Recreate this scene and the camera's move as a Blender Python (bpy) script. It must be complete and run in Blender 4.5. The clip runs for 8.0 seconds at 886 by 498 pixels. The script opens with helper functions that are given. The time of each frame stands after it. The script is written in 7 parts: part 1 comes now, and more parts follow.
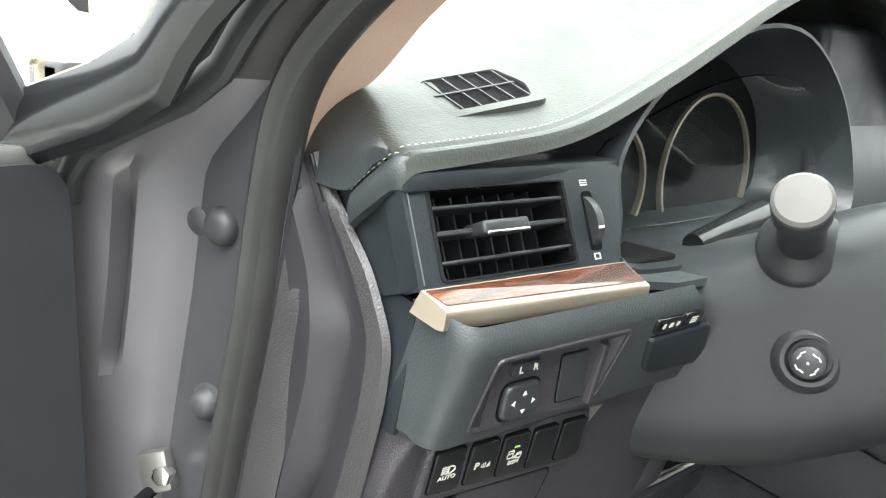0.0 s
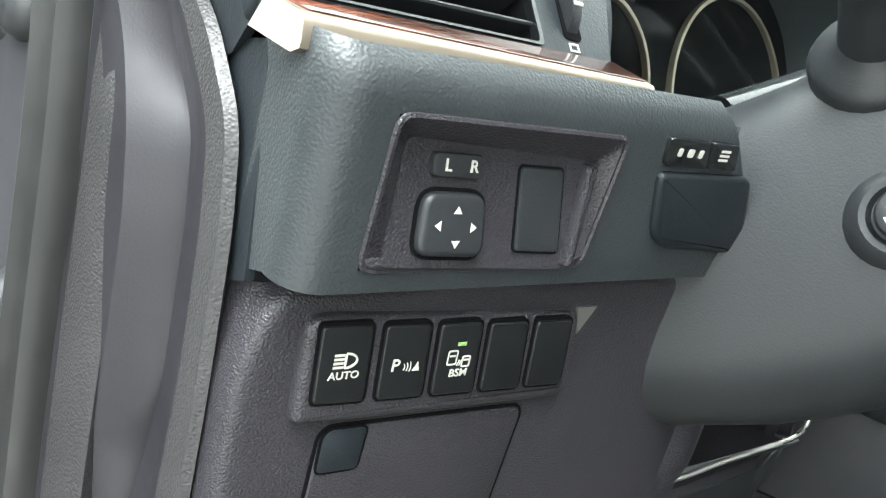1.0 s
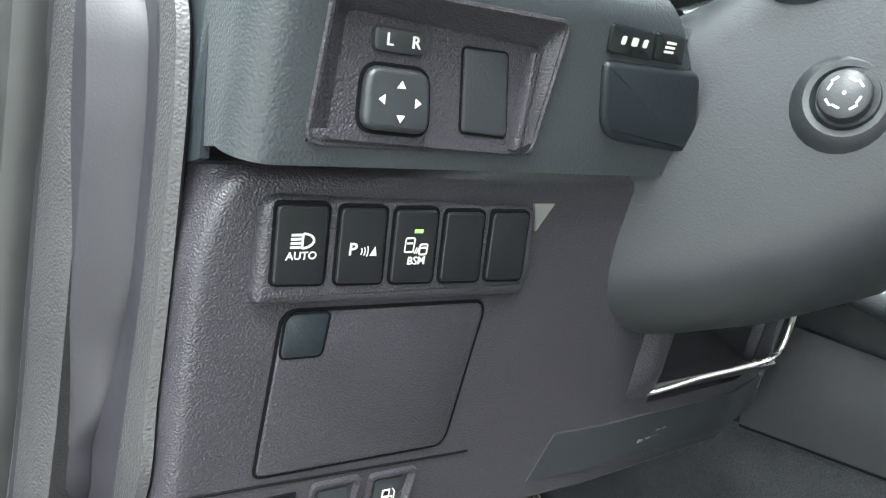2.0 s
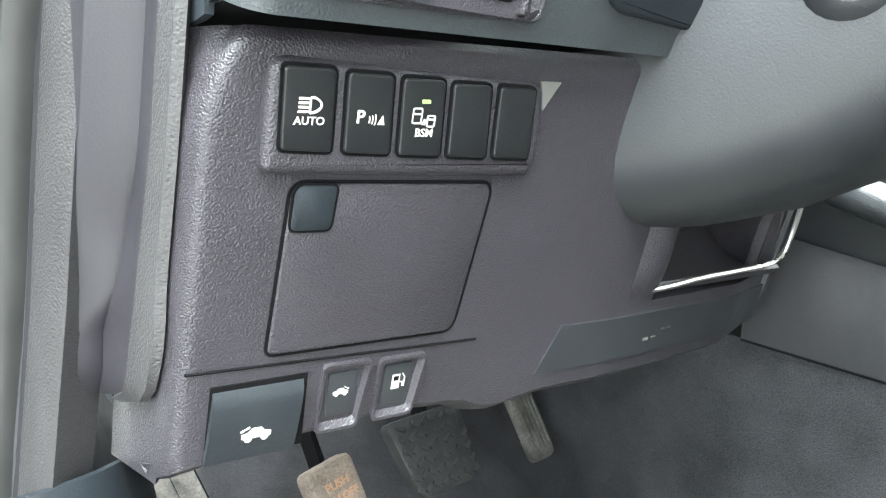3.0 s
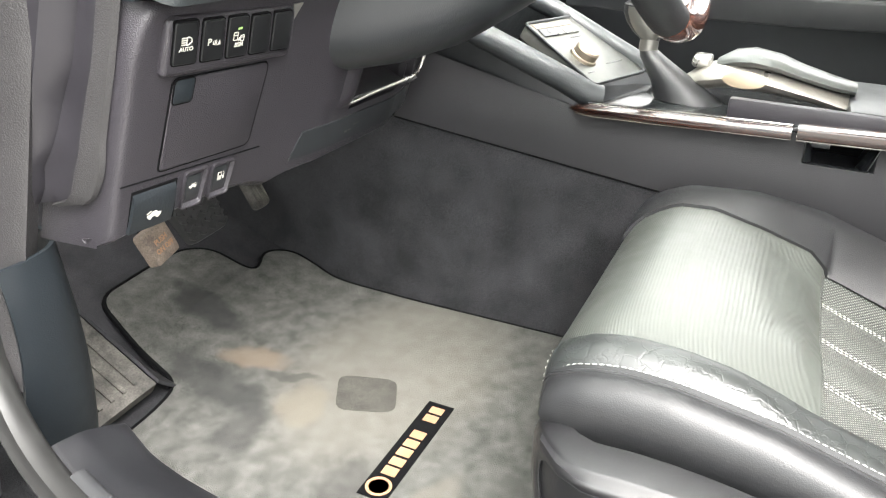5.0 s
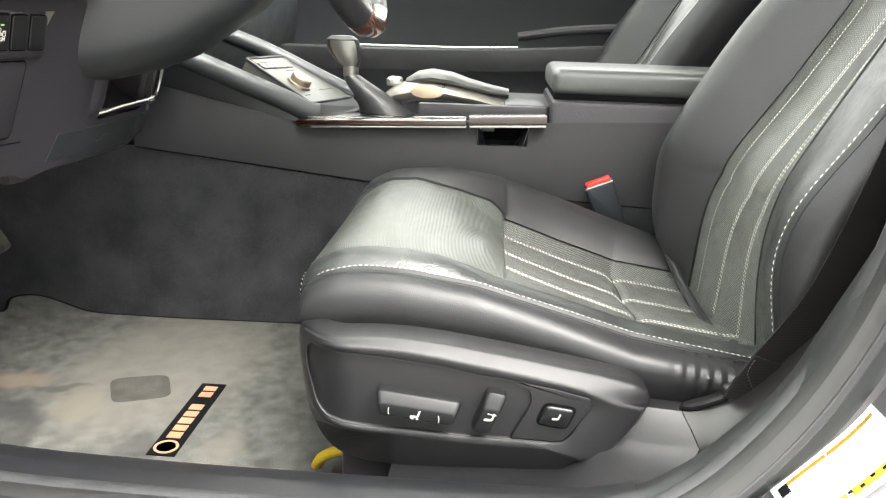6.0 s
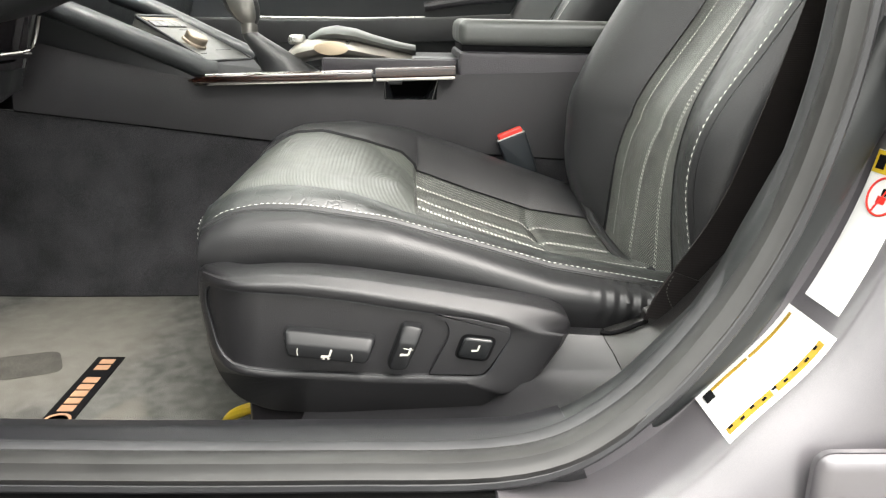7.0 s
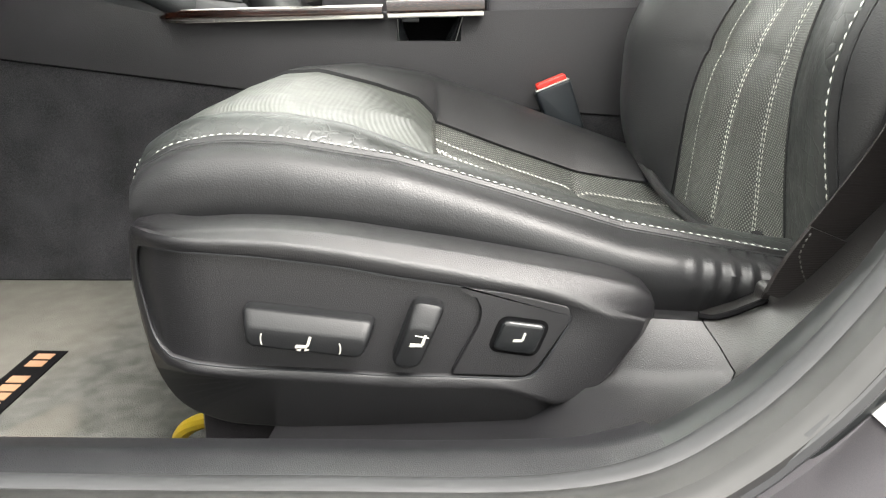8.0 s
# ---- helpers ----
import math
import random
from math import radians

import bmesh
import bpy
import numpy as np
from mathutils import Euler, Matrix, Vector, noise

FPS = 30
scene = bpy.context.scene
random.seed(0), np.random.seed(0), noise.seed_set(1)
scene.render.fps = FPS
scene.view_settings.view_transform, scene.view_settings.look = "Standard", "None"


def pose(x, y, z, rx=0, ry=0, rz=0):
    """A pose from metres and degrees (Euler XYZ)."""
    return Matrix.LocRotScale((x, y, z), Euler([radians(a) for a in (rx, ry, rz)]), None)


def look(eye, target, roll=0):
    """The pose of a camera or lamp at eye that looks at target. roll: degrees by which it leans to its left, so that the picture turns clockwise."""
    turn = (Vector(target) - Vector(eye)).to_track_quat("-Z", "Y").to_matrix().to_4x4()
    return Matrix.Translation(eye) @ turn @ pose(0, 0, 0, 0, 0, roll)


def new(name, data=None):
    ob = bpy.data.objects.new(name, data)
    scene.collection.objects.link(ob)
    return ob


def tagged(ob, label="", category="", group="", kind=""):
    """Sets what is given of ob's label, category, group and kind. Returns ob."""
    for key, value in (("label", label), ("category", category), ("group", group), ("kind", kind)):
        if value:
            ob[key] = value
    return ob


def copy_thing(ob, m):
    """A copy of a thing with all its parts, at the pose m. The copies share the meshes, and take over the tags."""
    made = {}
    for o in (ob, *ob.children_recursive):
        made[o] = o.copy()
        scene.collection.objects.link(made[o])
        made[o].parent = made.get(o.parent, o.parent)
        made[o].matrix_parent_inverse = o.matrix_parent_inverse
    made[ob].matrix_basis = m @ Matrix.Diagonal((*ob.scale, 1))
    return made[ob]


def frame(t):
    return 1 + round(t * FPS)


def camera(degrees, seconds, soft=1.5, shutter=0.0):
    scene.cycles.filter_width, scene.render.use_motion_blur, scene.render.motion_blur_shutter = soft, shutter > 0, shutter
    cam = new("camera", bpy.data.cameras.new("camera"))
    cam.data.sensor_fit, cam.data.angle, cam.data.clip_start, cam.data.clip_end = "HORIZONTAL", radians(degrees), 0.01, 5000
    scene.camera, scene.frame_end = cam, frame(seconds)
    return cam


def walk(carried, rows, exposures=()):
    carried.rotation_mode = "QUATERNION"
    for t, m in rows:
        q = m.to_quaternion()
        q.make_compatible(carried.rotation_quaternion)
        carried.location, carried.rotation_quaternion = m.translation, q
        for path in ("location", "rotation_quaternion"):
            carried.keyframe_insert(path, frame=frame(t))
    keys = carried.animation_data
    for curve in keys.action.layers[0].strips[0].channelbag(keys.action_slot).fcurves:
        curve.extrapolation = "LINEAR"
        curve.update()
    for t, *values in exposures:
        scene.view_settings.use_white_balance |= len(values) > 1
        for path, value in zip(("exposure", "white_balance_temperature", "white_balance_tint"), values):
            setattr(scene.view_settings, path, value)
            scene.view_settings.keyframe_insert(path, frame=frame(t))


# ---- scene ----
cam = camera(59.2, 8.0, soft=1.2)
PATH = [
    (0, (0.0077, 0.0191, 1.0070), (1.3183, 1.4565, 0.5410), 3.4),
    (0.1, (0.0387, 0.0461, 0.9860), (1.3486, 1.4975, 0.5630), 3.5),
    (0.3, (0.0986, 0.0917, 0.9250), (1.4257, 1.5584, 0.6250), 3.1),
    (0.4, (0.1167, 0.1000, 0.8950), (1.4175, 1.5926, 0.6160), 2.7),
    (0.5, (0.1287, 0.1085, 0.8660), (1.4263, 1.6108, 0.6260), 2.7),
    (1, (0.1534, 0.0884, 0.8190), (1.4460, 1.6062, 0.6670), 2.5),
    (1.2, (0.1582, 0.0819, 0.8080), (1.4588, 1.5927, 0.6460), 1.8),
    (2.3, (0.1625, 0.0552, 0.7590), (1.4225, 1.6013, 0.6040), 0.2),
    (2.5, (0.1593, 0.0568, 0.7510), (1.4039, 1.6131, 0.5760), 0.2),
    (3, (0.1558, 0.0604, 0.7260), (1.4353, 1.5787, 0.4840), -0.2),
    (3.5, (0.1166, 0.0597, 0.7630), (1.5820, 1.3196, 0.2500), 0.1),
    (4, (0.0625, 0.0409, 0.8250), (1.5545, 1.0261, -0.0710), 2.1),
    (4.2, (0.0277, 0.0205, 0.8470), (1.5518, 0.8928, -0.1110), 3.2),
    (5.3, (-0.2350, -0.1044, 0.8720), (1.5200, 0.4869, 0.1170), 3.1),
    (5.5, (-0.2829, -0.1002, 0.8350), (1.5460, 0.3490, 0.1600), 3.5),
    (5.7, (-0.3369, -0.1200, 0.8270), (1.5338, 0.1772, 0.1840), 3.2),
    (6, (-0.3917, -0.1498, 0.7800), (1.5165, -0.0344, 0.1900), 1.9),
    (6.5, (-0.4294, -0.1625, 0.7510), (1.4821, -0.2382, 0.1690), 0.8),
    (7, (-0.3732, -0.1607, 0.6990), (1.5391, -0.2513, 0.1220), 1.2),
    (7.5, (-0.2283, -0.1590, 0.6180), (1.6915, -0.2205, 0.0620), 1.6),
    (8, (-0.1672, -0.1646, 0.5940), (1.7520, -0.2050, 0.0310), 1.1),
]
walk(cam, [(t, look(eye, target, roll)) for t, eye, target, roll in PATH],
     [(0.0, 2.6, 6250, 8), (0.6, 2.6, 6150, 6), (1.0, 2.8, 6050, 5), (2.3, 3.35, 5950, 5), (3.0, 3.75, 6000, 5), (4.0, 3.6, 6400, 11), (5.3, 2.85, 6500, 12), (6.0, 2.6, 6600, 11), (7.0, 2.2, 6650, 12), (8.0, 2.45, 6650, 12)])

# ---- world, sun, exposure ----
world = bpy.data.worlds.new("sky")
world.use_nodes = True
scene.world = world
_wn = world.node_tree
_sky = _wn.nodes.new("ShaderNodeTexSky")
_sky.sky_type, _sky.sun_disc = "NISHITA", False
_sky.sun_elevation, _sky.sun_rotation = radians(57.5), radians(-134)
_sky.air_density, _sky.dust_density, _sky.ozone_density = 1.0, 4.0, 1.0
_bg = _wn.nodes["Background"]
_bg.inputs["Strength"].default_value = 0.13
_hs = _wn.nodes.new("ShaderNodeHueSaturation")
_hs.inputs["Saturation"].default_value = 0.30
_wn.links.new(_sky.outputs["Color"], _hs.inputs["Color"])
_tn = _wn.nodes.new("ShaderNodeMix")
_tn.data_type, _tn.blend_type = "RGBA", "MULTIPLY"
_tn.inputs["Factor"].default_value = 1.0
_tn.inputs["B"].default_value = (0.98, 1.0, 0.95, 1)
_wn.links.new(_hs.outputs["Color"], _tn.inputs["A"])
_cloud = _wn.nodes.new("ShaderNodeMix")
_cloud.data_type = "RGBA"
_cloud.inputs["Factor"].default_value = 0.85
# an overcast sky is about three times brighter overhead than at the horizon
_dir = _wn.nodes.new("ShaderNodeTexCoord")
_up = _wn.nodes.new("ShaderNodeSeparateXYZ")
_wn.links.new(_dir.outputs["Generated"], _up.inputs["Vector"])
_ov = _wn.nodes.new("ShaderNodeMapRange")
_ov.inputs["From Min"].default_value, _ov.inputs["From Max"].default_value = 0.0, 1.0
_ov.inputs["To Min"].default_value, _ov.inputs["To Max"].default_value = 0.0, 1.0
_wn.links.new(_up.outputs["Z"], _ov.inputs["Value"])
_oc = _wn.nodes.new("ShaderNodeMix")
_oc.data_type = "RGBA"
_oc.inputs["A"].default_value = (3.6, 3.7, 3.6, 1)
_oc.inputs["B"].default_value = (12.5, 12.7, 12.0, 1)
_wn.links.new(_ov.outputs["Result"], _oc.inputs["Factor"])
_wn.links.new(_oc.outputs["Result"], _cloud.inputs["B"])
_wn.links.new(_tn.outputs["Result"], _cloud.inputs["A"])
_wn.links.new(_cloud.outputs["Result"], _bg.inputs["Color"])
sun_data = bpy.data.lights.new("sun", "SUN")
sun_data.energy, sun_data.angle, sun_data.color = 1.5, radians(35), (1.0, 0.97, 0.93)
sun = new("sun", sun_data)
sun.matrix_world = look((-2.3, -2.2, 5.0), (0, 0, 0))


# ---- geometry helpers ----
def V(*a):
    return Vector(a)


def spline(pts, n=8, closed=False):
    """Catmull-Rom curve through the points."""
    pts = [Vector(p) for p in pts]
    m, out = len(pts), []
    for i in range(m if closed else m - 1):
        if closed:
            a, b, c, d = (pts[(i + k) % m] for k in (-1, 0, 1, 2))
        else:
            b, c = pts[i], pts[i + 1]
            a = pts[i - 1] if i else b * 2 - c
            d = pts[i + 2] if i + 2 < m else c * 2 - b
        for k in range(n):
            t = k / n
            out.append(0.5 * (2 * b + (c - a) * t + (2 * a - 5 * b + 4 * c - d) * t * t + (3 * b - a - 3 * c + d) * t ** 3))
    if not closed:
        out.append(pts[-1].copy())
    return out


def roundpoly(pts, r, n=4):
    """A polygon with its corners rounded."""
    out, m = [], len(pts)
    for i, p in enumerate(pts):
        p, a, b = Vector(p), Vector(pts[i - 1]), Vector(pts[(i + 1) % m])
        k = min(r, 0.49 * (a - p).length, 0.49 * (b - p).length)
        s, e = p + (a - p).normalized() * k, p + (b - p).normalized() * k
        for j in range(n + 1):
            t = j / n
            out.append(s * (1 - t) ** 2 + p * 2 * t * (1 - t) + e * t * t)
    return out


def basis(origin, u, v):
    """A frame with u to the right, v up and the normal towards the viewer."""
    u = Vector(u).normalized()
    n = u.cross(Vector(v)).normalized()
    w = n.cross(u)
    m = Matrix((u, w, n)).transposed().to_4x4()
    m.translation = Vector(origin)
    return m


def loft(rows, closed=False, caps=False):
    """A sheet through rows of points; closed joins each row's ends."""
    bm = bmesh.new()
    vs = [[bm.verts.new(p) for p in row] for row in rows]
    m = len(vs[0])
    for a, b in zip(vs, vs[1:]):
        for i in range(m if closed else m - 1):
            j = (i + 1) % m
            bm.faces.new((a[i], a[j], b[j], b[i]))
    if caps:
        bm.faces.new(vs[0][::-1])
        bm.faces.new(vs[-1])
    bmesh.ops.recalc_face_normals(bm, faces=bm.faces)
    return bm


SEEN_FROM = Vector((-0.25, -0.15, 0.90))


def thick(bm, d, seen=None):
    """Gives an open sheet the thickness d on the side turned away from the driver's door."""
    bmesh.ops.recalc_face_normals(bm, faces=bm.faces)
    seen = Vector(seen) if seen else SEEN_FROM
    if sum(f.normal.dot(seen - f.calc_center_median()) * f.calc_area() for f in bm.faces) < 0:
        bmesh.ops.reverse_faces(bm, faces=bm.faces[:])
    bm.normal_update()
    front = bm.verts[:]
    faces = bm.faces[:]
    rim = [e for e in bm.edges if len(e.link_faces) == 1]
    back = {v: bm.verts.new(v.co - v.normal * d) for v in front}
    for f in faces:
        bm.faces.new([back[v] for v in reversed(f.verts)])
    for e in rim:
        f = e.link_faces[0]
        a, b = e.verts
        vs = list(f.verts)
        if vs[(vs.index(a) + 1) % len(vs)] is b:
            a, b = b, a
        bm.faces.new((a, b, back[b], back[a]))
    return bm


def sheet(fn, us, vs, d=0.003, seen=None):
    """A sheet of thickness d over a grid of two parameters."""
    return thick(loft([[fn(u, v) for u in us] for v in vs]), d, seen)


def span(a, b, n):
    return [a + (b - a) * i / n for i in range(n + 1)]


def sweep(path, profile, up=(0, 0, 1), closed=False, scale=None, caps=True):
    """A closed profile of (side, up) pairs carried along a path."""
    path = [Vector(p) for p in path]
    rows, m, up = [], len(path), Vector(up)
    for i, p in enumerate(path):
        if closed:
            t = path[(i + 1) % m] - path[i - 1]
        else:
            t = path[min(i + 1, m - 1)] - path[max(i - 1, 0)]
        t.normalize()
        side = t.cross(up).normalized()
        w = side.cross(t).normalized()
        k = scale[i] if scale else 1.0
        rows.append([p + side * (a * k) + w * (b * k) for a, b in profile])
    if closed:
        rows.append(rows[0])
    bm = loft(rows, closed=True, caps=caps and not closed)
    if closed:
        bmesh.ops.remove_doubles(bm, verts=bm.verts, dist=1e-6)
    return bm


def ring(r, n=10, sx=1.0, sy=1.0):
    return [(r * sx * math.cos(2 * math.pi * i / n), r * sy * math.sin(2 * math.pi * i / n)) for i in range(n)]


def tube(path, r, n=10, closed=False, up=(0, 0, 1), scale=None):
    return sweep(path, ring(r, n), up, closed, scale)


def slab(poly, m, d0, d1, bevel=0.0, seg=2):
    """A flat polygon in the frame m, from depth d0 to d1, its front edge rounded."""
    bm = bmesh.new()
    if bevel:
        c = sum((Vector(p).to_2d() for p in poly), Vector((0, 0))) / len(poly)
        rows = [[Vector((p[0], p[1], d0)) for p in poly]]
        for k in range(seg + 1):
            a = 0.5 * math.pi * k / seg
            inset = bevel * (1 - math.cos(a))
            row = []
            for i, p in enumerate(poly):
                p, q0, q1 = Vector(p).to_2d(), Vector(poly[i - 1]).to_2d(), Vector(poly[(i + 1) % len(poly)]).to_2d()
                e = (q1 - q0)
                nrm = Vector((-e.y, e.x)).normalized() if e.length > 1e-9 else (c - p).normalized()
                if nrm.dot(c - p) < 0:
                    nrm = -nrm
                q = p + nrm * inset
                row.append(Vector((q.x, q.y, d1 - bevel + bevel * math.sin(a))))
            rows.append(row)
    else:
        rows = [[Vector((p[0], p[1], d)) for p in poly] for d in (d0, d1)]
    vs = [[bm.verts.new(p) for p in row] for row in rows]
    n = len(poly)
    for a, b in zip(vs, vs[1:]):
        for i in range(n):
            bm.faces.new((a[i], a[(i + 1) % n], b[(i + 1) % n], b[i]))
    bm.faces.new(vs[0][::-1])
    bm.faces.new(vs[-1])
    bmesh.ops.recalc_face_normals(bm, faces=bm.faces)
    bm.transform(m)
    return bm


def rect(x0, y0, x1, y1):
    return [(x0, y0), (x1, y0), (x1, y1), (x0, y1)]


def rbox(x0, y0, z0, x1, y1, z1, bevel=0.003, seg=2, m=None):
    bm = bmesh.new()
    bmesh.ops.create_cube(bm, size=1.0)
    bm.transform(Matrix.Translation(((x0 + x1) / 2, (y0 + y1) / 2, (z0 + z1) / 2)) @ Matrix.Diagonal((x1 - x0, y1 - y0, z1 - z0, 1)))
    if bevel:
        bmesh.ops.bevel(bm, geom=bm.edges[:], offset=bevel, segments=seg, affect="EDGES", profile=0.5)
    if m is not None:
        bm.transform(m)
    return bm


def disc(r, m, d0, d1, bevel=0.0, n=28, sx=1.0):
    return slab([(r * sx * math.cos(2 * math.pi * i / n), r * math.sin(2 * math.pi * i / n)) for i in range(n)], m, d0, d1, bevel)


def lathe(profile, m, n=28):
    """Pairs of (radius, height) turned about the frame's normal."""
    rows = [[V(r * math.cos(2 * math.pi * i / n), r * math.sin(2 * math.pi * i / n), h) for i in range(n)] for r, h in profile]
    bm = loft(rows, closed=True, caps=True)
    bm.transform(m)
    return bm


def frame_of(outer, inner, m, d0, d1):
    """A flat ring between two polygons with as many points."""
    bm = bmesh.new()
    n = len(outer)
    rows = [[bm.verts.new((p[0], p[1], d)) for p in poly] for poly, d in ((outer, d0), (outer, d1), (inner, d1), (inner, d0))]
    for a, b in zip(rows, rows[1:] + rows[:1]):
        for i in range(n):
            bm.faces.new((a[i], a[(i + 1) % n], b[(i + 1) % n], b[i]))
    bmesh.ops.recalc_face_normals(bm, faces=bm.faces)
    bm.transform(m)
    return bm


def part(name, bm, material, parent=None, label="", sharp=35):
    me = bpy.data.meshes.new(name)
    bm.to_mesh(me)
    bm.free()
    me.polygons.foreach_set("use_smooth", [True] * len(me.polygons))
    me.set_sharp_from_angle(angle=radians(sharp))
    me.materials.append(material)
    ob = new(name, me)
    if parent is not None:
        ob.parent = parent
        base = parent if parent.parent is None else parent.parent
        ob.matrix_parent_inverse = Matrix.Translation(-base.location) if parent.parent is None else Matrix.Identity(4)
    if label:
        tagged(ob, label)
    return ob


def thing(name, at, label, category, group="", kind=""):
    ob = new(name)
    ob.empty_display_size = 0.05
    ob.location = at
    return tagged(ob, label, category, group, kind)


def single(name, bm, material, label, category, group="", kind="", sharp=35):
    return tagged(part(name, bm, material, None, "", sharp), label, category, group, kind)


def words(name, text, size, m, material, parent, depth=0.0003, bold=0.0):
    """Letters of the built-in font as a thin mesh, centred in the frame m."""
    cu = bpy.data.curves.new(name, "FONT")
    cu.body, cu.size, cu.extrude, cu.offset = text, size, depth, bold
    cu.align_x, cu.align_y, cu.resolution_u = "CENTER", "CENTER", 3
    ob = bpy.data.objects.new(name, cu)
    scene.collection.objects.link(ob)
    me = bpy.data.meshes.new_from_object(ob.evaluated_get(bpy.context.evaluated_depsgraph_get()))
    bpy.data.objects.remove(ob)
    bm = bmesh.new()
    bm.from_mesh(me)
    bm.transform(m)
    return part(name, bm, material, parent)


def dashes(path, length, gap, r, lift=(0, 0, 1)):
    """Thread stitches along a path, each a small six-sided lozenge."""
    path = [Vector(p) for p in path]
    cum = [0.0]
    for a, b in zip(path, path[1:]):
        cum.append(cum[-1] + (b - a).length)

    def at(s):
        i = max(0, min(len(path) - 2, next((k for k in range(len(cum) - 1) if cum[k + 1] >= s), len(path) - 2)))
        t = (s - cum[i]) / max(1e-9, cum[i + 1] - cum[i])
        return path[i].lerp(path[i + 1], t)
    bm, s, lift = bmesh.new(), 0.0, Vector(lift).normalized()
    while s + length < cum[-1]:
        a, b = at(s), at(s + length)
        t = (b - a).normalized()
        side = t.cross(lift).normalized()
        mid = (a + b) / 2
        up = side.cross(t)
        vs = [bm.verts.new(p) for p in (a, b, mid + side * r, mid - side * r, mid + up * r, a + t * length * 0.15 + side * r * 0.8, a + t * length * 0.15 - side * r * 0.8,
                                        b - t * length * 0.15 + side * r * 0.8, b - t * length * 0.15 - side * r * 0.8)]
        A, B, R, L, U, ar, al, br, bl = vs
        for f in ((A, ar, U), (ar, R, U), (R, br, U), (br, B, U), (B, bl, U), (bl, L, U), (L, al, U), (al, A, U)):
            bm.faces.new(f)
        s += length + gap
    return bm


# ---- materials ----
def material(name, color, rough=0.5, metal=0.0, var=0.15, var_scale=6.0, grain=0.0, grain_scale=600.0, wave=0.0, coat=0.0, rough_var=0.08, fine=0.0, tint=None, ior=1.5, spec=0.5):
    """Base colour with broad stains and fine mottling, gloss that varies, and a fine relief."""
    ma = bpy.data.materials.new(name)
    ma.use_nodes = True
    nt = ma.node_tree
    n, ln = nt.nodes, nt.links
    bs = n["Principled BSDF"]
    pos = n.new("ShaderNodeNewGeometry").outputs["Position"]

    def noise_tex(scale, detail=4.0, rough_=0.6):
        t = n.new("ShaderNodeTexNoise")
        t.inputs["Scale"].default_value, t.inputs["Detail"].default_value, t.inputs["Roughness"].default_value = scale, detail, rough_
        ln.new(pos, t.inputs["Vector"])
        return t.outputs["Fac"]

    def remap(fac, lo, hi, a=0.3, b=0.7):
        r = n.new("ShaderNodeMapRange")
        r.inputs["From Min"].default_value, r.inputs["From Max"].default_value = a, b
        r.inputs["To Min"].default_value, r.inputs["To Max"].default_value = lo, hi
        ln.new(fac, r.inputs["Value"])
        return r.outputs["Result"]

    broad = noise_tex(var_scale)
    mix = n.new("ShaderNodeMix")
    mix.data_type = "RGBA"
    dark = [c * (1 - var) for c in color]
    light = [min(1, c * (1 + var)) for c in (tint or color)]
    mix.inputs["A"].default_value, mix.inputs["B"].default_value = (*dark, 1), (*light, 1)
    ln.new(remap(broad, 0, 1), mix.inputs["Factor"])
    col = mix.outputs["Result"]
    if fine:
        m2 = n.new("ShaderNodeMix")
        m2.data_type, m2.blend_type = "RGBA", "MULTIPLY"
        m2.inputs["Factor"].default_value = 1.0
        ln.new(col, m2.inputs["A"])
        g = n.new("ShaderNodeCombineColor")
        v = remap(noise_tex(grain_scale, 2.0), 1 - fine, 1 + fine)
        for k in ("Red", "Green", "Blue"):
            ln.new(v, g.inputs[k])
        ln.new(g.outputs["Color"], m2.inputs["B"])
        col = m2.outputs["Result"]
    ln.new(col, bs.inputs["Base Color"])
    ln.new(remap(noise_tex(var_scale * 4), max(0.02, rough - rough_var), min(1, rough + rough_var)), bs.inputs["Roughness"])
    bs.inputs["Metallic"].default_value = metal
    bs.inputs["Coat Weight"].default_value = coat
    bs.inputs["Coat Roughness"].default_value = 0.06
    bs.inputs["IOR"].default_value = ior
    bs.inputs["Specular IOR Level"].default_value = spec
    if grain:
        vo = n.new("ShaderNodeTexVoronoi")
        vo.feature = "SMOOTH_F1"
        vo.inputs["Scale"].default_value = grain_scale
        ln.new(pos, vo.inputs["Vector"])
        bu = n.new("ShaderNodeBump")
        bu.inputs["Strength"].default_value, bu.inputs["Distance"].default_value = grain, 0.0006
        bu.invert = True
        ln.new(vo.outputs["Distance"], bu.inputs["Height"])
        ln.new(bu.outputs["Normal"], bs.inputs["Normal"])
    return ma


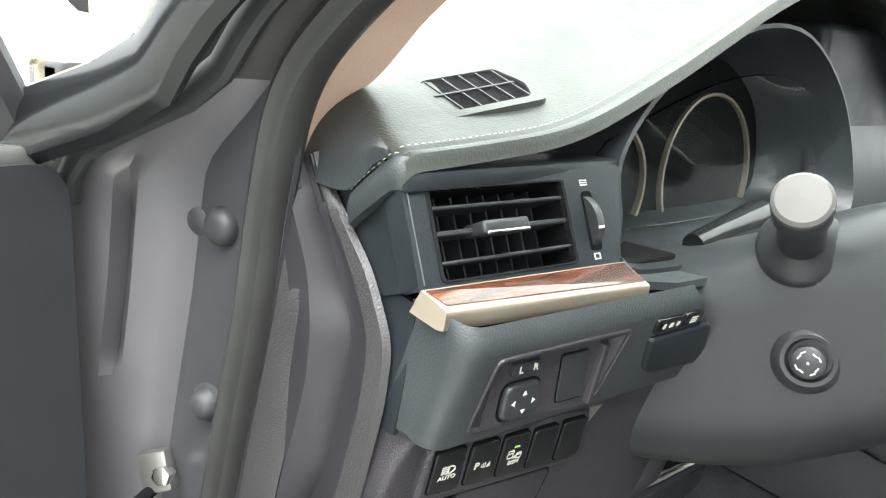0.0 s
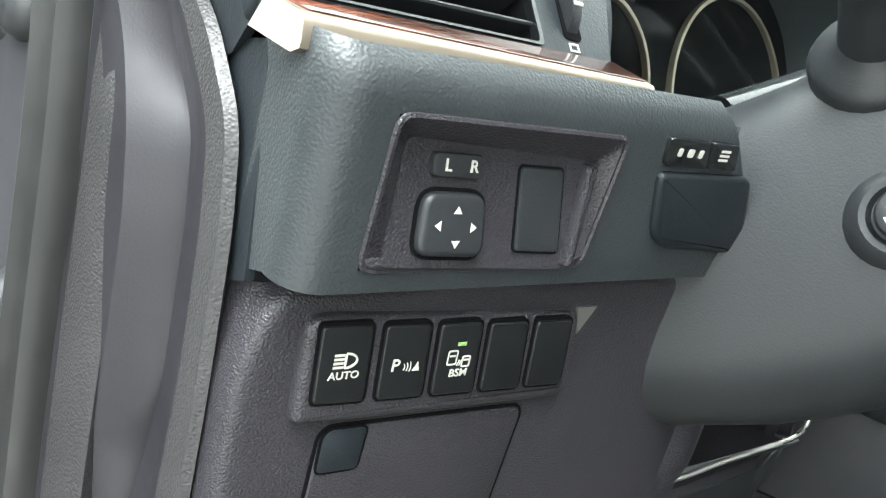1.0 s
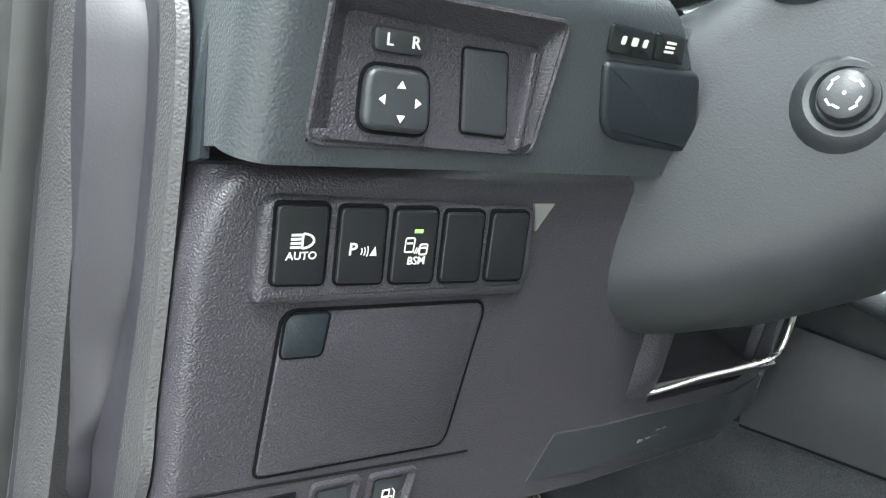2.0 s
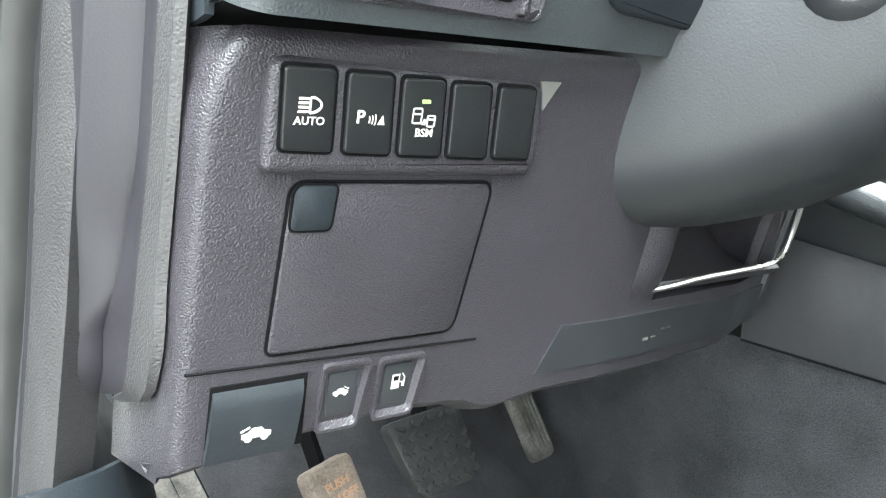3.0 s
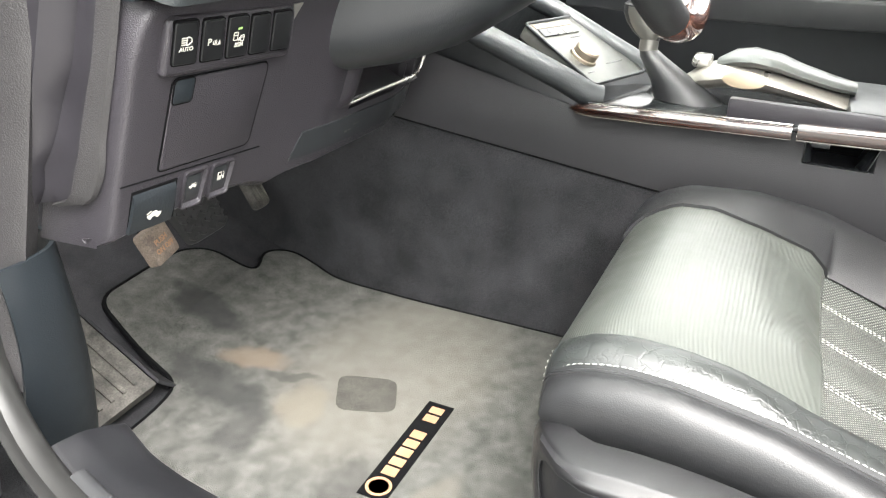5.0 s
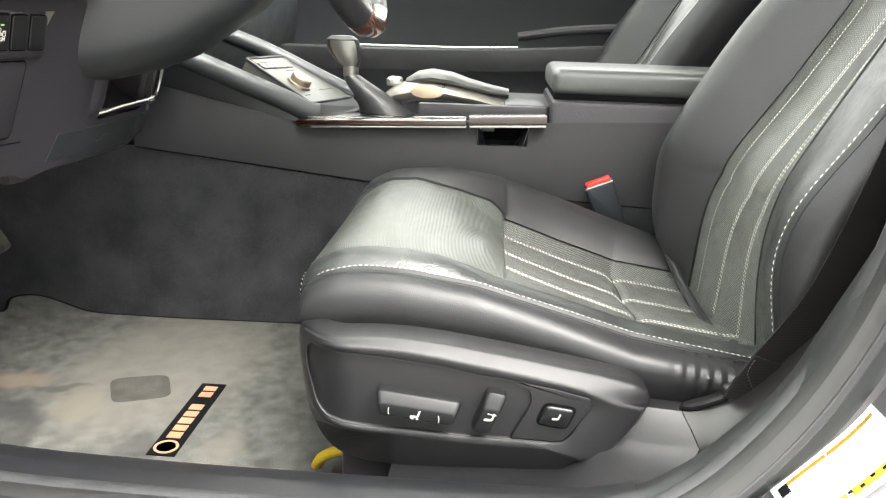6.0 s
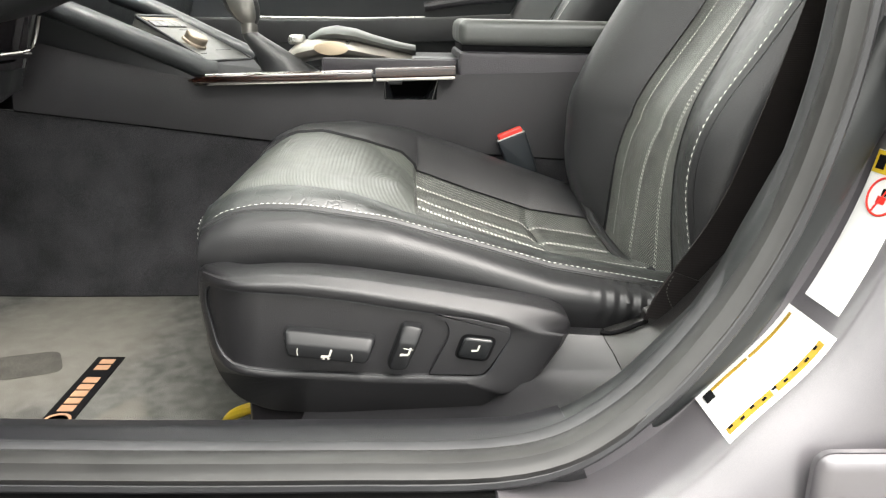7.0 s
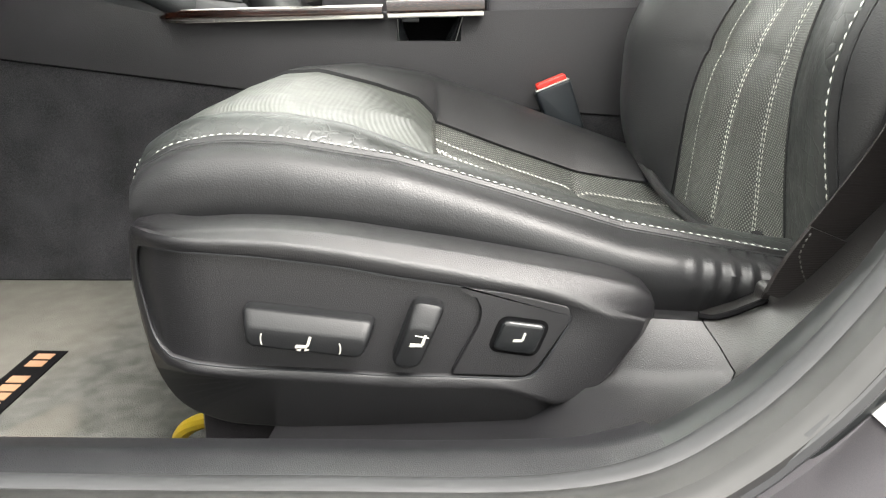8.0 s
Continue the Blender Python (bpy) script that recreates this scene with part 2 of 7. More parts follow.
def wood_material(name, scale=(9, 120, 160), depth=1.0):
    ma = bpy.data.materials.new(name)
    ma.use_nodes = True
    nt = ma.node_tree
    n, ln = nt.nodes, nt.links
    bs = n["Principled BSDF"]
    pos = n.new("ShaderNodeNewGeometry").outputs["Position"]
    mp = n.new("ShaderNodeMapping")
    mp.inputs["Scale"].default_value = scale
    ln.new(pos, mp.inputs["Vector"])
    t = n.new("ShaderNodeTexNoise")
    t.inputs["Scale"].default_value, t.inputs["Detail"].default_value, t.inputs["Distortion"].default_value = 1.6, 6.0, 0.8
    ln.new(mp.outputs["Vector"], t.inputs["Vector"])
    r = n.new("ShaderNodeValToRGB")
    r.color_ramp.elements[0].position, r.color_ramp.elements[0].color = 0.36, (0.02 * depth, 0.007 * depth, 0.004 * depth, 1)
    r.color_ramp.elements[1].position, r.color_ramp.elements[1].color = 0.66, (0.135 * depth, 0.042 * depth, 0.022 * depth, 1)
    ln.new(t.outputs["Fac"], r.inputs["Fac"])
    ln.new(r.outputs["Color"], bs.inputs["Base Color"])
    bs.inputs["Roughness"].default_value = 0.25
    bs.inputs["Coat Weight"].default_value = 1.0
    bs.inputs["Coat Roughness"].default_value = 0.04
    return ma


M_PLASTIC = material("grained black plastic", (0.0300, 0.0275, 0.0325), 0.38, rough_var=0.04, grain=0.85, grain_scale=1000, var=0.12, fine=0.25)
M_GUN = material("dark satin metal", (0.22, 0.215, 0.20), 0.34, metal=0.8, var=0.06)
M_GARN = material("leather-grained black trim", (0.036, 0.0345, 0.0355), 0.46, grain=0.7, grain_scale=760, var=0.12, fine=0.2)
M_FACE = material("smooth dark trim", (0.0190, 0.0175, 0.0215), 0.5, grain=0.1, grain_scale=900)
M_PLASTIC_S = material("smooth black plastic", (0.0225, 0.0245, 0.0270), 0.40, rough_var=0.04, grain=0.18, grain_scale=900)
M_SOFT = material("soft dash skin", (0.0340, 0.0385, 0.0415), 0.44, grain=0.45, grain_scale=800, fine=0.1)
M_PADTOP = material("dash pad skin", (0.043, 0.0475, 0.0425), 0.45, grain=0.45, grain_scale=520, fine=0.08)
M_DARK = material("blue black side cap", (0.0125, 0.0160, 0.0195), 0.47, grain=0.2, grain_scale=700, spec=0.35)
M_GLOSS = material("gloss black plastic", (0.010, 0.011, 0.012), 0.16, rough_var=0.04)
M_LEATHER = material("black leather", (0.0190, 0.0194, 0.0206), 0.39, rough_var=0.04, grain=0.26, grain_scale=1050, fine=0.12, var=0.2, var_scale=10, spec=0.48)
M_THREAD = material("pale grey thread", (0.62, 0.63, 0.58), 0.7, fine=0.2, grain_scale=2500)
M_CHAMP = material("champagne satin metal", (0.34, 0.29, 0.23), 0.48, metal=0.9, var=0.06)
M_CHROME = material("bright metal", (0.72, 0.70, 0.66), 0.14, metal=1.0, var=0.04, rough_var=0.04)
M_SATIN = material("satin silver metal", (0.50, 0.49, 0.46), 0.3, metal=0.85, var=0.06)
M_WOOD = wood_material("dark striped wood")
M_BODY = material("grey metallic paint", (0.140, 0.134, 0.143), 0.36, metal=0.4, var=0.06, fine=0.12, grain_scale=2600, coat=0.6)
M_BODY_DARK = material("primer grey inner steel", (0.050, 0.050, 0.056), 0.45, metal=0.3, var=0.12)
M_RUBBER = material("black rubber seal", (0.030, 0.031, 0.033), 0.55, var=0.25, var_scale=14)
M_RUBBER_G = material("greyish flocked seal", (0.022, 0.022, 0.0215), 0.44, var=0.2, var_scale=20)
M_TRIM = material("satin black trim", (0.0150, 0.0140, 0.0140), 0.35, rough_var=0.03, grain=0.35, grain_scale=1200, var=0.15, fine=0.1, spec=0.75)
M_TAN = material("beige cloth trim", (0.56, 0.40, 0.31), 0.85, grain=0.3, grain_scale=1500, fine=0.15, var=0.06)
M_CARPET = material("black carpet", (0.034, 0.0340, 0.0370), 0.95, grain=1.0, grain_scale=700, fine=0.4, var=0.4, var_scale=13, spec=0.2)
M_PAPER = material("white label paper", (0.76, 0.77, 0.76), 0.5, var=0.03)
M_WHITE = material("cream print", (0.50, 0.49, 0.44), 0.6, var=0.03)
M_BLACK = material("matt black", (0.0035, 0.0035, 0.004), 0.9, spec=0.1)
M_SHIELD = material("finely grained black plastic", (0.0120, 0.0118, 0.0132), 0.35, rough_var=0.03, grain=0.42, grain_scale=2100, var=0.15, var_scale=9, fine=0.1, spec=0.7)
M_SCUFF = material("dark sill plastic", (0.0120, 0.0122, 0.0142), 0.36, rough_var=0.03, grain=0.3, grain_scale=1600, var=0.15, fine=0.1, spec=0.6)
M_LIP = material("dark teal-grey lip", (0.0135, 0.0155, 0.0160), 0.42, var=0.15, var_scale=12, rough_var=0.03)
M_CONSOLE = material("leather-grained console skin", (0.0165, 0.0160, 0.0180), 0.55, rough_var=0.04, grain=0.3, grain_scale=900, var=0.15, fine=0.12, spec=0.35)
M_SWITCH = material("dark switch plastic", (0.0110, 0.0115, 0.0125), 0.36, rough_var=0.03, grain=0.1, grain_scale=1200, spec=0.35)
M_RED = material("red button plastic", (0.65, 0.03, 0.02), 0.4, var=0.05)
M_OCHRE = material("ochre print", (0.34, 0.22, 0.02), 0.6, var=0.25, var_scale=180)
M_YELLOW = material("yellow plastic", (0.55, 0.38, 0.02), 0.45, var=0.12, var_scale=30)
M_GREEN = material("green print", (0.32, 0.5, 0.16), 0.6, var=0.05)
M_ROOF = material("headliner cloth", (0.42, 0.36, 0.30), 0.9, fine=0.1, grain_scale=1500)
M_CAP = material("pale satin plastic", (0.085, 0.082, 0.076), 0.45, var=0.05)
M_HOOD = material("dark hood skin", (0.011, 0.014, 0.017), 0.5, grain=0.3, grain_scale=520)
M_SATINP = material("silver satin plastic", (0.115, 0.117, 0.108), 0.36, metal=0.35, var=0.06)
M_CHAMP2 = material("matt champagne metal", (0.40, 0.32, 0.23), 0.45, metal=0.7, var=0.06)


def lined(name, base, pitch, depth, axes, dots=False):
    """Leather with fine ribs across the first axis, or with a grid of pin holes along two axes."""
    ma = material(name, base, 0.40, var=0.2, var_scale=10, spec=0.8)
    nt = ma.node_tree
    n, ln = nt.nodes, nt.links
    bs = n["Principled BSDF"]
    pos = n.new("ShaderNodeNewGeometry").outputs["Position"]
    sep = n.new("ShaderNodeSeparateXYZ")
    ln.new(pos, sep.inputs["Vector"])

    def math_node(op, a, b=None):
        m = n.new("ShaderNodeMath")
        m.operation = op
        for k, v in enumerate((a, b)):
            if isinstance(v, (int, float)):
                m.inputs[k].default_value = v
            elif v is not None:
                ln.new(v, m.inputs[k])
        return m.outputs["Value"]

    along = {"X": sep.outputs["X"], "Y": sep.outputs["Y"], "Z": sep.outputs["Z"], "Y-Z": math_node("SUBTRACT", sep.outputs["Y"], sep.outputs["Z"])}
    waves = [math_node("SINE", math_node("MULTIPLY", along[ax], 2 * math.pi / pitch)) for ax in axes]
    height = waves[0]
    if dots:
        height = math_node("MULTIPLY", waves[0], waves[1])
        base_col = bs.inputs["Base Color"].links[0].from_socket
        r = n.new("ShaderNodeMapRange")
        r.inputs["From Min"].default_value, r.inputs["From Max"].default_value = 0.25, 0.6
        r.inputs["To Min"].default_value, r.inputs["To Max"].default_value = 0.0, 0.85
        ln.new(height, r.inputs["Value"])
        mx = n.new("ShaderNodeMix")
        mx.data_type = "RGBA"
        mx.inputs["B"].default_value = (0.30, 0.31, 0.28, 1)
        ln.new(r.outputs["Result"], mx.inputs["Factor"])
        ln.new(base_col, mx.inputs["A"])
        ln.new(mx.outputs["Result"], bs.inputs["Base Color"])
    bu = n.new("ShaderNodeBump")
    bu.inputs["Strength"].default_value, bu.inputs["Distance"].default_value = depth, 0.0008
    ln.new(height, bu.inputs["Height"])
    ln.new(bu.outputs["Normal"], bs.inputs["Normal"])
    return ma


def crease_leather(name):
    """Dark leather with a net of pale worn creases in patches."""
    ma = material(name, (0.020, 0.0225, 0.0220), 0.38, grain=0.0, var=0.25, var_scale=14, spec=0.8)
    nt = ma.node_tree
    n, ln = nt.nodes, nt.links
    bs = n["Principled BSDF"]
    pos = n.new("ShaderNodeNewGeometry").outputs["Position"]
    wob = n.new("ShaderNodeTexNoise")
    wob.inputs["Scale"].default_value, wob.inputs["Detail"].default_value = 60.0, 3.0
    ln.new(pos, wob.inputs["Vector"])
    add = n.new("ShaderNodeVectorMath")
    add.operation = "MULTIPLY_ADD"
    add.inputs[1].default_value = (0.02, 0.02, 0.02)
    ln.new(wob.outputs["Color"], add.inputs[0])
    ln.new(pos, add.inputs[2])
    vo = n.new("ShaderNodeTexVoronoi")
    vo.feature = "DISTANCE_TO_EDGE"
    vo.inputs["Scale"].default_value = 62.0
    ln.new(add.outputs["Vector"], vo.inputs["Vector"])
    r = n.new("ShaderNodeMapRange")
    r.inputs["From Min"].default_value, r.inputs["From Max"].default_value = 0.0, 0.09
    ln.new(vo.outputs["Distance"], r.inputs["Value"])
    bu = n.new("ShaderNodeBump")
    bu.inputs["Strength"].default_value, bu.inputs["Distance"].default_value = 0.26, 0.0008
    ln.new(r.outputs["Result"], bu.inputs["Height"])
    ln.new(bu.outputs["Normal"], bs.inputs["Normal"])
    return ma


# Lighter than the seat leather: the sky's sheen is put into the base colour.
M_ARM = material("sheen-paled armrest leather", (0.075, 0.079, 0.076), 0.36, grain=0.2, grain_scale=700, fine=0.1, var=0.15, spec=0.7)
# Base colour is partly the leather's own, partly windscreen sheen mixed into it.
M_RIB = lined("sheen-paled ribbed leather", (0.062, 0.067, 0.060), 0.0034, 0.16, ("Y-Z",))
M_PERF = lined("perforated cushion leather", (0.022, 0.0240, 0.023), 0.0040, 0.3, ("X", "Y"), True)
M_PERF_B = lined("perforated backrest leather", (0.022, 0.0240, 0.023), 0.0042, 0.3, ("X", "Z"), True)
M_CREASE = crease_leather("creased leather")
M_BASE = material("pale satin metal", (0.33, 0.31, 0.28), 0.34, metal=0.7, var=0.06)
M_WOOD2 = wood_material("dark gloss console wood", (160, 9, 120), 0.3)


# ---- outside ----
M_GROUND = material("grey gravelly concrete", (0.27, 0.265, 0.25), 0.9, var=0.25, var_scale=1.5, fine=0.35, grain_scale=90)
M_FACADE = material("cream house wall", (0.66, 0.55, 0.36), 0.85, var=0.08, var_scale=2)
M_STONE = material("pale rubble stone", (0.50, 0.49, 0.46), 0.9, var=0.4, var_scale=14, fine=0.5, grain_scale=40)
single("ground", loft([[V(-400, -400, 0), V(400, -400, 0)], [V(-400, 400, 0), V(400, 400, 0)]]), M_GROUND, "grey worn concrete ground round the car", "ground", kind="structure")


def rubble(cx, cy, r, h):
    bm = bmesh.new()
    bmesh.ops.create_icosphere(bm, subdivisions=5, radius=1.0)
    for v in bm.verts:
        n = noise.fractal(v.co * 4, 1.0, 2.0, 5)
        v.co = V(cx + r * v.co.x * (1 + 0.25 * n), cy + r * v.co.y * (1 + 0.25 * n), max(-0.05, h * v.co.z * (1 + 0.35 * n)))
    return bm


single("stone_mound", rubble(1.6, 9.0, 2.6, 1.35), M_STONE, "pale grey stony mound beyond the car", "mound")
house = thing("house", (1.0, 22.0, 0.0), "cream plastered house far behind the car", "house")
part("wall", rbox(-6, 22, 0, 9, 30, 5.2, 0.02), M_FACADE, house)
part("roof", loft([[V(-6.4, 21.6, 5.1), V(9.4, 21.6, 5.1)], [V(-6.4, 26, 7.4), V(9.4, 26, 7.4)], [V(-6.4, 30.4, 5.1), V(9.4, 30.4, 5.1)]]), M_STONE, house)
for k in range(4):
    part("window", rbox(-4.5 + 3.4 * k, 21.94, 1.6, -3.1 + 3.4 * k, 22.02, 3.2, 0.02), M_GLOSS, house)


def glass_material(name="clear glass", ior=1.12):
    ma = bpy.data.materials.new(name)
    ma.use_nodes = True
    bs = ma.node_tree.nodes["Principled BSDF"]
    bs.inputs["Base Color"].default_value = (0.93, 0.97, 0.94, 1)
    bs.inputs["Roughness"].default_value = 0.0
    bs.inputs["Transmission Weight"].default_value = 1.0
    bs.inputs["IOR"].default_value = ior
    return ma


M_GLASS = glass_material()


def table(tab, k):
    """Straight lines between pairs in rising order."""
    if k <= tab[0][0]:
        return tab[0][1]
    for (a, p), (b, q) in zip(tab, tab[1:]):
        if k <= b:
            return p + (q - p) * (k - a) / (b - a)
    return tab[-1][1]


def ease01(k):
    k = max(0.0, min(1.0, k))
    return k * k * (3 - 2 * k)


# ---- car shell ----
car = thing("car_body", (1.02, 0.0, 0.0), "dark grey metallic sedan body with its driver door open", "car body")
part("floor_pan", rbox(0.2, -1.7, 0.18, 1.84, 1.0, 0.205, 0.004), M_BODY_DARK, car)
part("roof", sheet(lambda u, v: V(0.40 + 1.24 * u, -1.6 + 1.45 * v, 1.39 + 0.05 * math.sin(math.pi * u) + 0.03 * math.sin(math.pi * v)), span(0, 1, 16), span(0, 1, 12), 0.03), M_ROOF, car, "beige cloth headliner")
part("rear_wall", rbox(0.2, -1.75, 0.2, 1.84, -1.7, 1.42, 0.01), M_PLASTIC, car)
part("far_side", rbox(1.82, -1.7, 0.2, 1.88, 1.0, 0.90, 0.01), M_BODY_DARK, car)
part("rear_side", rbox(0.06, -1.7, 0.2, 0.11, -0.66, 0.93, 0.01), M_BODY, car)
part("firewall", rbox(0.28, 0.98, 0.2, 1.82, 1.03, 0.98, 0.005), M_CARPET, car)
for px, py, qx, qy in ((1.80, 0.95, 1.66, -0.12), (1.82, -0.62, 1.68, -0.62), (1.82, -1.5, 1.66, -1.45), (0.13, -1.5, 0.36, -1.45)):
    part("pillar", sweep([V(px, py, 0.88), V((px + qx) / 2, (py + qy) / 2, 1.15), V(qx, qy, 1.40)], ring(0.045, 10), up=(1, 0, 0)), M_TAN, car)
screen = part("windscreen", sheet(lambda u, v: V(0.36 + 1.32 * u - 0.04 * v * (2 * u - 1), 0.99 - 1.12 * v, 1.0 + 0.40 * v ** 0.85 + 0.03 * math.sin(math.pi * u)), span(0, 1, 8), span(0, 1, 8), 0.005), M_GLASS, car, "clear windscreen")
screen.visible_shadow = False
part("cowl", rbox(0.28, 0.96, 0.90, 1.80, 1.10, 0.985, 0.01), M_GLOSS, car)

part("bonnet", sheet(lambda u, v: V(0.20 + 1.64 * u, 1.10 + 1.0 * v, 0.955 - 0.15 * v * v - 0.05 * abs(2 * u - 1) ** 3), span(0, 1, 16), span(0, 1, 10), 0.01, (1.0, 1.5, 4.0)), M_BODY, car, "grey metallic bonnet")
for x in (0.15, 1.89):
    part("front_wing", sheet(lambda u, v: V(x + (0.03 if x < 1 else -0.03) * v ** 3, 0.78 + 1.30 * u, 0.25 + (0.66 - 0.13 * max(0.0, u - 0.25) ** 2) * v), span(0, 1, 14), span(0, 1, 10), 0.02, (x * 3 - 2.0, 1.5, 0.6)), M_BODY, car, "grey metallic front wing")

# door seal: up the rear pillar, along the sill, up the hinge pillar and back along the roof pillar
SEAL = spline([V(0.30, -0.51, 1.12), V(0.247, -0.505, 0.86), V(0.222, -0.494, 0.715), V(0.214, -0.477, 0.615), V(0.205, -0.447, 0.532), V(0.189, -0.398, 0.458), V(0.170, -0.330, 0.396), V(0.157, -0.25, 0.366),
               V(0.155, -0.1, 0.363), V(0.157, 0.1, 0.363), V(0.165, 0.3, 0.365), V(0.188, 0.43, 0.382), V(0.215, 0.515, 0.44), V(0.233, 0.535, 0.54), V(0.241, 0.512, 0.65), V(0.245, 0.487, 0.75),
               V(0.249, 0.464, 0.84), V(0.252, 0.449, 0.92), V(0.256, 0.430, 0.985), V(0.265, 0.392, 1.03), V(0.285, 0.312, 1.09), V(0.33, 0.12, 1.22), V(0.41, -0.2, 1.38)], 6)
part("door_seal", sweep(SEAL, [(r * math.cos(a), 1.3 * r * math.sin(a)) for a, r in ((2 * math.pi * i / 20, 0.0125 if i % 10 not in (3, 4) else 0.0105) for i in range(20))], up=(1, 0, 0)), M_RUBBER_G, car, "dark grey rubber door seal round the opening")
part("seal_ridge", sweep([p + V(-0.007, 0, -0.008) if p.z < 0.40 else p + V(-0.008, -0.006 if p.y < 0 else 0.006, 0) for p in SEAL[:66]], ring(0.0075, 10, 1.0, 1.2), up=(1, 0, 0)), M_RUBBER, car, "black outer seal ridge")
part("seal_lip", sweep([p + V(0.016, 0.004 if p.y < 0 else -0.002, 0.003) for p in SEAL[6:66]], ring(0.0095, 12, 1.0, 1.15), up=(1, 0, 0)), M_RUBBER, car, "black seal lip")

# hinge pillar, drawn up into the roof pillar
SEAL_Y = [(0.30, 0.55), (0.45, 0.548), (0.54, 0.535), (0.65, 0.512), (0.75, 0.487), (0.84, 0.464), (0.92, 0.449), (0.985, 0.430), (1.03, 0.392), (1.09, 0.312), (1.22, 0.12), (1.38, -0.2)]
SEAL_X = [(0.30, 0.20), (0.45, 0.22), (0.54, 0.233), (0.65, 0.241), (0.75, 0.245), (0.84, 0.249), (0.92, 0.252), (0.985, 0.256), (1.03, 0.265), (1.09, 0.285), (1.22, 0.33), (1.38, 0.41)]
JAMB = [(0.12, 0.75), (0.150, 0.655), (0.172, 0.612), (0.181, 0.597), (0.190, 0.586), (0.196, 0.579), (0.202, 0.573), (0.208, 0.566), (0.218, 0.555), (0.227, 0.546), (0.2315, 0.540), (0.2335, 0.533), (0.2345, 0.524), (0.238, 0.514), (0.2445, 0.495), (0.249, 0.476), (0.252, 0.462)]


def jamb(i, z):
    x, y = JAMB[i]
    dx, dy = table(SEAL_X, z) - 0.2472, table(SEAL_Y, z) - 0.4745
    if i == 5:
        k = ease01((z - 0.752) / 0.03) * ease01((0.945 - z) / 0.06)
        x, y = x + 0.012 * k, y + 0.017 * k
    if i in (10, 11):
        y -= 0.003
    x, y = x + dx, y + dy * (1.0 if i > 8 else 0.92)
    k = 0.64 * ease01((z - 0.925) / 0.07)
    return V(x + (table(SEAL_X, z) - x) * k, y + (table(SEAL_Y, z) - y) * k, z)


JZ = span(0.30, 0.74, 12) + span(0.75, 0.96, 18) + span(0.97, 1.10, 12) + span(1.13, 1.38, 8)
# Above z 0.99 a dark material stands for both shade and trim.
part("roof_pillar_flange", thick(loft([[jamb(i, z) for i in range(11)] for z in [0.99] + [z for z in JZ if z > 0.992]]), 0.004), M_RUBBER_G, car, "roof pillar flange coloured dark for shade and black trim")
part("hinge_pillar", thick(loft([[jamb(i, z) for i in range(11)] for z in [z for z in JZ if z < 0.988] + [0.99]]), 0.004), M_BODY, car, "grey metallic hinge pillar with a pressed slot")
part("pillar_inner_flange", thick(loft([[jamb(i, z) for i in range(10, 17)] for z in JZ]), 0.004), M_BODY_DARK, car, "dull grey inner flange")
part("pillar_strip", sweep([jamb(2, z) + V(-0.004, -0.006, 0) for z in span(0.90, 1.36, 24)], ring(0.011, 10, 1.0, 0.7), up=(1, 0, 0)), M_RUBBER, car, "black roof pillar weatherstrip")
part("outer_pillar", sweep([jamb(1, z) + V(-0.03, -0.01, 0) for z in span(0.93, 1.36, 20)], ring(0.022, 10, 1.2, 0.6), up=(1, 0, 0)), M_GLOSS, car)
for u in (0.495, 0.523):
    m = basis((0.244, u, 0.892), (0.28, -0.96, 0), (0, 0, 1)) @ pose(0, 0, 0, 0, 0, 0)
    part("rubber_stop", lathe([(0.0135, -0.004), (0.0135, 0.005), (0.011, 0.010), (0.0065, 0.0125), (0.0, 0.013)], m, 20), M_RUBBER, car, "round black rubber plug")
part("rubber_stop", lathe([(0.017, -0.004), (0.016, 0.004), (0.012, 0.006), (0.010, 0.012), (0.006, 0.015), (0.0, 0.0155)], basis((0.2425, 0.517, 0.757), (0.28, -0.96, 0), (0, 0, 1)), 20), M_RUBBER, car, "round black rubber plug")
part("door_check", rbox(-0.012, -0.016, 0, 0.014, 0.016, 0.014, 0.004, 2, m=basis((0.220, 0.557, 0.692), (0.6, -0.75, 0.3), (0, 0.3, 1))), M_GUN, car, "metal door check bracket")
part("check_bolt", disc(0.008, basis((0.224, 0.549, 0.692), (0.6, -0.75, 0.3), (0, 0.3, 1)), 0.006, 0.016, 0.002, 6), M_CHROME, car)
part("check_arm", tube(spline([V(0.222, 0.552, 0.688), V(0.195, 0.55, 0.672), V(0.16, 0.56, 0.655), V(0.11, 0.58, 0.64)], 5), 0.005, 8), M_BLACK, car, "black door check arm")

# textured edge trim inside the seal, then the leaf-shaped pillar garnish
part("edge_trim", thick(loft([[p + V(0.004, -0.002 * k, 0), p + V(0.008, -0.016 * k, 0), p + V(0.010, -0.034 * k, 0), p + V(0.016, -0.044 * k, 0), p + V(0.016 + 0.024 * k, -0.03 * k, 0)] for p, k in [(V(table(SEAL_X, z), table(SEAL_Y, z), z), 1 - 0.85 * ease01((z - 0.85) / 0.07)) for z in span(0.42, 0.925, 40)]]), 0.003), M_GARN, car, "grained black door edge trim")
GA = [(0.600, 0.490), (0.617, 0.480), (0.658, 0.473), (0.73, 0.446), (0.80, 0.421), (0.84, 0.416), (0.877, 0.421), (0.905, 0.436), (0.945, 0.455)]
GB = [(0.600, 0.500), (0.612, 0.500), (0.621, 0.490), (0.645, 0.466), (0.68, 0.440), (0.73, 0.413), (0.80, 0.391), (0.84, 0.385), (0.88, 0.4065), (0.91, 0.428), (0.945, 0.452)]
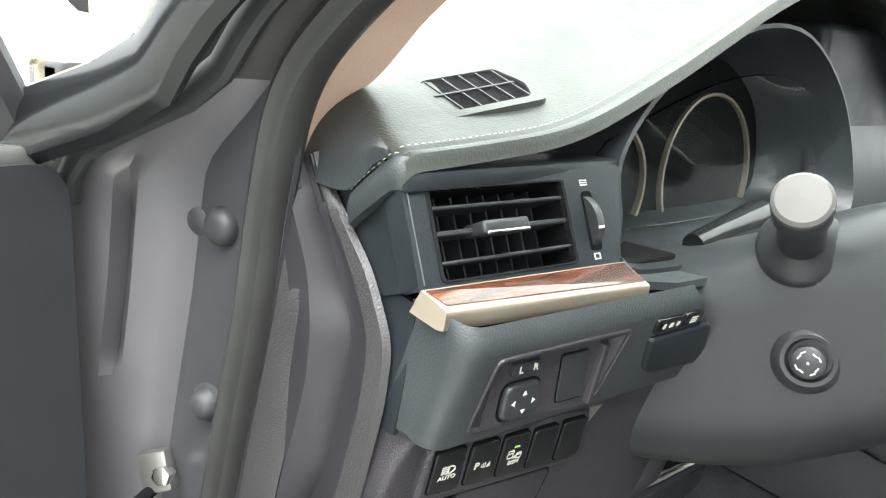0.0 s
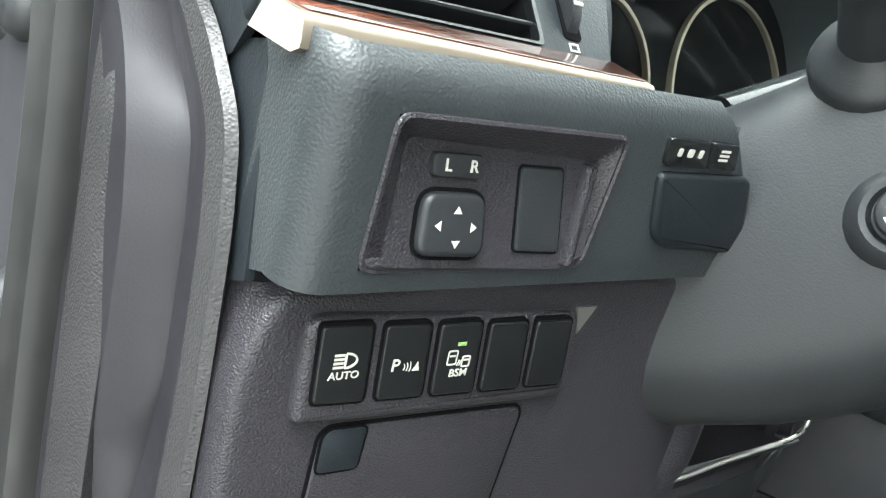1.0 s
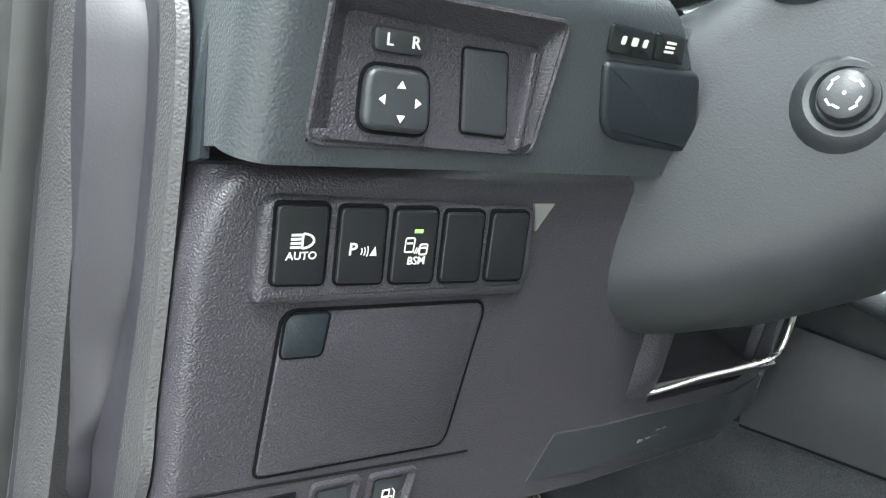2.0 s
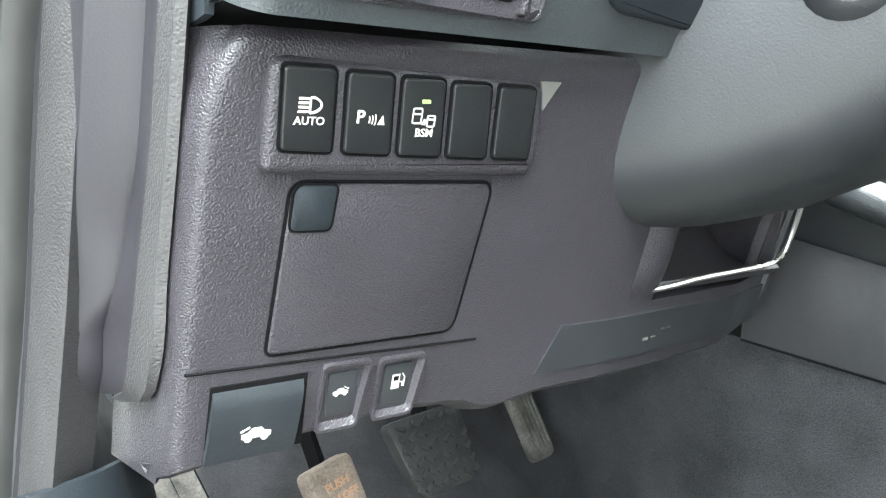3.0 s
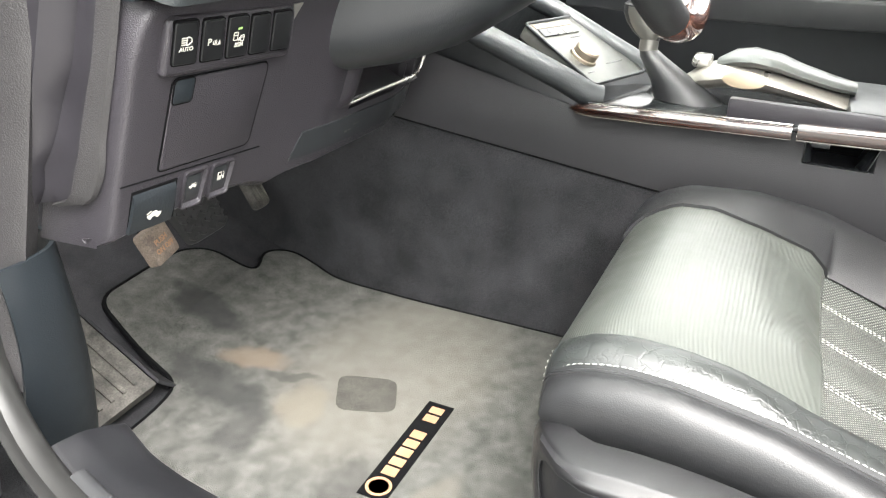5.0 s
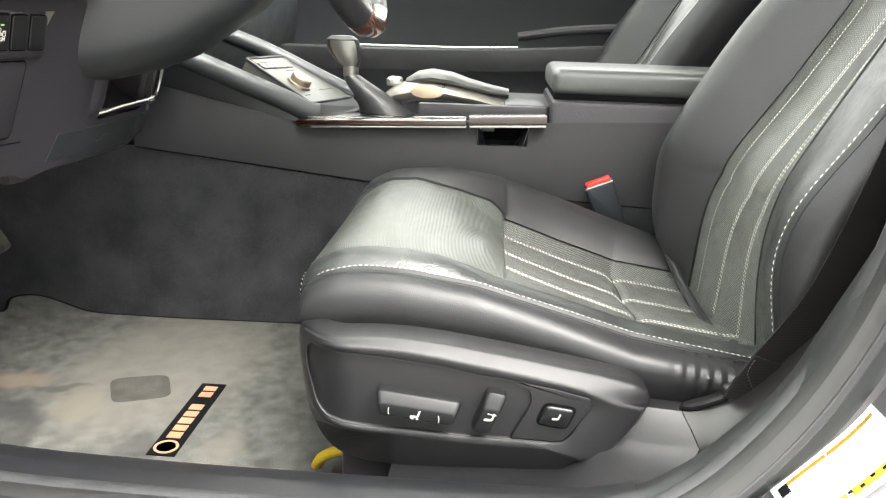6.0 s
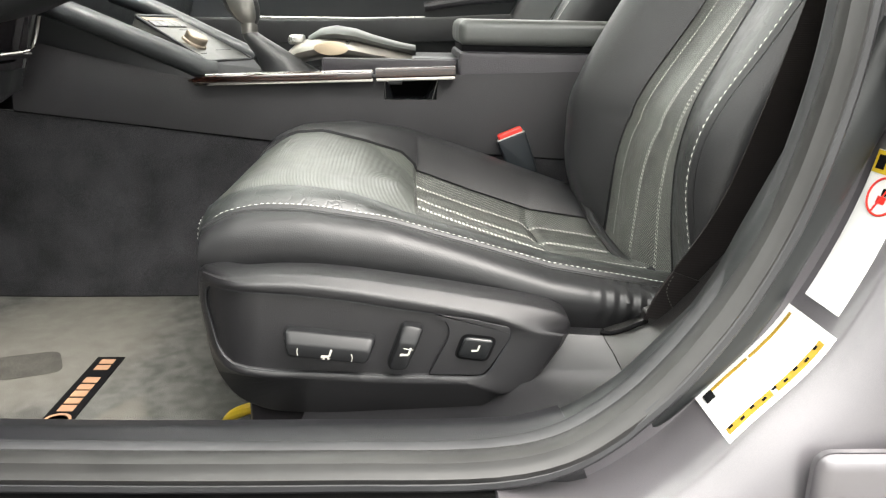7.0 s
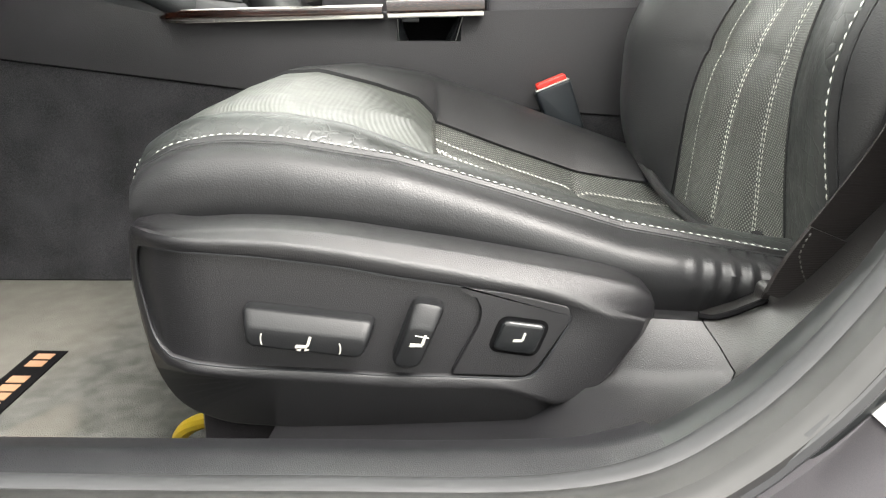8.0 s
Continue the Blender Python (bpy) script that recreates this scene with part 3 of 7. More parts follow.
GC = [(0.600, 0.472), (0.604, 0.450), (0.610, 0.436), (0.623, 0.426), (0.642, 0.417), (0.668, 0.412), (0.73, 0.391), (0.80, 0.371), (0.84, 0.366), (0.88, 0.3875), (0.91, 0.418), (0.945, 0.450)]


def garnish(z):
    a, b, c = (sum(table(g, z + k) for k in (-0.008, 0.0, 0.008)) / 3 if z > 0.62 else table(g, z) for g in (GA, GB, GC))
    q = ease01((z - 0.64) / 0.06) * ease01((0.925 - z) / 0.03)
    b = min(b + 0.014 * q, a - 0.003)
    c = min(c, b - 0.002)
    r = 0.0062 * q
    return [V(0.2585, a + 0.02, z), V(0.2610, a, z), V(0.2665 + 0.3 * r, a * 0.6 + b * 0.4, z), V(0.2735 + 0.8 * r, a * 0.15 + b * 0.85, z), V(0.2757 + r, b + 0.0012, z), V(0.2775 + 0.85 * r, b - 0.0025, z), V(0.2797 + 0.5 * r, b * 0.75 + c * 0.25, z), V(0.2813 + 0.25 * r, b * 0.45 + c * 0.55, z), V(0.2828 + 0.1 * r, b * 0.15 + c * 0.85, z),
            V(0.2835, c + 0.001, z), V(0.2846, c, z), V(0.2858, c + 0.003, z), V(0.2866, c + 0.015, z), V(0.287, c + 0.06, z)]


GROWS = [garnish(z) for z in span(0.600, 0.945, 48)]
# Smooth and grained plastic; the darker face and lighter edge also paint the lighting.
gar = part("pillar_garnish", thick(loft([r[:8] for r in GROWS]), 0.003), M_FACE, car, "smooth leaf-shaped pillar garnish in a darker tone for its less lit face")
part("garnish_edge", thick(loft([r[7:] for r in GROWS]), 0.003), M_GARN, gar, "leather-grained rounded garnish edge in a lighter tone where it catches light")
KTOP = spline([V(0.228, 0.500, 0.550), V(0.250, 0.491, 0.554), V(0.2790, 0.494, 0.557), V(0.310, 0.540, 0.548), V(0.322, 0.62, 0.55), V(0.325, 0.78, 0.56), V(0.325, 0.97, 0.57)], 5)
KLOW = spline([V(0.228, 0.525, 0.340), V(0.262, 0.528, 0.310), V(0.308, 0.540, 0.250), V(0.345, 0.570, 0.232), V(0.360, 0.64, 0.230), V(0.360, 0.78, 0.24), V(0.355, 0.97, 0.25)], 5)
part("kick_panel", thick(loft([[p.lerp(q, v) + V(0.006, -0.010, 0) * math.sin(math.pi * v) for p, q in zip(KTOP, KLOW)] for v in span(0, 1, 14)]), 0.004), M_DARK, car, "smooth blue-black kick panel")
part("roof_pillar_trim", thick(loft([[p.lerp(q, k) + V(0, 0, 0) + V(-0.012, 0.0, 0.006) * math.sin(math.pi * k) for k in span(0, 1, 8)] for p, q in zip(
    spline([V(0.263, 0.449, 0.923), V(0.263, 0.436, 0.965), V(0.267, 0.41, 1.01), V(0.275, 0.36, 1.06), V(0.295, 0.27, 1.12), V(0.34, 0.10, 1.235), V(0.42, -0.2, 1.385)], 6),
    spline([V(0.273, 0.460, 0.925), V(0.300, 0.465, 0.965), V(0.330, 0.447, 0.995), V(0.348, 0.405, 1.043), V(0.362, 0.31, 1.10), V(0.40, 0.12, 1.225), V(0.48, -0.2, 1.39)], 6))]), 0.004), M_TAN, car, "beige cloth roof pillar trim")

# sill
part("sill_panel", sweep([V(0.09, y, 0.30) for y in span(-1.7, 0.62, 20)], roundpoly([(-0.075, -0.1), (-0.075, 0.045), (-0.04, 0.056), (0.03, 0.05), (0.06, 0.03), (0.06, -0.1)], 0.012)), M_BODY, car, "grey metallic sill")
SC = spline([V(0.222, -0.530, 0.70), V(0.208, -0.476, 0.590), V(0.200, -0.4405, 0.524), V(0.197, -0.415, 0.481), V(0.196, -0.394, 0.454), V(0.195, -0.371, 0.428), V(0.194, -0.346, 0.402), V(0.193, -0.322, 0.384), V(0.192, -0.300, 0.371), V(0.191, -0.277, 0.364), V(0.190, -0.25, 0.3595), V(0.19, -0.18, 0.357), V(0.19, -0.1, 0.357), V(0.19, 0.1, 0.357), V(0.196, 0.3, 0.359), V(0.208, 0.40, 0.364), V(0.222, 0.455, 0.378)], 6)
part("scuff_trim", sweep(SC[49:], roundpoly([(0.068, -0.13), (0.068, -0.010), (0.052, 0.000), (0.020, 0.012), (-0.010, 0.012), (-0.021, -0.002), (-0.021, -0.03)], 0.007)), M_SCUFF, car, "black grained plastic sill trim")
part("pillar_lip", sweep(SC[:48] + [SC[48].lerp(SC[49], 0.75)], roundpoly([(0.062, -0.09), (0.060, -0.018), (0.046, 0.000), (0.020, 0.0115), (0.004, 0.010), (-0.006, 0.000), (-0.010, -0.03)], 0.007)), M_LIP, car, "smooth dark rubber lip of the pillar trim")
part("lip_joint", sweep([SC[48].lerp(SC[49], 0.7), SC[49].lerp(SC[50], 0.1)], roundpoly([(0.060, -0.09), (0.060, -0.018), (0.045, -0.002), (0.020, 0.0095), (-0.006, 0.0085), (-0.014, -0.006), (-0.014, -0.03)], 0.006)), M_BLACK, car)
plate = part("sill_plate", rbox(0.02, -0.205, 0.350, 0.117, 0.42, 0.3565, 0.002), M_RUBBER, car, "black sill tread plate")
part("plate_inlay", rbox(0.03, -0.185, 0.352, 0.107, 0.40, 0.3585, 0.001), M_SATIN, plate, "satin metal tread inlay")

# rear pillar jamb outside the seal
REAR = SEAL[:50]


BAND = ((0.006, 0.012), (0.012, 0.024), (0.013, 0.038), (-0.020, 0.0405), (-0.052, 0.043), (-0.066, 0.050), (-0.078, 0.068), (-0.082, 0.11), (-0.082, 0.20), (-0.082, 0.32))


def rear_row(i):
    p = REAR[i]
    t = (REAR[min(i + 1, len(REAR) - 1)] - REAR[max(i - 1, 0)]).normalized()
    nrm = V(1, 0, 0).cross(t)
    nrm = V(0, nrm.y, nrm.z).normalized()
    if nrm.y > 0 or (abs(nrm.y) < 0.05 and nrm.z > 0):
        nrm = -nrm
    fade = ease01((-0.20 - p.y) / 0.1)
    out = [p + V(0.01, 0, 0) - nrm * 0.004]
    for dx, dn in BAND:
        out.append(V(p.x + dx, p.y, p.z) + nrm * dn * (0.15 + 0.85 * fade) * (1 + 0.28 * ease01((p.z - 0.43) / 0.07) * ease01((0.72 - p.z) / 0.06) * min(1.0, dn / 0.038)) + nrm * 0.004 * ease01((p.z - 0.43) / 0.18) * ease01((0.78 - p.z) / 0.13) * min(1.0, dn / 0.038))
    return out


part("rear_pillar", thick(loft([rear_row(i) for i in range(0, 44)]), 0.004), M_BODY, car, "grey metallic rear pillar jamb")
part("pillar_groove", sweep([rear_row(i)[2] + V(-0.002, 0.002, 0.002) for i in range(2, 42)], ring(0.004, 6), up=(1, 0, 0)), M_RUBBER, car)
part("pressed_boss", rbox(0.085, -0.70, 0.30, 0.104, -0.445, 0.413, 0.012, 3), M_BODY, car)
part("pressed_boss", rbox(0.086, -0.70, 0.47, 0.102, -0.53, 0.60, 0.014, 3), M_BODY, car)
# stop and bolt on the rear pillar
sm = basis((0.196, -0.532, 0.681), (-0.95, -0.3, 0.0), (0, 0, 1))
stop = part("pillar_stop", slab([(0.012 * math.cos(a), 0.012 * math.sin(a) + (0.012 if math.sin(a) > 0 else -0.012)) for a in span(0, 2 * math.pi * 31 / 32, 31)], sm, 0.0, 0.006, 0.002), M_RUBBER, car, "black rubber door stop with a screw")
part("stop_button", lathe([(0.010, 0), (0.010, 0.010), (0.007, 0.014), (0, 0.015)], sm @ Matrix.Translation((0, 0.011, 0.005)), 18), M_RUBBER, stop)
part("stop_screw", lathe([(0.0065, 0), (0.0065, 0.003), (0.0045, 0.0035), (0.004, 0.002), (0, 0.002)], sm @ Matrix.Translation((0, -0.011, 0.005)), 16), M_GUN, stop, "dark steel screw")

# inner trim between the seat and the rear pillar
TRIM = [((0.385, -0.06, 0.370), (0.352, -0.06, 0.318), (0.262, -0.06, 0.332)), ((0.362, -0.235, 0.390), (0.345, -0.236, 0.330), (0.262, -0.232, 0.335)), ((0.346, -0.272, 0.400), (0.328, -0.275, 0.366), (0.262, -0.268, 0.348)), ((0.330, -0.308, 0.401), (0.309, -0.313, 0.369), (0.262, -0.300, 0.354)), ((0.3246, -0.353, 0.401), (0.291, -0.365, 0.379), (0.245, -0.340, 0.368)), ((0.333, -0.395, 0.414), (0.277, -0.402, 0.413), (0.230, -0.385, 0.425)),
        ((0.325, -0.432, 0.45), (0.264, -0.442, 0.470), (0.226, -0.436, 0.50)), ((0.315, -0.495, 0.54), (0.258, -0.487, 0.56), (0.230, -0.476, 0.58)), ((0.305, -0.540, 0.64), (0.254, -0.512, 0.65), (0.232, -0.492, 0.67)), ((0.30, -0.570, 0.76), (0.258, -0.530, 0.76), (0.236, -0.503, 0.76)), ((0.34, -0.59, 1.1), (0.315, -0.55, 1.1), (0.300, -0.515, 1.1))]


def trim_row(r, f, l):
    r, f, l = V(*r), V(*f), V(*l)
    a = r + V(0.026, -0.006, -0.003)
    return [a + V(0.004, 0, -0.05), a, a.lerp(r, 0.6) + V(0, 0, 0.001), r, r.lerp(f, 0.10) + V(-0.001, 0, -0.0005), r.lerp(f, 0.5) + V(-0.001, 0, 0.001), r.lerp(f, 0.9), f, f.lerp(l, 0.25) + V(0.003, 0, -0.004), f.lerp(l, 0.7) + V(0.003, 0, -0.003), l]


def trim_rows(stations, n):
    cols = [spline([V(*s[k]) for s in stations], n) for k in range(3)]
    return [trim_row(a, b, c) for a, b, c in zip(*cols)]


part("sill_side_trim", thick(loft([trim_row(*s) for s in TRIM[:4]] + [trim_row(*[V(*p) + V(0, 0.0012, 0) for p in TRIM[4]])]), 0.004), M_SHIELD, car, "grained black trim beside the seat base")
part("pillar_trim", thick(loft(trim_rows(TRIM[4:], 6)), 0.004), M_TRIM, car, "satin black lower pillar trim")
part("trim_joint", tube([p + V(0.001, 0.0004, -0.002) for p in trim_row(*TRIM[4])[1:]], 0.0020, 6), M_BLACK, car)
part("trim_groove", tube(spline([V(0.3275, -0.350, 0.4035), V(0.3255, -0.362, 0.4035), V(0.3270, -0.382, 0.4100), V(0.3270, -0.405, 0.4215), V(0.3240, -0.425, 0.4400)], 5), 0.0022, 6), M_BLACK, car)


# ---- stickers on the rear pillar, bent to its surface ----
def on_pillar(s, k, lift):
    """s: station along the seal; k: 0 to 1 across the flat band."""
    i = int(s)
    f = s - i
    r = [a.lerp(b, f) for a, b in zip(rear_row(i), rear_row(i + 1))]
    q = r[3:6]
    p = q[0].lerp(q[1], k * 2) if k < 0.5 else q[1].lerp(q[2], k * 2 - 1)
    r2 = rear_row(i + 1)
    n = (q[2] - q[0]).cross(r2[4] - rear_row(i)[4]).normalized()
    if n.dot(SEEN_FROM - p) < 0:
        n = -n
    return p + n * lift


def sticker(s0, s1, k0, k1, lift, d=0.0008):
    return thick(loft([[on_pillar(s, k, lift) for k in span(k0, k1, 3)] for s in span(s0, s1, 10)]), d)


M_PRINT = material("faint grey print", (0.64, 0.65, 0.65), 0.7, var=0.1, var_scale=300)
S0, S1 = 32.6, 26.2
placard = single("tyre_placard", sticker(S0, S1, 0.0, 1.0, 0.0012), M_PAPER, "white tyre pressure placard with yellow bars on the pillar", "sticker")


def lab(a, b):
    return S0 + (S1 - S0) * a, S0 + (S1 - S0) * b


for a, b, k0, k1 in ((0.13, 0.48, 0.10, 0.15), (0.50, 0.95, 0.10, 0.15), (0.04, 0.44, 0.80, 0.91), (0.48, 0.92, 0.80, 0.91)):
    part("yellow_bar", sticker(*lab(a, b), k0, k1, 0.0017, 0.0004), M_OCHRE, placard)
for k in range(7):
    part("text_bar", sticker(*lab(0.22 + 0.1 * k, 0.245 + 0.1 * k), 0.24, 0.72 - 0.05 * (k % 3), 0.0016, 0.0003), M_PRINT, placard)
for k in range(9):
    a = 0.06 + 0.098 * k
    part("text_bar", sticker(*lab(a, a + 0.035), 0.815 + 0.03 * (k % 2), 0.85 + 0.03 * (k % 2), 0.0022, 0.0003), M_GLOSS, placard)
part("emblem", sticker(*lab(0.05, 0.13), 0.10, 0.26, 0.0017, 0.0004), M_GLOSS, placard)
S0, S1 = 25.4, 17.8
warn = single("airbag_label", sticker(S0, S1, 0.14, 0.82, 0.0012), M_PAPER, "white airbag warning label with a red ring and yellow head", "sticker")
part("yellow_head", sticker(*lab(0.86, 0.995), 0.15, 0.81, 0.0017, 0.0004), M_YELLOW, warn)
part("black_sign", sticker(*lab(0.885, 0.97), 0.20, 0.34, 0.0021, 0.0003), M_BLACK, warn)
part("text_bar", sticker(*lab(0.90, 0.96), 0.42, 0.78, 0.0021, 0.0003), M_GLOSS, warn)
RC = [on_pillar(sum(lab(0.735 + 0.115 * math.sin(a), 0.735 + 0.115 * math.sin(a))) / 2, 0.50 + 0.24 * math.cos(a), 0.0018) for a in span(0, 2 * math.pi * 31 / 32, 31)]
part("red_ring", tube(RC, 0.0009, 6, closed=True, up=(1, 0, 0)), M_RED, warn)
part("red_ring", tube([RC[6], RC[22]], 0.0008, 6), M_RED, warn)
part("red_sign", sticker(*lab(0.69, 0.735), 0.42, 0.56, 0.0017, 0.0004), M_RED, warn)
part("black_sign", sticker(*lab(0.74, 0.785), 0.46, 0.54, 0.0017, 0.0004), M_BLACK, warn)

# ---- open driver door ----
door = thing("driver_door", (0.15, 0.64, 0.30), "open grey driver door with a dark inner panel", "car door")
DM = basis((0.158, 0.578, 0.0), (-0.93, -0.36, 0), (0, 0, 1))
part("inner_panel", slab([tuple(p) for p in roundpoly([Vector(p) for p in ((0.0, 0.34), (1.05, 0.34), (1.05, 0.90), (0.9, 0.94), (0.0, 0.93))], 0.03)], DM, -0.02, 0.03, 0.012), M_PLASTIC_S, door, "dark grey inner door panel")
part("outer_skin", slab([tuple(p) for p in roundpoly([Vector(p) for p in ((0.03, 0.30), (1.08, 0.30), (1.08, 0.92), (0.03, 0.94))], 0.03)], DM, 0.09, 0.13, 0.015), M_BODY, door, "grey metallic outer skin")
part("shut_face", slab([tuple(p) for p in roundpoly([Vector(p) for p in ((0.012, 0.31), (0.05, 0.31), (0.05, 0.93), (0.012, 0.93))], 0.01)], DM, 0.02, 0.10, 0.006), M_BODY, door)
part("belt_strip", rbox(0.0, 0.925, -0.01, 1.05, 0.94, 0.05, 0.004, 2, m=DM), M_SATIN, door, "satin belt moulding")
part("window_frame", sweep([DM @ V(*p) for p in ((0.0, 0.93, 0.02), (0.06, 1.03, 0.0), (0.35, 1.22, -0.04), (0.6, 1.33, -0.08), (0.95, 1.35, -0.09), (1.05, 0.95, 0.0))], ring(0.018, 8), up=(1, 0, 0.2)), M_RUBBER, door, "black window frame")
dg = part("pane", slab([(0.0, 0.93), (1.04, 0.93), (0.95, 1.33), (0.6, 1.31), (0.3, 1.17)], DM, 0.015, 0.019), M_GLASS, door)
dg.visible_shadow = False


# ---- dashboard ----
def mm(*pts):
    return [(a / 1000, b / 1000) for a, b in pts]


def panel(fn, us, vs, d, holes=()):
    """A sheet over a grid, with openings cut where the test (u, v) holds."""
    bm = bmesh.new()
    g = [[bm.verts.new(fn(u, v)) for u in us] for v in vs]
    for j in range(len(vs) - 1):
        for i in range(len(us) - 1):
            cu, cv = (us[i] + us[i + 1]) / 2, (vs[j] + vs[j + 1]) / 2
            if any(a < cu < b and c < cv < e for a, c, b, e in holes):
                continue
            bm.faces.new((g[j][i], g[j][i + 1], g[j + 1][i + 1], g[j + 1][i]))
    for v in [v for v in bm.verts if not v.link_faces]:
        bm.verts.remove(v)
    return thick(bm, d)


def tray(outer, inner, m, d0, d1, floor=True):
    """A recess: walls from the outer polygon at d0 to the inner one at d1, and its floor."""
    bm = loft([[V(p[0], p[1], d0) for p in outer], [V(p[0], p[1], d1) for p in inner]], closed=True)
    if floor:
        bm.verts.ensure_lookup_table()
        bm.faces.new([bm.verts[len(outer) + i] for i in range(len(inner))])
    bm.transform(m)
    return bm


def piece(poly, r=0.0015, n=3):
    return [tuple(p) for p in roundpoly([Vector((a, b)) for a, b in poly], r, n)]


def grow(poly, k):
    c = sum((Vector(p) for p in poly), Vector((0, 0))) / len(poly)
    return [tuple(c + (Vector(p) - c) * ((Vector(p) - c).length + k) / (Vector(p) - c).length) for p in poly]


def widen(poly, d):
    """The outline moved outwards by d along its own normals."""
    area = sum(a[0] * b[1] - b[0] * a[1] for a, b in zip(poly, poly[1:] + poly[:1]))
    out, n = [], len(poly)
    for i in range(n):
        e = Vector(poly[(i + 1) % n]) - Vector(poly[i - 1])
        nrm = Vector((e.y, -e.x)).normalized() * (1 if area > 0 else -1)
        out.append(tuple(Vector(poly[i]) + nrm * d))
    return out


dash = thing("dashboard", (1.02, 0.6, 0.2), "black soft-skinned dashboard with wood and champagne trim", "dashboard")


def ease(k):
    k = max(0.0, min(1.0, k))
    return k * k * (3 - 2 * k)


LIP = [(0.20, 0.957), (0.276, 0.957), (0.322, 0.960), (0.369, 0.964), (0.400, 0.967), (0.423, 0.971), (0.45, 0.978), (0.483, 0.990), (0.55, 1.017), (0.626, 1.051), (0.669, 1.071), (0.73, 1.094), (0.80, 1.112), (0.88, 1.116), (0.96, 1.108), (1.04, 1.085), (1.12, 1.03), (1.2, 0.99), (1.8, 0.965)]


def lip_z(x):
    """Height of the stitched front edge, which climbs to the hood over the dials."""
    return (table(LIP, x - 0.012) + table(LIP, x) * 2 + table(LIP, x + 0.012)) / 4


def pad_left(y):
    """The crease between the pad's top and its cheek runs inwards to the windscreen."""
    return 0.281 + 0.40 * max(0.0, min(y, 0.54) - 0.367)


RISE = [(0.0, 0.0), (0.014, 0.0), (0.03, 0.0035), (0.057, 0.0115), (0.08, 0.0195), (0.098, 0.026), (0.115, 0.0315), (0.135, 0.036), (0.16, 0.039), (0.20, 0.041), (0.62, 0.037)]


def pad(u, v):
    """The upper pad: u across, v from its front lip to the windscreen."""
    d = 0.62 * v
    y = 0.352 + d
    x = pad_left(y) + (1.764 - pad_left(y)) * u
    f = lip_z(x)
    hood = max(0.0, f - 0.975)
    z = f + table(RISE, d) - 0.75 * hood * ease((d - 0.10) / 0.35) - 0.012 * max(0.0, 1 - d / 0.010) ** 2
    left = max(0.0, 1 - (x - pad_left(y)) / 0.010)
    return V(x, y - 0.004 * ease(1 - abs(d - 0.006) / 0.006), z - 0.004 * left ** 2 - 0.002 * math.exp(-((d - 0.012) / 0.0022) ** 2))


PV = [0, 0.003, 0.006, 0.010, 0.014, 0.0165, 0.018, 0.0195, 0.021, 0.024, 0.03, 0.045] + span(0.06, 0.3, 14) + span(0.33, 1, 16)
pad_ob = part("upper_pad", sheet(pad, [0, 0.002, 0.004, 0.007, 0.012] + span(0.02, 1, 90), PV, 0.012, (0.6, 0.5, 4.0)), M_PADTOP, dash, "grey-black soft dash pad")
part("stitching", dashes([pad(u, 0.0255) + V(0, 0, 0.0008) for u in span(0.004, 0.33, 90)], 0.0036, 0.0018, 0.0005), M_THREAD, pad_ob, "pale grey thread seam")

# cheek of the pad: from the crease down to the door, with the lip carried round the corner
CHK = []
for t in span(0, 1, 14):
    y = 0.367 + 0.17 * t
    top = V(pad_left(y) + 0.001, y, pad(0.0, (y - 0.352) / 0.62).z + 0.001)
    low_ = V(0.2790 - 0.002 * ease(t / 0.25), 0.367 + 0.043 * min(1.0, t / 0.25) + 0.12 * max(0.0, t - 0.25), 0.953 - 0.026 * ease(t / 0.25) + 0.004 * max(0.0, t - 0.25))
    CHK.append([top.lerp(low_, k) + V(-0.005, 0, 0.0045) * math.sin(math.pi * k) for k in span(0, 1, 8)])
part("pad_cheek", thick(loft(CHK), 0.004), M_SOFT, dash, "soft black pad cheek")
SIDE = spline([V(0.2835, 0.3545, 0.0), V(0.2790, 0.360, 0.0), V(0.2775, 0.375, 0.0), V(0.277, 0.390, 0.0), V(0.278, 0.402, 0.0)], 4)
part("cheek_lip", thick(loft([[V(p.x + a, p.y + a * 0.6, 0.9545 - 0.70 * max(0.0, p.y - 0.362) + c) for a, c in ((0.004, 0.001), (0.0005, 0.0), (-0.0022, -0.005), (-0.0024, -0.012), (0.0, -0.019), (0.008, -0.023))] for p in SIDE]), 0.003), M_SOFT, dash, "soft black lip round the pad corner")
part("stitching", dashes([V(p.x - 0.0002, p.y, 0.9565 - 0.70 * max(0.0, p.y - 0.362)) for p in SIDE[3:]], 0.0036, 0.0018, 0.0005), M_THREAD, pad_ob, "pale grey thread seam")

# defroster vent let into the pad
DC = pad((0.403 - pad_left(0.4285)) / (1.764 - pad_left(0.4285)), (0.4285 - 0.352) / 0.62)
DU = pad((0.445 - pad_left(0.4235)) / (1.764 - pad_left(0.4235)), (0.4235 - 0.352) / 0.62) - DC
DW = pad((0.415 - pad_left(0.461)) / (1.764 - pad_left(0.461)), (0.461 - 0.352) / 0.62) - DC
DV = basis(DC, DU, DW) @ Matrix.Translation((0, 0, 0.0022))
DO, DI = piece(mm((-44, -33), (40, -33), (53, -8), (44, 33), (-40, 33), (-54, 10)), 0.006), piece(mm((-34, -25), (32, -25), (42, -5), (35, 25), (-31, 25), (-43, 7)), 0.005)
dvent = part("defroster_vent", frame_of(DO, DI, DV, -0.008, 0.0022), M_PADTOP, dash, "defroster vent with dark slats")
part("vent_floor", slab(DI, DV, -0.008, 0.0004), M_BLACK, dvent)
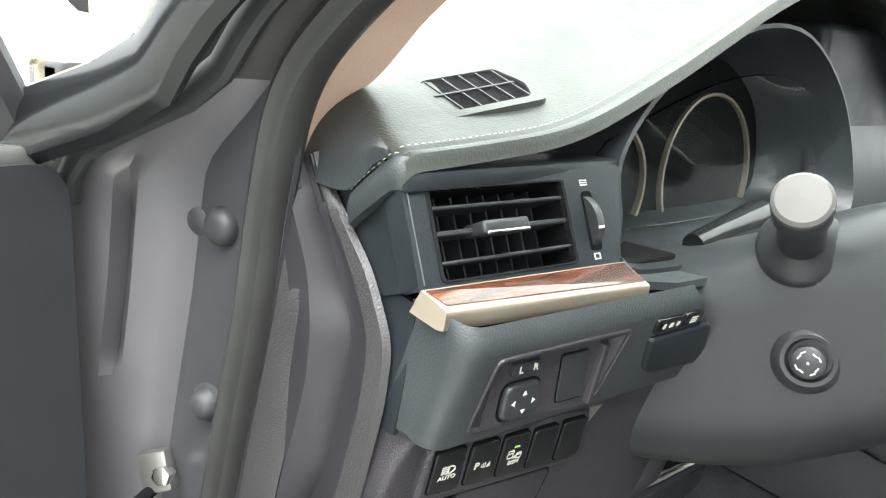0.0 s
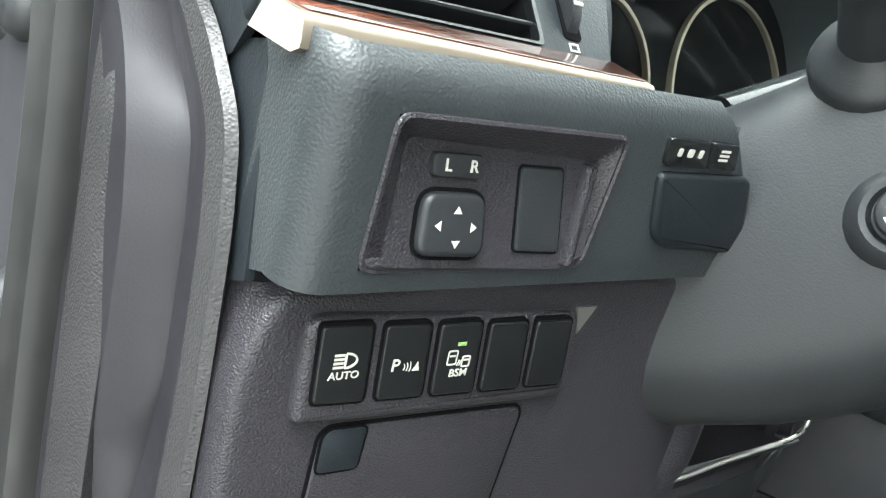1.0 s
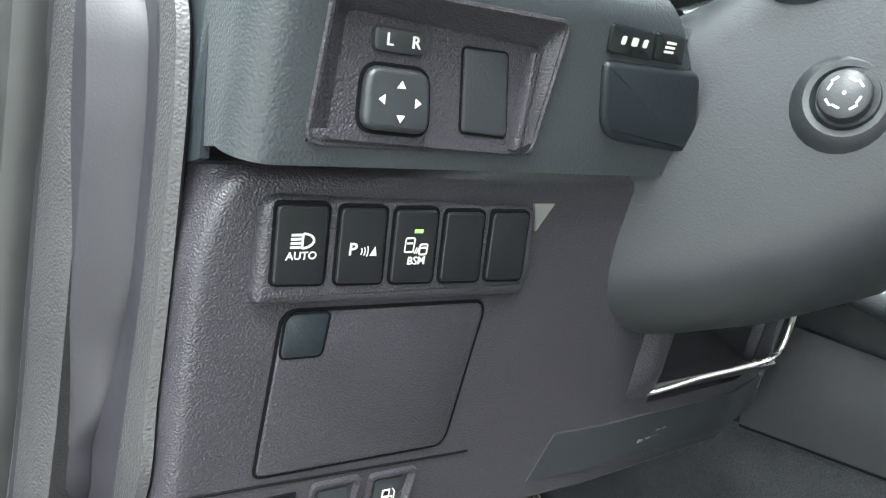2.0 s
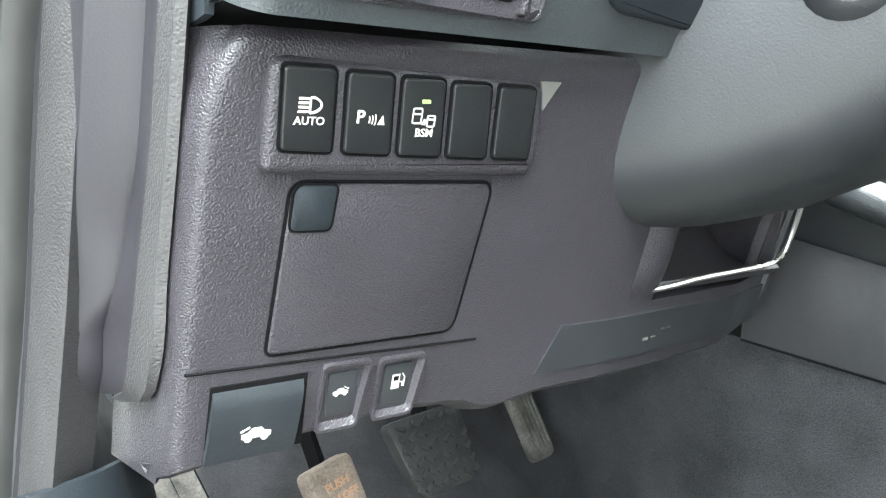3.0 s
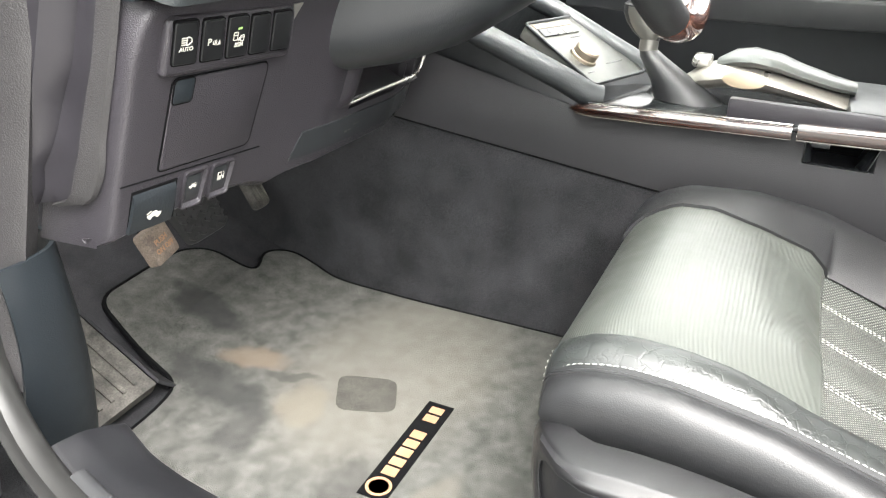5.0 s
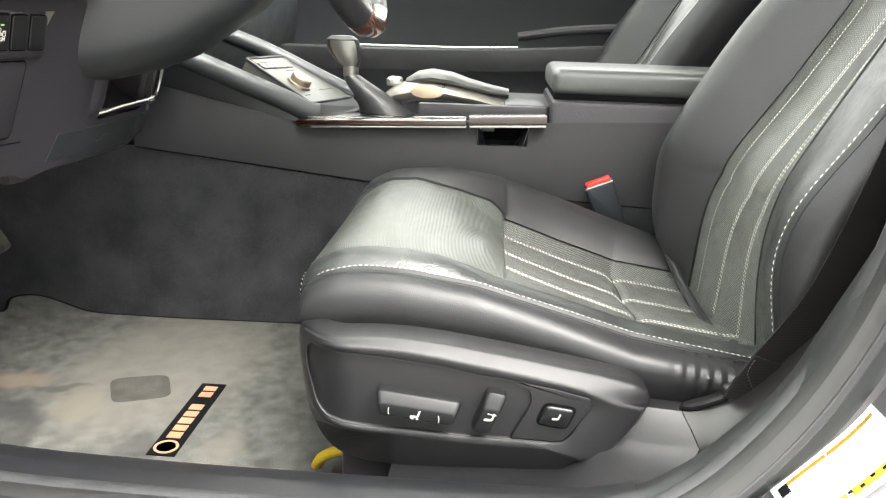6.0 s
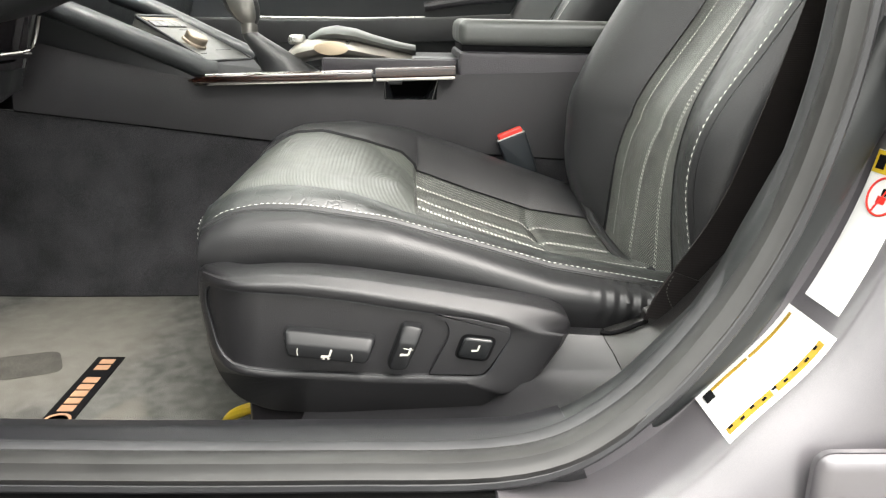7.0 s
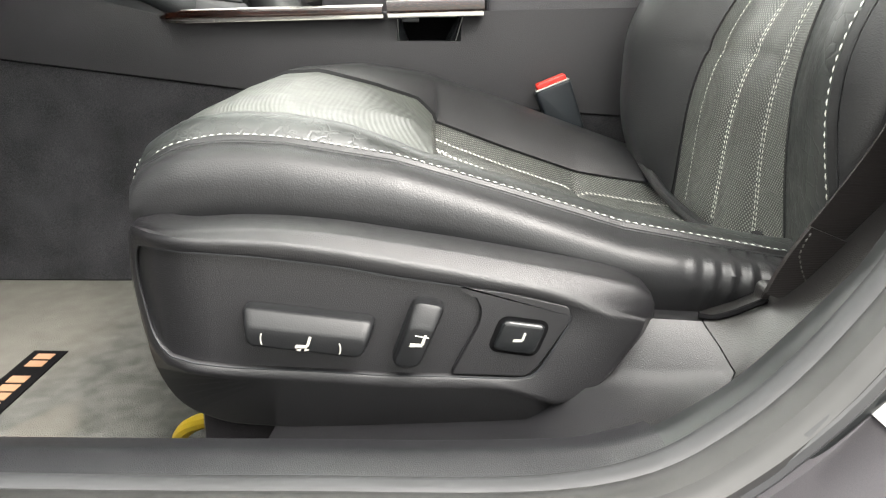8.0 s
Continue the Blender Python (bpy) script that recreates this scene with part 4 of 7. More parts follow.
for j in (0,):
    part("slat", rbox(-0.036, j / 1000 - 0.0008, 0.0, 0.035, j / 1000 + 0.0008, 0.0024, 0, m=DV), M_PLASTIC_S, dvent)
for i in range(-28, 34, 15):
    part("slat", rbox(i / 1000 - 0.0006, -0.024, 0.0, i / 1000 + 0.0006, 0.024, 0.0020, 0, m=DV), M_PLASTIC_S, dvent)

# fascia round the air vent
FV = basis((0.279, 0.334, 0.882), (0.19, -0.010, 0.0), (0.0, 0.026, 0.060))
FO = piece(mm((0.0, 0.4), (174, -2.5), (194, 66), (1.0, 68)), 0.004)
FI = piece(mm((18.5, 3.6), (129.5, 2.6), (131, 57), (19, 57)), 0.003)
# The dark material here paints in the shade below the pad lip.
fascia = part("fascia", frame_of(FO, FI, FV, -0.018, 0.0), M_DARK, dash, "smooth vent surround coloured dark for the pad lip's shade")
part("vent_edge", frame_of(grow(FI, 0.0022), grow(FI, -0.0004), FV, -0.004, 0.0012), M_GLOSS, fascia)
part("fascia_line", tube([FV @ V(0.004, 0.066, 0.001), FV @ V(0.004, 0.003, 0.0005)], 0.0008, 6, up=(1, 0, 0)), M_PLASTIC_S, fascia)
part("shelf_under_pad", rbox(0.281, 0.352, 0.934, 0.48, 0.40, 0.946, 0.003), M_DARK, dash)
vent = part("air_vent", tray(FI, grow(FI, -0.004), FV, -0.002, -0.05), M_BLACK, dash, "black rectangular air vent with horizontal slats")
for v, t in ((46.5, 0.0012), (31.2, 0.0016), (13.8, 0.0012)):
    part("slat", rbox(0.0185, v / 1000 - t, -0.026, 0.1305, v / 1000 + t, -0.001, 0.0008, 1, m=FV), M_PLASTIC_S, vent)
for i in range(8):
    u = 0.026 + 0.0135 * i
    part("slat", rbox(u - 0.0007, 0.005, -0.045, u + 0.0007, 0.056, -0.022, 0, m=FV), M_PLASTIC_S, vent)
tab = part("vent_tab", rbox(0.048, 0.0268, -0.01, 0.086, 0.0352, 0.010, 0.0022, 3, m=FV), M_PLASTIC_S, vent, "black slider tab on the slat")
part("tab_edge", rbox(0.0495, 0.0262, 0.0092, 0.0845, 0.0284, 0.0108, 0.0007, 2, m=FV), M_CHROME, tab, "bright metal tab edge")
part("wheel_slot", slab(piece(mm((146.5, 8), (158, 8), (158, 49), (148, 49)), 0.003), FV, -0.001, 0.0006), M_BLACK, fascia)
part("thumb_wheel", disc(0.021, FV @ Matrix.Translation((0.1525, 0.0285, -0.012)) @ pose(0, 0, 0, 0, 90, 0), -0.0035, 0.0035, 0.001, 40), M_PLASTIC_S, fascia, "ribbed black vent thumb wheel")
part("wheel_mark", rbox(0.1495, 0.0215, 0.0066, 0.1555, 0.0235, 0.0086, 0.0003, 1, m=FV), M_WHITE, fascia)
for k in range(3):
    part("vent_mark", rbox(0.149, 0.0530 + 0.0016 * k, 0.0, 0.156, 0.0538 + 0.0016 * k, 0.0005, 0, m=FV), M_WHITE, fascia)
part("vent_mark", frame_of(rect(0.1485, 0.0018, 0.1545, 0.0062), rect(0.1493, 0.0026, 0.1537, 0.0054), FV, 0, 0.0005), M_WHITE, fascia)
part("side_cap_upper", thick(loft([[V(0.2815, 0.361, 0.942), V(0.286, 0.40, 0.932), V(0.29, 0.46, 0.925)], [V(0.280, 0.345, 0.91), V(0.286, 0.385, 0.90), V(0.29, 0.46, 0.89)], [V(0.279, 0.334, 0.882), V(0.2865, 0.375, 0.868), V(0.29, 0.46, 0.86)]]), 0.004), M_DARK, dash, "smooth blue-black end cap")

# wood strip with its champagne lip
WS = basis((0.279, 0.334, 0.8835), (0.19, -0.010, 0), (0.0, 0.024, 0.0135))
STRIP = []
for k in span(0, 1, 10):
    top = WS @ V((0.5 + 172.0 * k) / 1000, (-0.8 - 4.6 * k) / 1000, 0.0)
    ridge = WS @ V((6.5 + 169.5 * k) / 1000, (-18.5 - 10.0 * k) / 1000, 0.0)
    nose = ridge + V(-0.001, -0.0015, -0.0030)
    foot = ridge + V(-0.0015, 0.0, -0.0115)
    STRIP.append([top, top.lerp(ridge, 0.85), ridge, ridge + V(-0.0005, -0.0010, -0.0010), nose, foot.lerp(nose, 0.3) + V(0, -0.0006, 0), foot, foot + V(0, 0.006, -0.0005), top + V(-0.006 * (1 - k), 0.002, -0.012)])
trim = part("trim_strip", loft(STRIP, closed=True, caps=True), M_CHAMP, dash, "champagne satin metal trim strip")
part("wood_inlay", slab(piece(mm((2.5, -2.0), (171, -6.2), (174.5, -25.5), (9.5, -15.0)), 0.001), WS, -0.0004, 0.0007, 0.0004), M_WOOD, trim, "dark striped gloss wood inlay")

# pod with the mirror switches
POD = basis((0.313, 0.300, 0.850), (0.111, -0.0085, 0), (0, -0.45, 1.0))


def pod(u, v):
    back = 0.0
    if u > 0.125:
        u = 0.125 + (u - 0.125) * (0.067 - 0.9 * v) / 0.117
    d = -0.010 * max(0.0, (v - 0.0) / 0.014) ** 2 - 0.012 * max(0.0, (u - 0.215) / 0.03) ** 2
    if u < -0.010:
        t = -0.010 - u
        a = min(t / 0.018, 0.5 * math.pi)
        back = max(0.0, t - 0.009 * math.pi)
        u, d = -0.010 - 0.018 * math.sin(a), d - 0.018 * (1 - math.cos(a))
    return POD @ V(u, v, d) + V(0, back, 0)


HOLE = (0.001, -0.0685, 0.117, -0.0065)
part("switch_pod", panel(pod, [-0.065, -0.050] + span(-0.0383, -0.010, 8) + [-0.004, 0.001] + span(0.013, 0.117, 9) + span(0.125, 0.215, 8) + [0.225, 0.235, 0.242], [-0.0785, -0.0775, -0.0685] + span(-0.06, -0.0065, 6) + [-0.002, 0.004, 0.009, 0.0135], 0.008, (HOLE,)), M_SOFT, dash, "soft black switch pod")
PF = basis((0.313, 0.3235, 0.790), (0.111, -0.0085, 0), (0, -0.16, 1.0))
RO = roundpoly([POD @ V(*p, 0.0006) for p in ((0.001, -0.0685), (0.117, -0.0685), (0.117, -0.0065), (0.001, -0.0065))], 0.006, 4)
RI = roundpoly([PF @ V(*p, 0.0) for p in ((0.009, -0.001), (0.110, -0.004), (0.114, 0.0445), (0.0145, 0.0485))], 0.004, 4)
mp = part("switch_panel", loft([RO, RI], closed=True), M_PLASTIC, dash, "recessed black mirror switch panel")
part("panel_floor", slab([tuple((PF.inverted() @ p).to_2d()) for p in RI], PF, -0.004, 0.0), M_PLASTIC, mp)
part("panel_rim", tube(RO, 0.0014, 6, closed=True, up=(0, 1, 0)), M_PLASTIC, mp)
part("panel_rib", slab(piece(mm((101.5, -2), (106, -2), (112, 43), (106, 43)), 0.0015), PF, -0.001, 0.005, 0.0018), M_PLASTIC, mp)
lr = part("mirror_selector", slab(piece(mm((26, 34.4), (50, 34.2), (49.7, 43.7), (25.5, 43.9)), 0.003), PF, -0.001, 0.003, 0.0015), M_PLASTIC_S, mp, "black left right mirror selector")
words("lettering", "L", 0.0068, PF @ Matrix.Translation((0.0325, 0.0390, 0.0032)), M_WHITE, lr, bold=0.0001)
words("lettering", "R", 0.0068, PF @ Matrix.Translation((0.0448, 0.0390, 0.0032)), M_WHITE, lr, bold=0.0001)
JP = piece(mm((22.6, 3.6), (55.6, 2.6), (53.2, 28.6), (23.4, 28.9)), 0.007, 5)
jo = part("mirror_pad", slab(JP, PF, -0.001, 0.0042, 0.003, 4), M_PLASTIC_S, mp, "square black mirror adjuster pad")
part("pad_groove", slab(widen(JP, 0.0016), PF, -0.001, 0.0006), M_BLACK, mp)
for a, b, r in ((39.2, 22.0, 0), (39.8, 8.9, 180), (30.7, 16.0, 90), (47.5, 15.4, -90)):
    part("arrow", slab(mm((-2.0, -1.2), (2.0, -1.2), (0, 1.8)), PF @ Matrix.Translation((a / 1000, b / 1000, 0.0042)) @ pose(0, 0, 0, 0, 0, r), 0, 0.0003), M_WHITE, jo)
BLK = piece(mm((73.5, 5.0), (98.5, 4.0), (94.4, 40.2), (70.6, 40.2)), 0.002)
part("blank_cover", slab(BLK, PF, -0.001, 0.0016, 0.0010), M_PLASTIC_S, mp, "blank switch cover")
part("cover_gap", slab(widen(BLK, 0.0010), PF, -0.001, 0.0005), M_BLACK, mp)
part("pod_core", rbox(0.292, 0.345, 0.785, 0.56, 0.50, 0.868, 0.002), M_BLACK, dash)
part("vent_core", rbox(0.292, 0.41, 0.86, 0.46, 0.50, 0.942, 0.002), M_BLACK, dash)
part("side_cap", thick(loft([[V(0.292, 0.46, 0.874), V(0.2875, 0.36, 0.872), V(0.2870, 0.345, 0.870)], [V(0.292, 0.46, 0.825), V(0.288, 0.366, 0.825), V(0.2872, 0.352, 0.825)],
                             [V(0.292, 0.46, 0.779), V(0.2885, 0.372, 0.780), V(0.2875, 0.362, 0.781)]]), 0.004), M_DARK, dash, "smooth blue-black plastic end cap")
# buttons on the pod's shoulder
for a, b in ((141, 170), (172, 193)):
    bt = part("pod_button", slab(piece(mm((a + 3, -16.5), (b + 5, -17.0), (b, -3.5), (a, -3)), 0.002), POD, -0.002, 0.0026, 0.0012), M_GLOSS, dash, "gloss black dial switch")
    if a == 141:
        for k, w in ((149, 3.0), (156, 4.2), (164, 3.0)):
            part("symbol", slab(piece(mm((k, -11.5), (k + w, -11.5), (k + w, -7.5), (k, -7.5)), 0.001), POD, 0.0026, 0.0029), M_WHITE, bt)
    else:
        for k in range(3):
            part("symbol", slab(mm((180, -12 + 2.2 * k), (187, -12 + 2.2 * k), (187, -10.8 + 2.2 * k), (180, -10.8 + 2.2 * k)), POD, 0.0026, 0.0029), M_WHITE, bt)
part("pod_block", slab(piece(mm((143, -20), (156, -52), (166, -59), (236, -64), (214, -19)), 0.006), POD, -0.008, 0.0035, 0.003, 3), M_DARK, dash, "smooth blue-black shoulder of the pod")
# shelf between the pod and the dials
part("cluster_shelf", thick(loft([[V(0.462, 0.318, 0.866), V(0.50, 0.306, 0.862), V(0.545, 0.308, 0.859), V(0.60, 0.32, 0.862)], [V(0.466, 0.345, 0.868), V(0.50, 0.345, 0.862), V(0.55, 0.345, 0.858), V(0.60, 0.35, 0.862)], [V(0.48, 0.40, 0.864), V(0.52, 0.40, 0.862), V(0.57, 0.40, 0.86), V(0.62, 0.40, 0.862)]]), 0.006), M_SOFT, dash)

# ---- knee panel ----
LOW = [(0.28, 0.560), (0.30, 0.564), (0.335, 0.570), (0.356, 0.573), (0.41, 0.576), (0.45, 0.573), (0.478, 0.563), (0.52, 0.568), (0.72, 0.566), (0.83, 0.572)]


def low(x):
    for (a, p), (b, q) in zip(LOW, LOW[1:]):
        if x <= b:
            return p + (q - p) * ease((x - a) / (b - a))
    return LOW[-1][1]


def knee_y(x, z):
    return 0.360 + 0.32 * (0.760 - z) - 0.13 * (min(x, 0.56) - 0.321) + 0.25 * max(0.0, x - 0.72)


def knee(s, v):
    """s runs from the side face, round the edge and across; v is height above the lower edge."""
    lean = 0.016 * max(0.0, (v - 0.80) / 0.20) ** 2
    x = 0.2875 + lean + max(0.0, s) * (1 - lean / 0.545)
    z = low(x) + (0.779 - low(x)) * v
    top = 0.006 * max(0.0, (v - 0.96) / 0.04) ** 2
    if s < 0:
        k = min(1.0, -s / 0.03)
        return V(0.2870 + lean * (1 - k) - 0.05 * s * s, knee_y(x, z) + 0.007 - s * 0.9, z - 0.03 * (-s) * (1 - v) * 2)
    r = max(0.0, 1 - s / 0.007)
    return V(x, knee_y(x, z) + 0.007 * (1 - math.sqrt(max(0.0, 1 - r * r))) + top + 0.02 * max(0.0, (0.04 - v) / 0.04) ** 2, z)


CH = (0.318, 0.275, 0.470, 0.73)
knee_ob = part("knee_panel", panel(knee, span(-0.085, -0.02, 4) + [-0.008, 0.0, 0.0008, 0.002, 0.0042, 0.0072, 0.013] + span(0.03, 0.31, 24) + [0.318] + span(0.33, 0.46, 10) + [0.470] + span(0.48, 0.545, 5), [0, 0.01, 0.02, 0.04, 0.08, 0.14, 0.2, 0.275] + span(0.32, 0.70, 10) + [0.73, 0.8, 0.87, 0.93, 0.96, 0.98, 1.0], 0.008, (CH,)), M_PLASTIC, dash, "grained black knee panel")
KP = basis((0.321, 0.360, 0.760), (0.126, -0.0165, 0), (0, -0.32, 1.0))
BZ = piece(mm((-9.5, -43.5), (139, -47.0), (143.0, -36), (138.5, 1.5), (-2.5, 8.0), (-9.0, 3)), 0.006, 4)
bez = part("switch_bezel", slab(BZ, KP, -0.004, 0.0062, 0.0050, 5), M_PLASTIC, knee_ob, "grained black switch bezel")
SW = [((-1.0, 3.6), (22.9, 3.2), (24.5, -34.4), (0.0, -33.4)), ((28.3, 2.2), (51.3, 1.8), (53.9, -35.5), (30.0, -34.7)), ((55.9, 1.1), (78.7, 0.9), (82.0, -36.5), (58.3, -35.8)), ((83.3, -0.2), (105.6, -0.4), (109.6, -37.5), (86.1, -36.8)), ((110.7, -0.7), (133.4, -1.0), (137.0, -38.3), (113.7, -37.5))]
KS = KP @ Matrix.Translation((-0.0022, 0.0016, 0.0042))
switches = []
for q in SW:
    P = piece(mm(*q), 0.0025, 3)
    part("switch_gap", slab(widen(P, 0.0011), KS, 0.0, 0.0026), M_BLACK, bez)
    switches.append(part("switch", slab(grow(P, -0.0004), KS, 0.0, 0.0040, 0.0011, 3), M_SWITCH, bez, "black rectangular push switch"))


def on(u, v, d=0.0041, r=0.0, b=None):
    return (b or KS) @ Matrix.Translation((u / 1000, v / 1000, d)) @ pose(0, 0, 0, 0, 0, r)


words("lettering", "AUTO", 0.0051, on(12.0, -19.8), M_WHITE, switches[0], bold=0.00006)
for k in range(4):
    part("symbol", rbox(0.0064, -0.0162 + 0.0019 * k, 0.0039, 0.0110, -0.0151 + 0.0019 * k, 0.0043, 0, m=KS), M_WHITE, switches[0])
part("symbol", sweep([KS @ V(0.0118 + 0.0052 * math.sin(a), -0.0128 + 0.0034 * math.cos(a), 0.0041) for a in span(0, math.pi, 10)] + [KS @ V(0.0118, -0.0128 + k, 0.0041) for k in (-0.0034, 0.0, 0.0033)], ring(0.0006, 6), up=(0, 1, 0)), M_WHITE, switches[0])
words("lettering", "P", 0.0084, on(36.2, -17.6), M_WHITE, switches[1], bold=0.0001)
for k in range(3):
    part("symbol", tube([KS @ V((40.2 + 1.5 * k + 0.8 * math.cos(a)) / 1000, (-18.6 + (1.6 + 0.5 * k) * math.sin(a)) / 1000, 0.0041) for a in span(-1.2, 1.2, 6)], 0.00032, 5, up=(0, 1, 0)), M_WHITE, switches[1])
part("symbol", slab(mm((45.0, -20.8), (48.6, -20.8), (47.4, -16.4)), KS, 0.0039, 0.0043), M_WHITE, switches[1])
words("lettering", "BSM", 0.0055, on(70.2, -24.4), M_WHITE, switches[2], bold=0.00008)
for a, b, w, h in ((65.4, -16.2, 2.7, 3.9), (73.2, -18.6, 2.4, 3.0)):
    o = [tuple(p) for p in roundpoly([Vector(p) for p in mm((a - w, b - h), (a + w, b - h), (a + w, b + h), (a - w, b + h))], 0.0012, 3)]
    part("symbol", frame_of(o, grow(o, -0.0009), KS, 0.0039, 0.0043), M_WHITE, switches[2])
    part("symbol", rbox((a - w * 0.6) / 1000, (b + 0.4) / 1000, 0.0039, (a + w * 0.6) / 1000, (b + 1.3) / 1000, 0.0043, 0, m=KS), M_WHITE, switches[2])
for k in range(2):
    part("symbol", rbox(-0.0003, -0.0016, 0, 0.0003, 0.0016, 0.0003, 0, m=on(69.0 + 1.2 * k, -19.0, 0.0041, -20)), M_WHITE, switches[2])
part("indicator", rbox(0.0668, -0.0104, 0.0039, 0.0716, -0.0084, 0.0044, 0.0003, 1, m=KS), M_GREEN, switches[2], "green indicator mark")
# coin box lid with its finger tab
CV = piece(mm((2.9, -137.5), (108, -138.3), (111.5, -133), (119.5, -57), (117.0, -51.8), (12, -49.2), (8, -53)), 0.004, 3)
part("lid_gap", slab(widen(CV, 0.0017), KP, -0.001, 0.0006), M_BLACK, knee_ob)
lid = part("coin_box_lid", slab(CV, KP, 0.0, 0.0016, 0.0012, 4), M_PLASTIC, knee_ob, "grained black coin box lid")
LT = piece(mm((8.4, -71.8), (28.6, -72.2), (30.2, -50), (12, -49.5), (9, -53)), 0.003, 3)
part("tab_gap", slab(widen(LT, 0.0011), KP, 0.001, 0.0020), M_BLACK, lid)
part("finger_tab", slab(LT, KP, 0.001, 0.0026, 0.0008), M_DARK, lid, "smooth blue-black finger tab")
part("pointer_mark", slab(mm((138.6, 3.2), (152, 3.4), (143, -12)), KP, -0.001, 0.0014), M_SATIN, knee_ob)
part("panel_seam", tube([KP @ V(u / 1000, (-143.5 - 0.03 * u) / 1000, 0.0002) for u in span(-36, 130, 6)], 0.0008, 5), M_BLACK, knee_ob)
# bonnet release lever
part("lever_recess", slab(mm((-25.2, -41), (26.5, -43), (26, 0.5), (-23.6, 0.5)), KP @ Matrix.Translation((0, -0.152, 0)), -0.004, 0.0010), M_BLACK, knee_ob)
lever = part("bonnet_lever", sheet(lambda u, v: KP @ V(-0.0225 + 0.0465 * u - 0.003 * v, -0.1535 - 0.0415 * v, 0.0035 + 0.0012 * math.sin(math.pi * v) - 0.003 * ease((0.16 - v) / 0.16)), span(0, 1, 8), span(0, 1, 8), 0.004), M_HOOD, knee_ob, "black bonnet release lever")


def car_symbol(name, m, k, parent, lifted):
    body = [(-6, -1.6), (6, -1.6), (6.2, 0.6), (3.6, 1.2), (2.0, 3.0), (-1.8, 3.0), (-3.4, 1.2), (-6.2, 0.6)]
    part(name, slab(mm(*[(a * k, b * k) for a, b in body]), m, 0, 0.0003), M_WHITE, parent)
    for a in (-3.4, 3.4):
        part(name, disc(0.0016 * k, m @ Matrix.Translation((a * k / 1000, -0.0018 * k, 0)), 0, 0.0004, n=12), M_WHITE, parent)
    q = [(-6.2, 1.6), (-2.6, 3.4), (-2.9, 4.0), (-6.8, 2.2)] if lifted == "front" else [(6.2, 1.6), (2.6, 3.6), (2.9, 4.2), (6.8, 2.3)]
    part(name, slab(mm(*[(a * k, b * k) for a, b in q]), m, 0, 0.0003), M_WHITE, parent)


LM = basis(KP @ V(-0.0005, -0.180, 0.0048), (0.126, -0.0165, 0), KP.to_3x3() @ V(0.003, 0.0435, 0.0))
car_symbol("symbol", LM, 1.25, lever, "front")
# boot and fuel flap switches in their recesses
for n, (q, gap) in enumerate((((37.0, -153.0, 56.0, -183), (33.6, -150, 61.0, -188.0)), ((70.2, -153.6, 89.0, -182.5), (67.0, -151.5, 95.5, -187)))):
    x0, y1, x1, y0 = q
    a0, b1, a1, b0 = gap
    o = piece(mm((a0, b0), (a1 - 5, b0), (a1, b1), (a0 + 1.5, b1)), 0.003, 3)
    rec = part("switch_recess", tray(o, [tuple(p) for p in piece(mm((x0, y0), (x1 - 1, y0), (x1 + 2, y1), (x0 + 1, y1)), 0.002, 3)], KP, 0.0032, -0.002), M_PLASTIC, knee_ob, "raised black switch surround")
    part("recess_wall", frame_of(grow(o, 0.0020), o, KP, -0.002, 0.0032), M_PLASTIC, rec)
    b = part("release_switch", slab(piece(mm((x0 + 1, y0 + 1), (x1 - 2, y0 + 1), (x1, y1 - 1.5), (x0 + 1.5, y1 - 1.5)), 0.0015), KP, -0.0022, 0.0008, 0.001), M_PLASTIC_S, rec, "black release switch")
    if n == 0:
        car_symbol("symbol", on(46.0, -166.8, 0.0009, 0.0, KP), 0.72, b, "back")
    else:
        part("symbol", slab(mm((77, -171), (81.8, -171), (81.8, -162), (77, -162)), KP, 0.0008, 0.0012), M_WHITE, b)
        part("symbol", slab(mm((77.9, -165.8), (80.9, -165.8), (80.9, -163), (77.9, -163)), KP, 0.0012, 0.0013), M_BLACK, b)
        part("symbol", tube([KP @ V(p[0] / 1000, p[1] / 1000, 0.0011) for p in ((82, -167), (83.6, -167), (83.8, -170), (84.8, -170), (84.8, -164), (83.2, -162))], 0.0004, 5, up=(0, 1, 0)), M_WHITE, b)

# open cubby under the column
cubby = part("cubby", thick(loft([[V(0.600 + 0.160 * k, 0.376 - 0.014 * k + y, z + 0.001 * k) for k in span(0, 1, 8)] for y, z in ((0.0, 0.6365), (0.004, 0.6325), (0.012, 0.6310), (0.030, 0.634), (0.050, 0.645), (0.064, 0.662), (0.070, 0.69), (0.070, 0.72))]), 0.004), M_PLASTIC, dash, "open black cubby")
for x in (0.599, 0.7615):
    part("cubby_side", thick(loft([[V(x, 0.368, 0.635), V(x, 0.45, 0.632)], [V(x, 0.355, 0.71), V(x, 0.45, 0.72)]]), 0.003), M_PLASTIC, cubby)
# A pale tube draws the bright highlight along the lip's edge.
part("cubby_lip", tube(spline([V(0.583, 0.378, 0.690), V(0.586, 0.3765, 0.664), V(0.592, 0.374, 0.643), V(0.604, 0.3705, 0.6335), V(0.66, 0.3655, 0.6365), V(0.735, 0.360, 0.6385), V(0.753, 0.356, 0.644), V(0.760, 0.352, 0.658), V(0.764, 0.346, 0.685)], 5), 0.0021, 8), M_SATIN, cubby, "cubby lip with its edge highlight drawn as pale satin")
part("cubby_hook", tube([V(0.70, 0.42, 0.668), V(0.715, 0.40, 0.672), V(0.735, 0.39, 0.678)], 0.004, 8), M_PLASTIC_S, cubby)
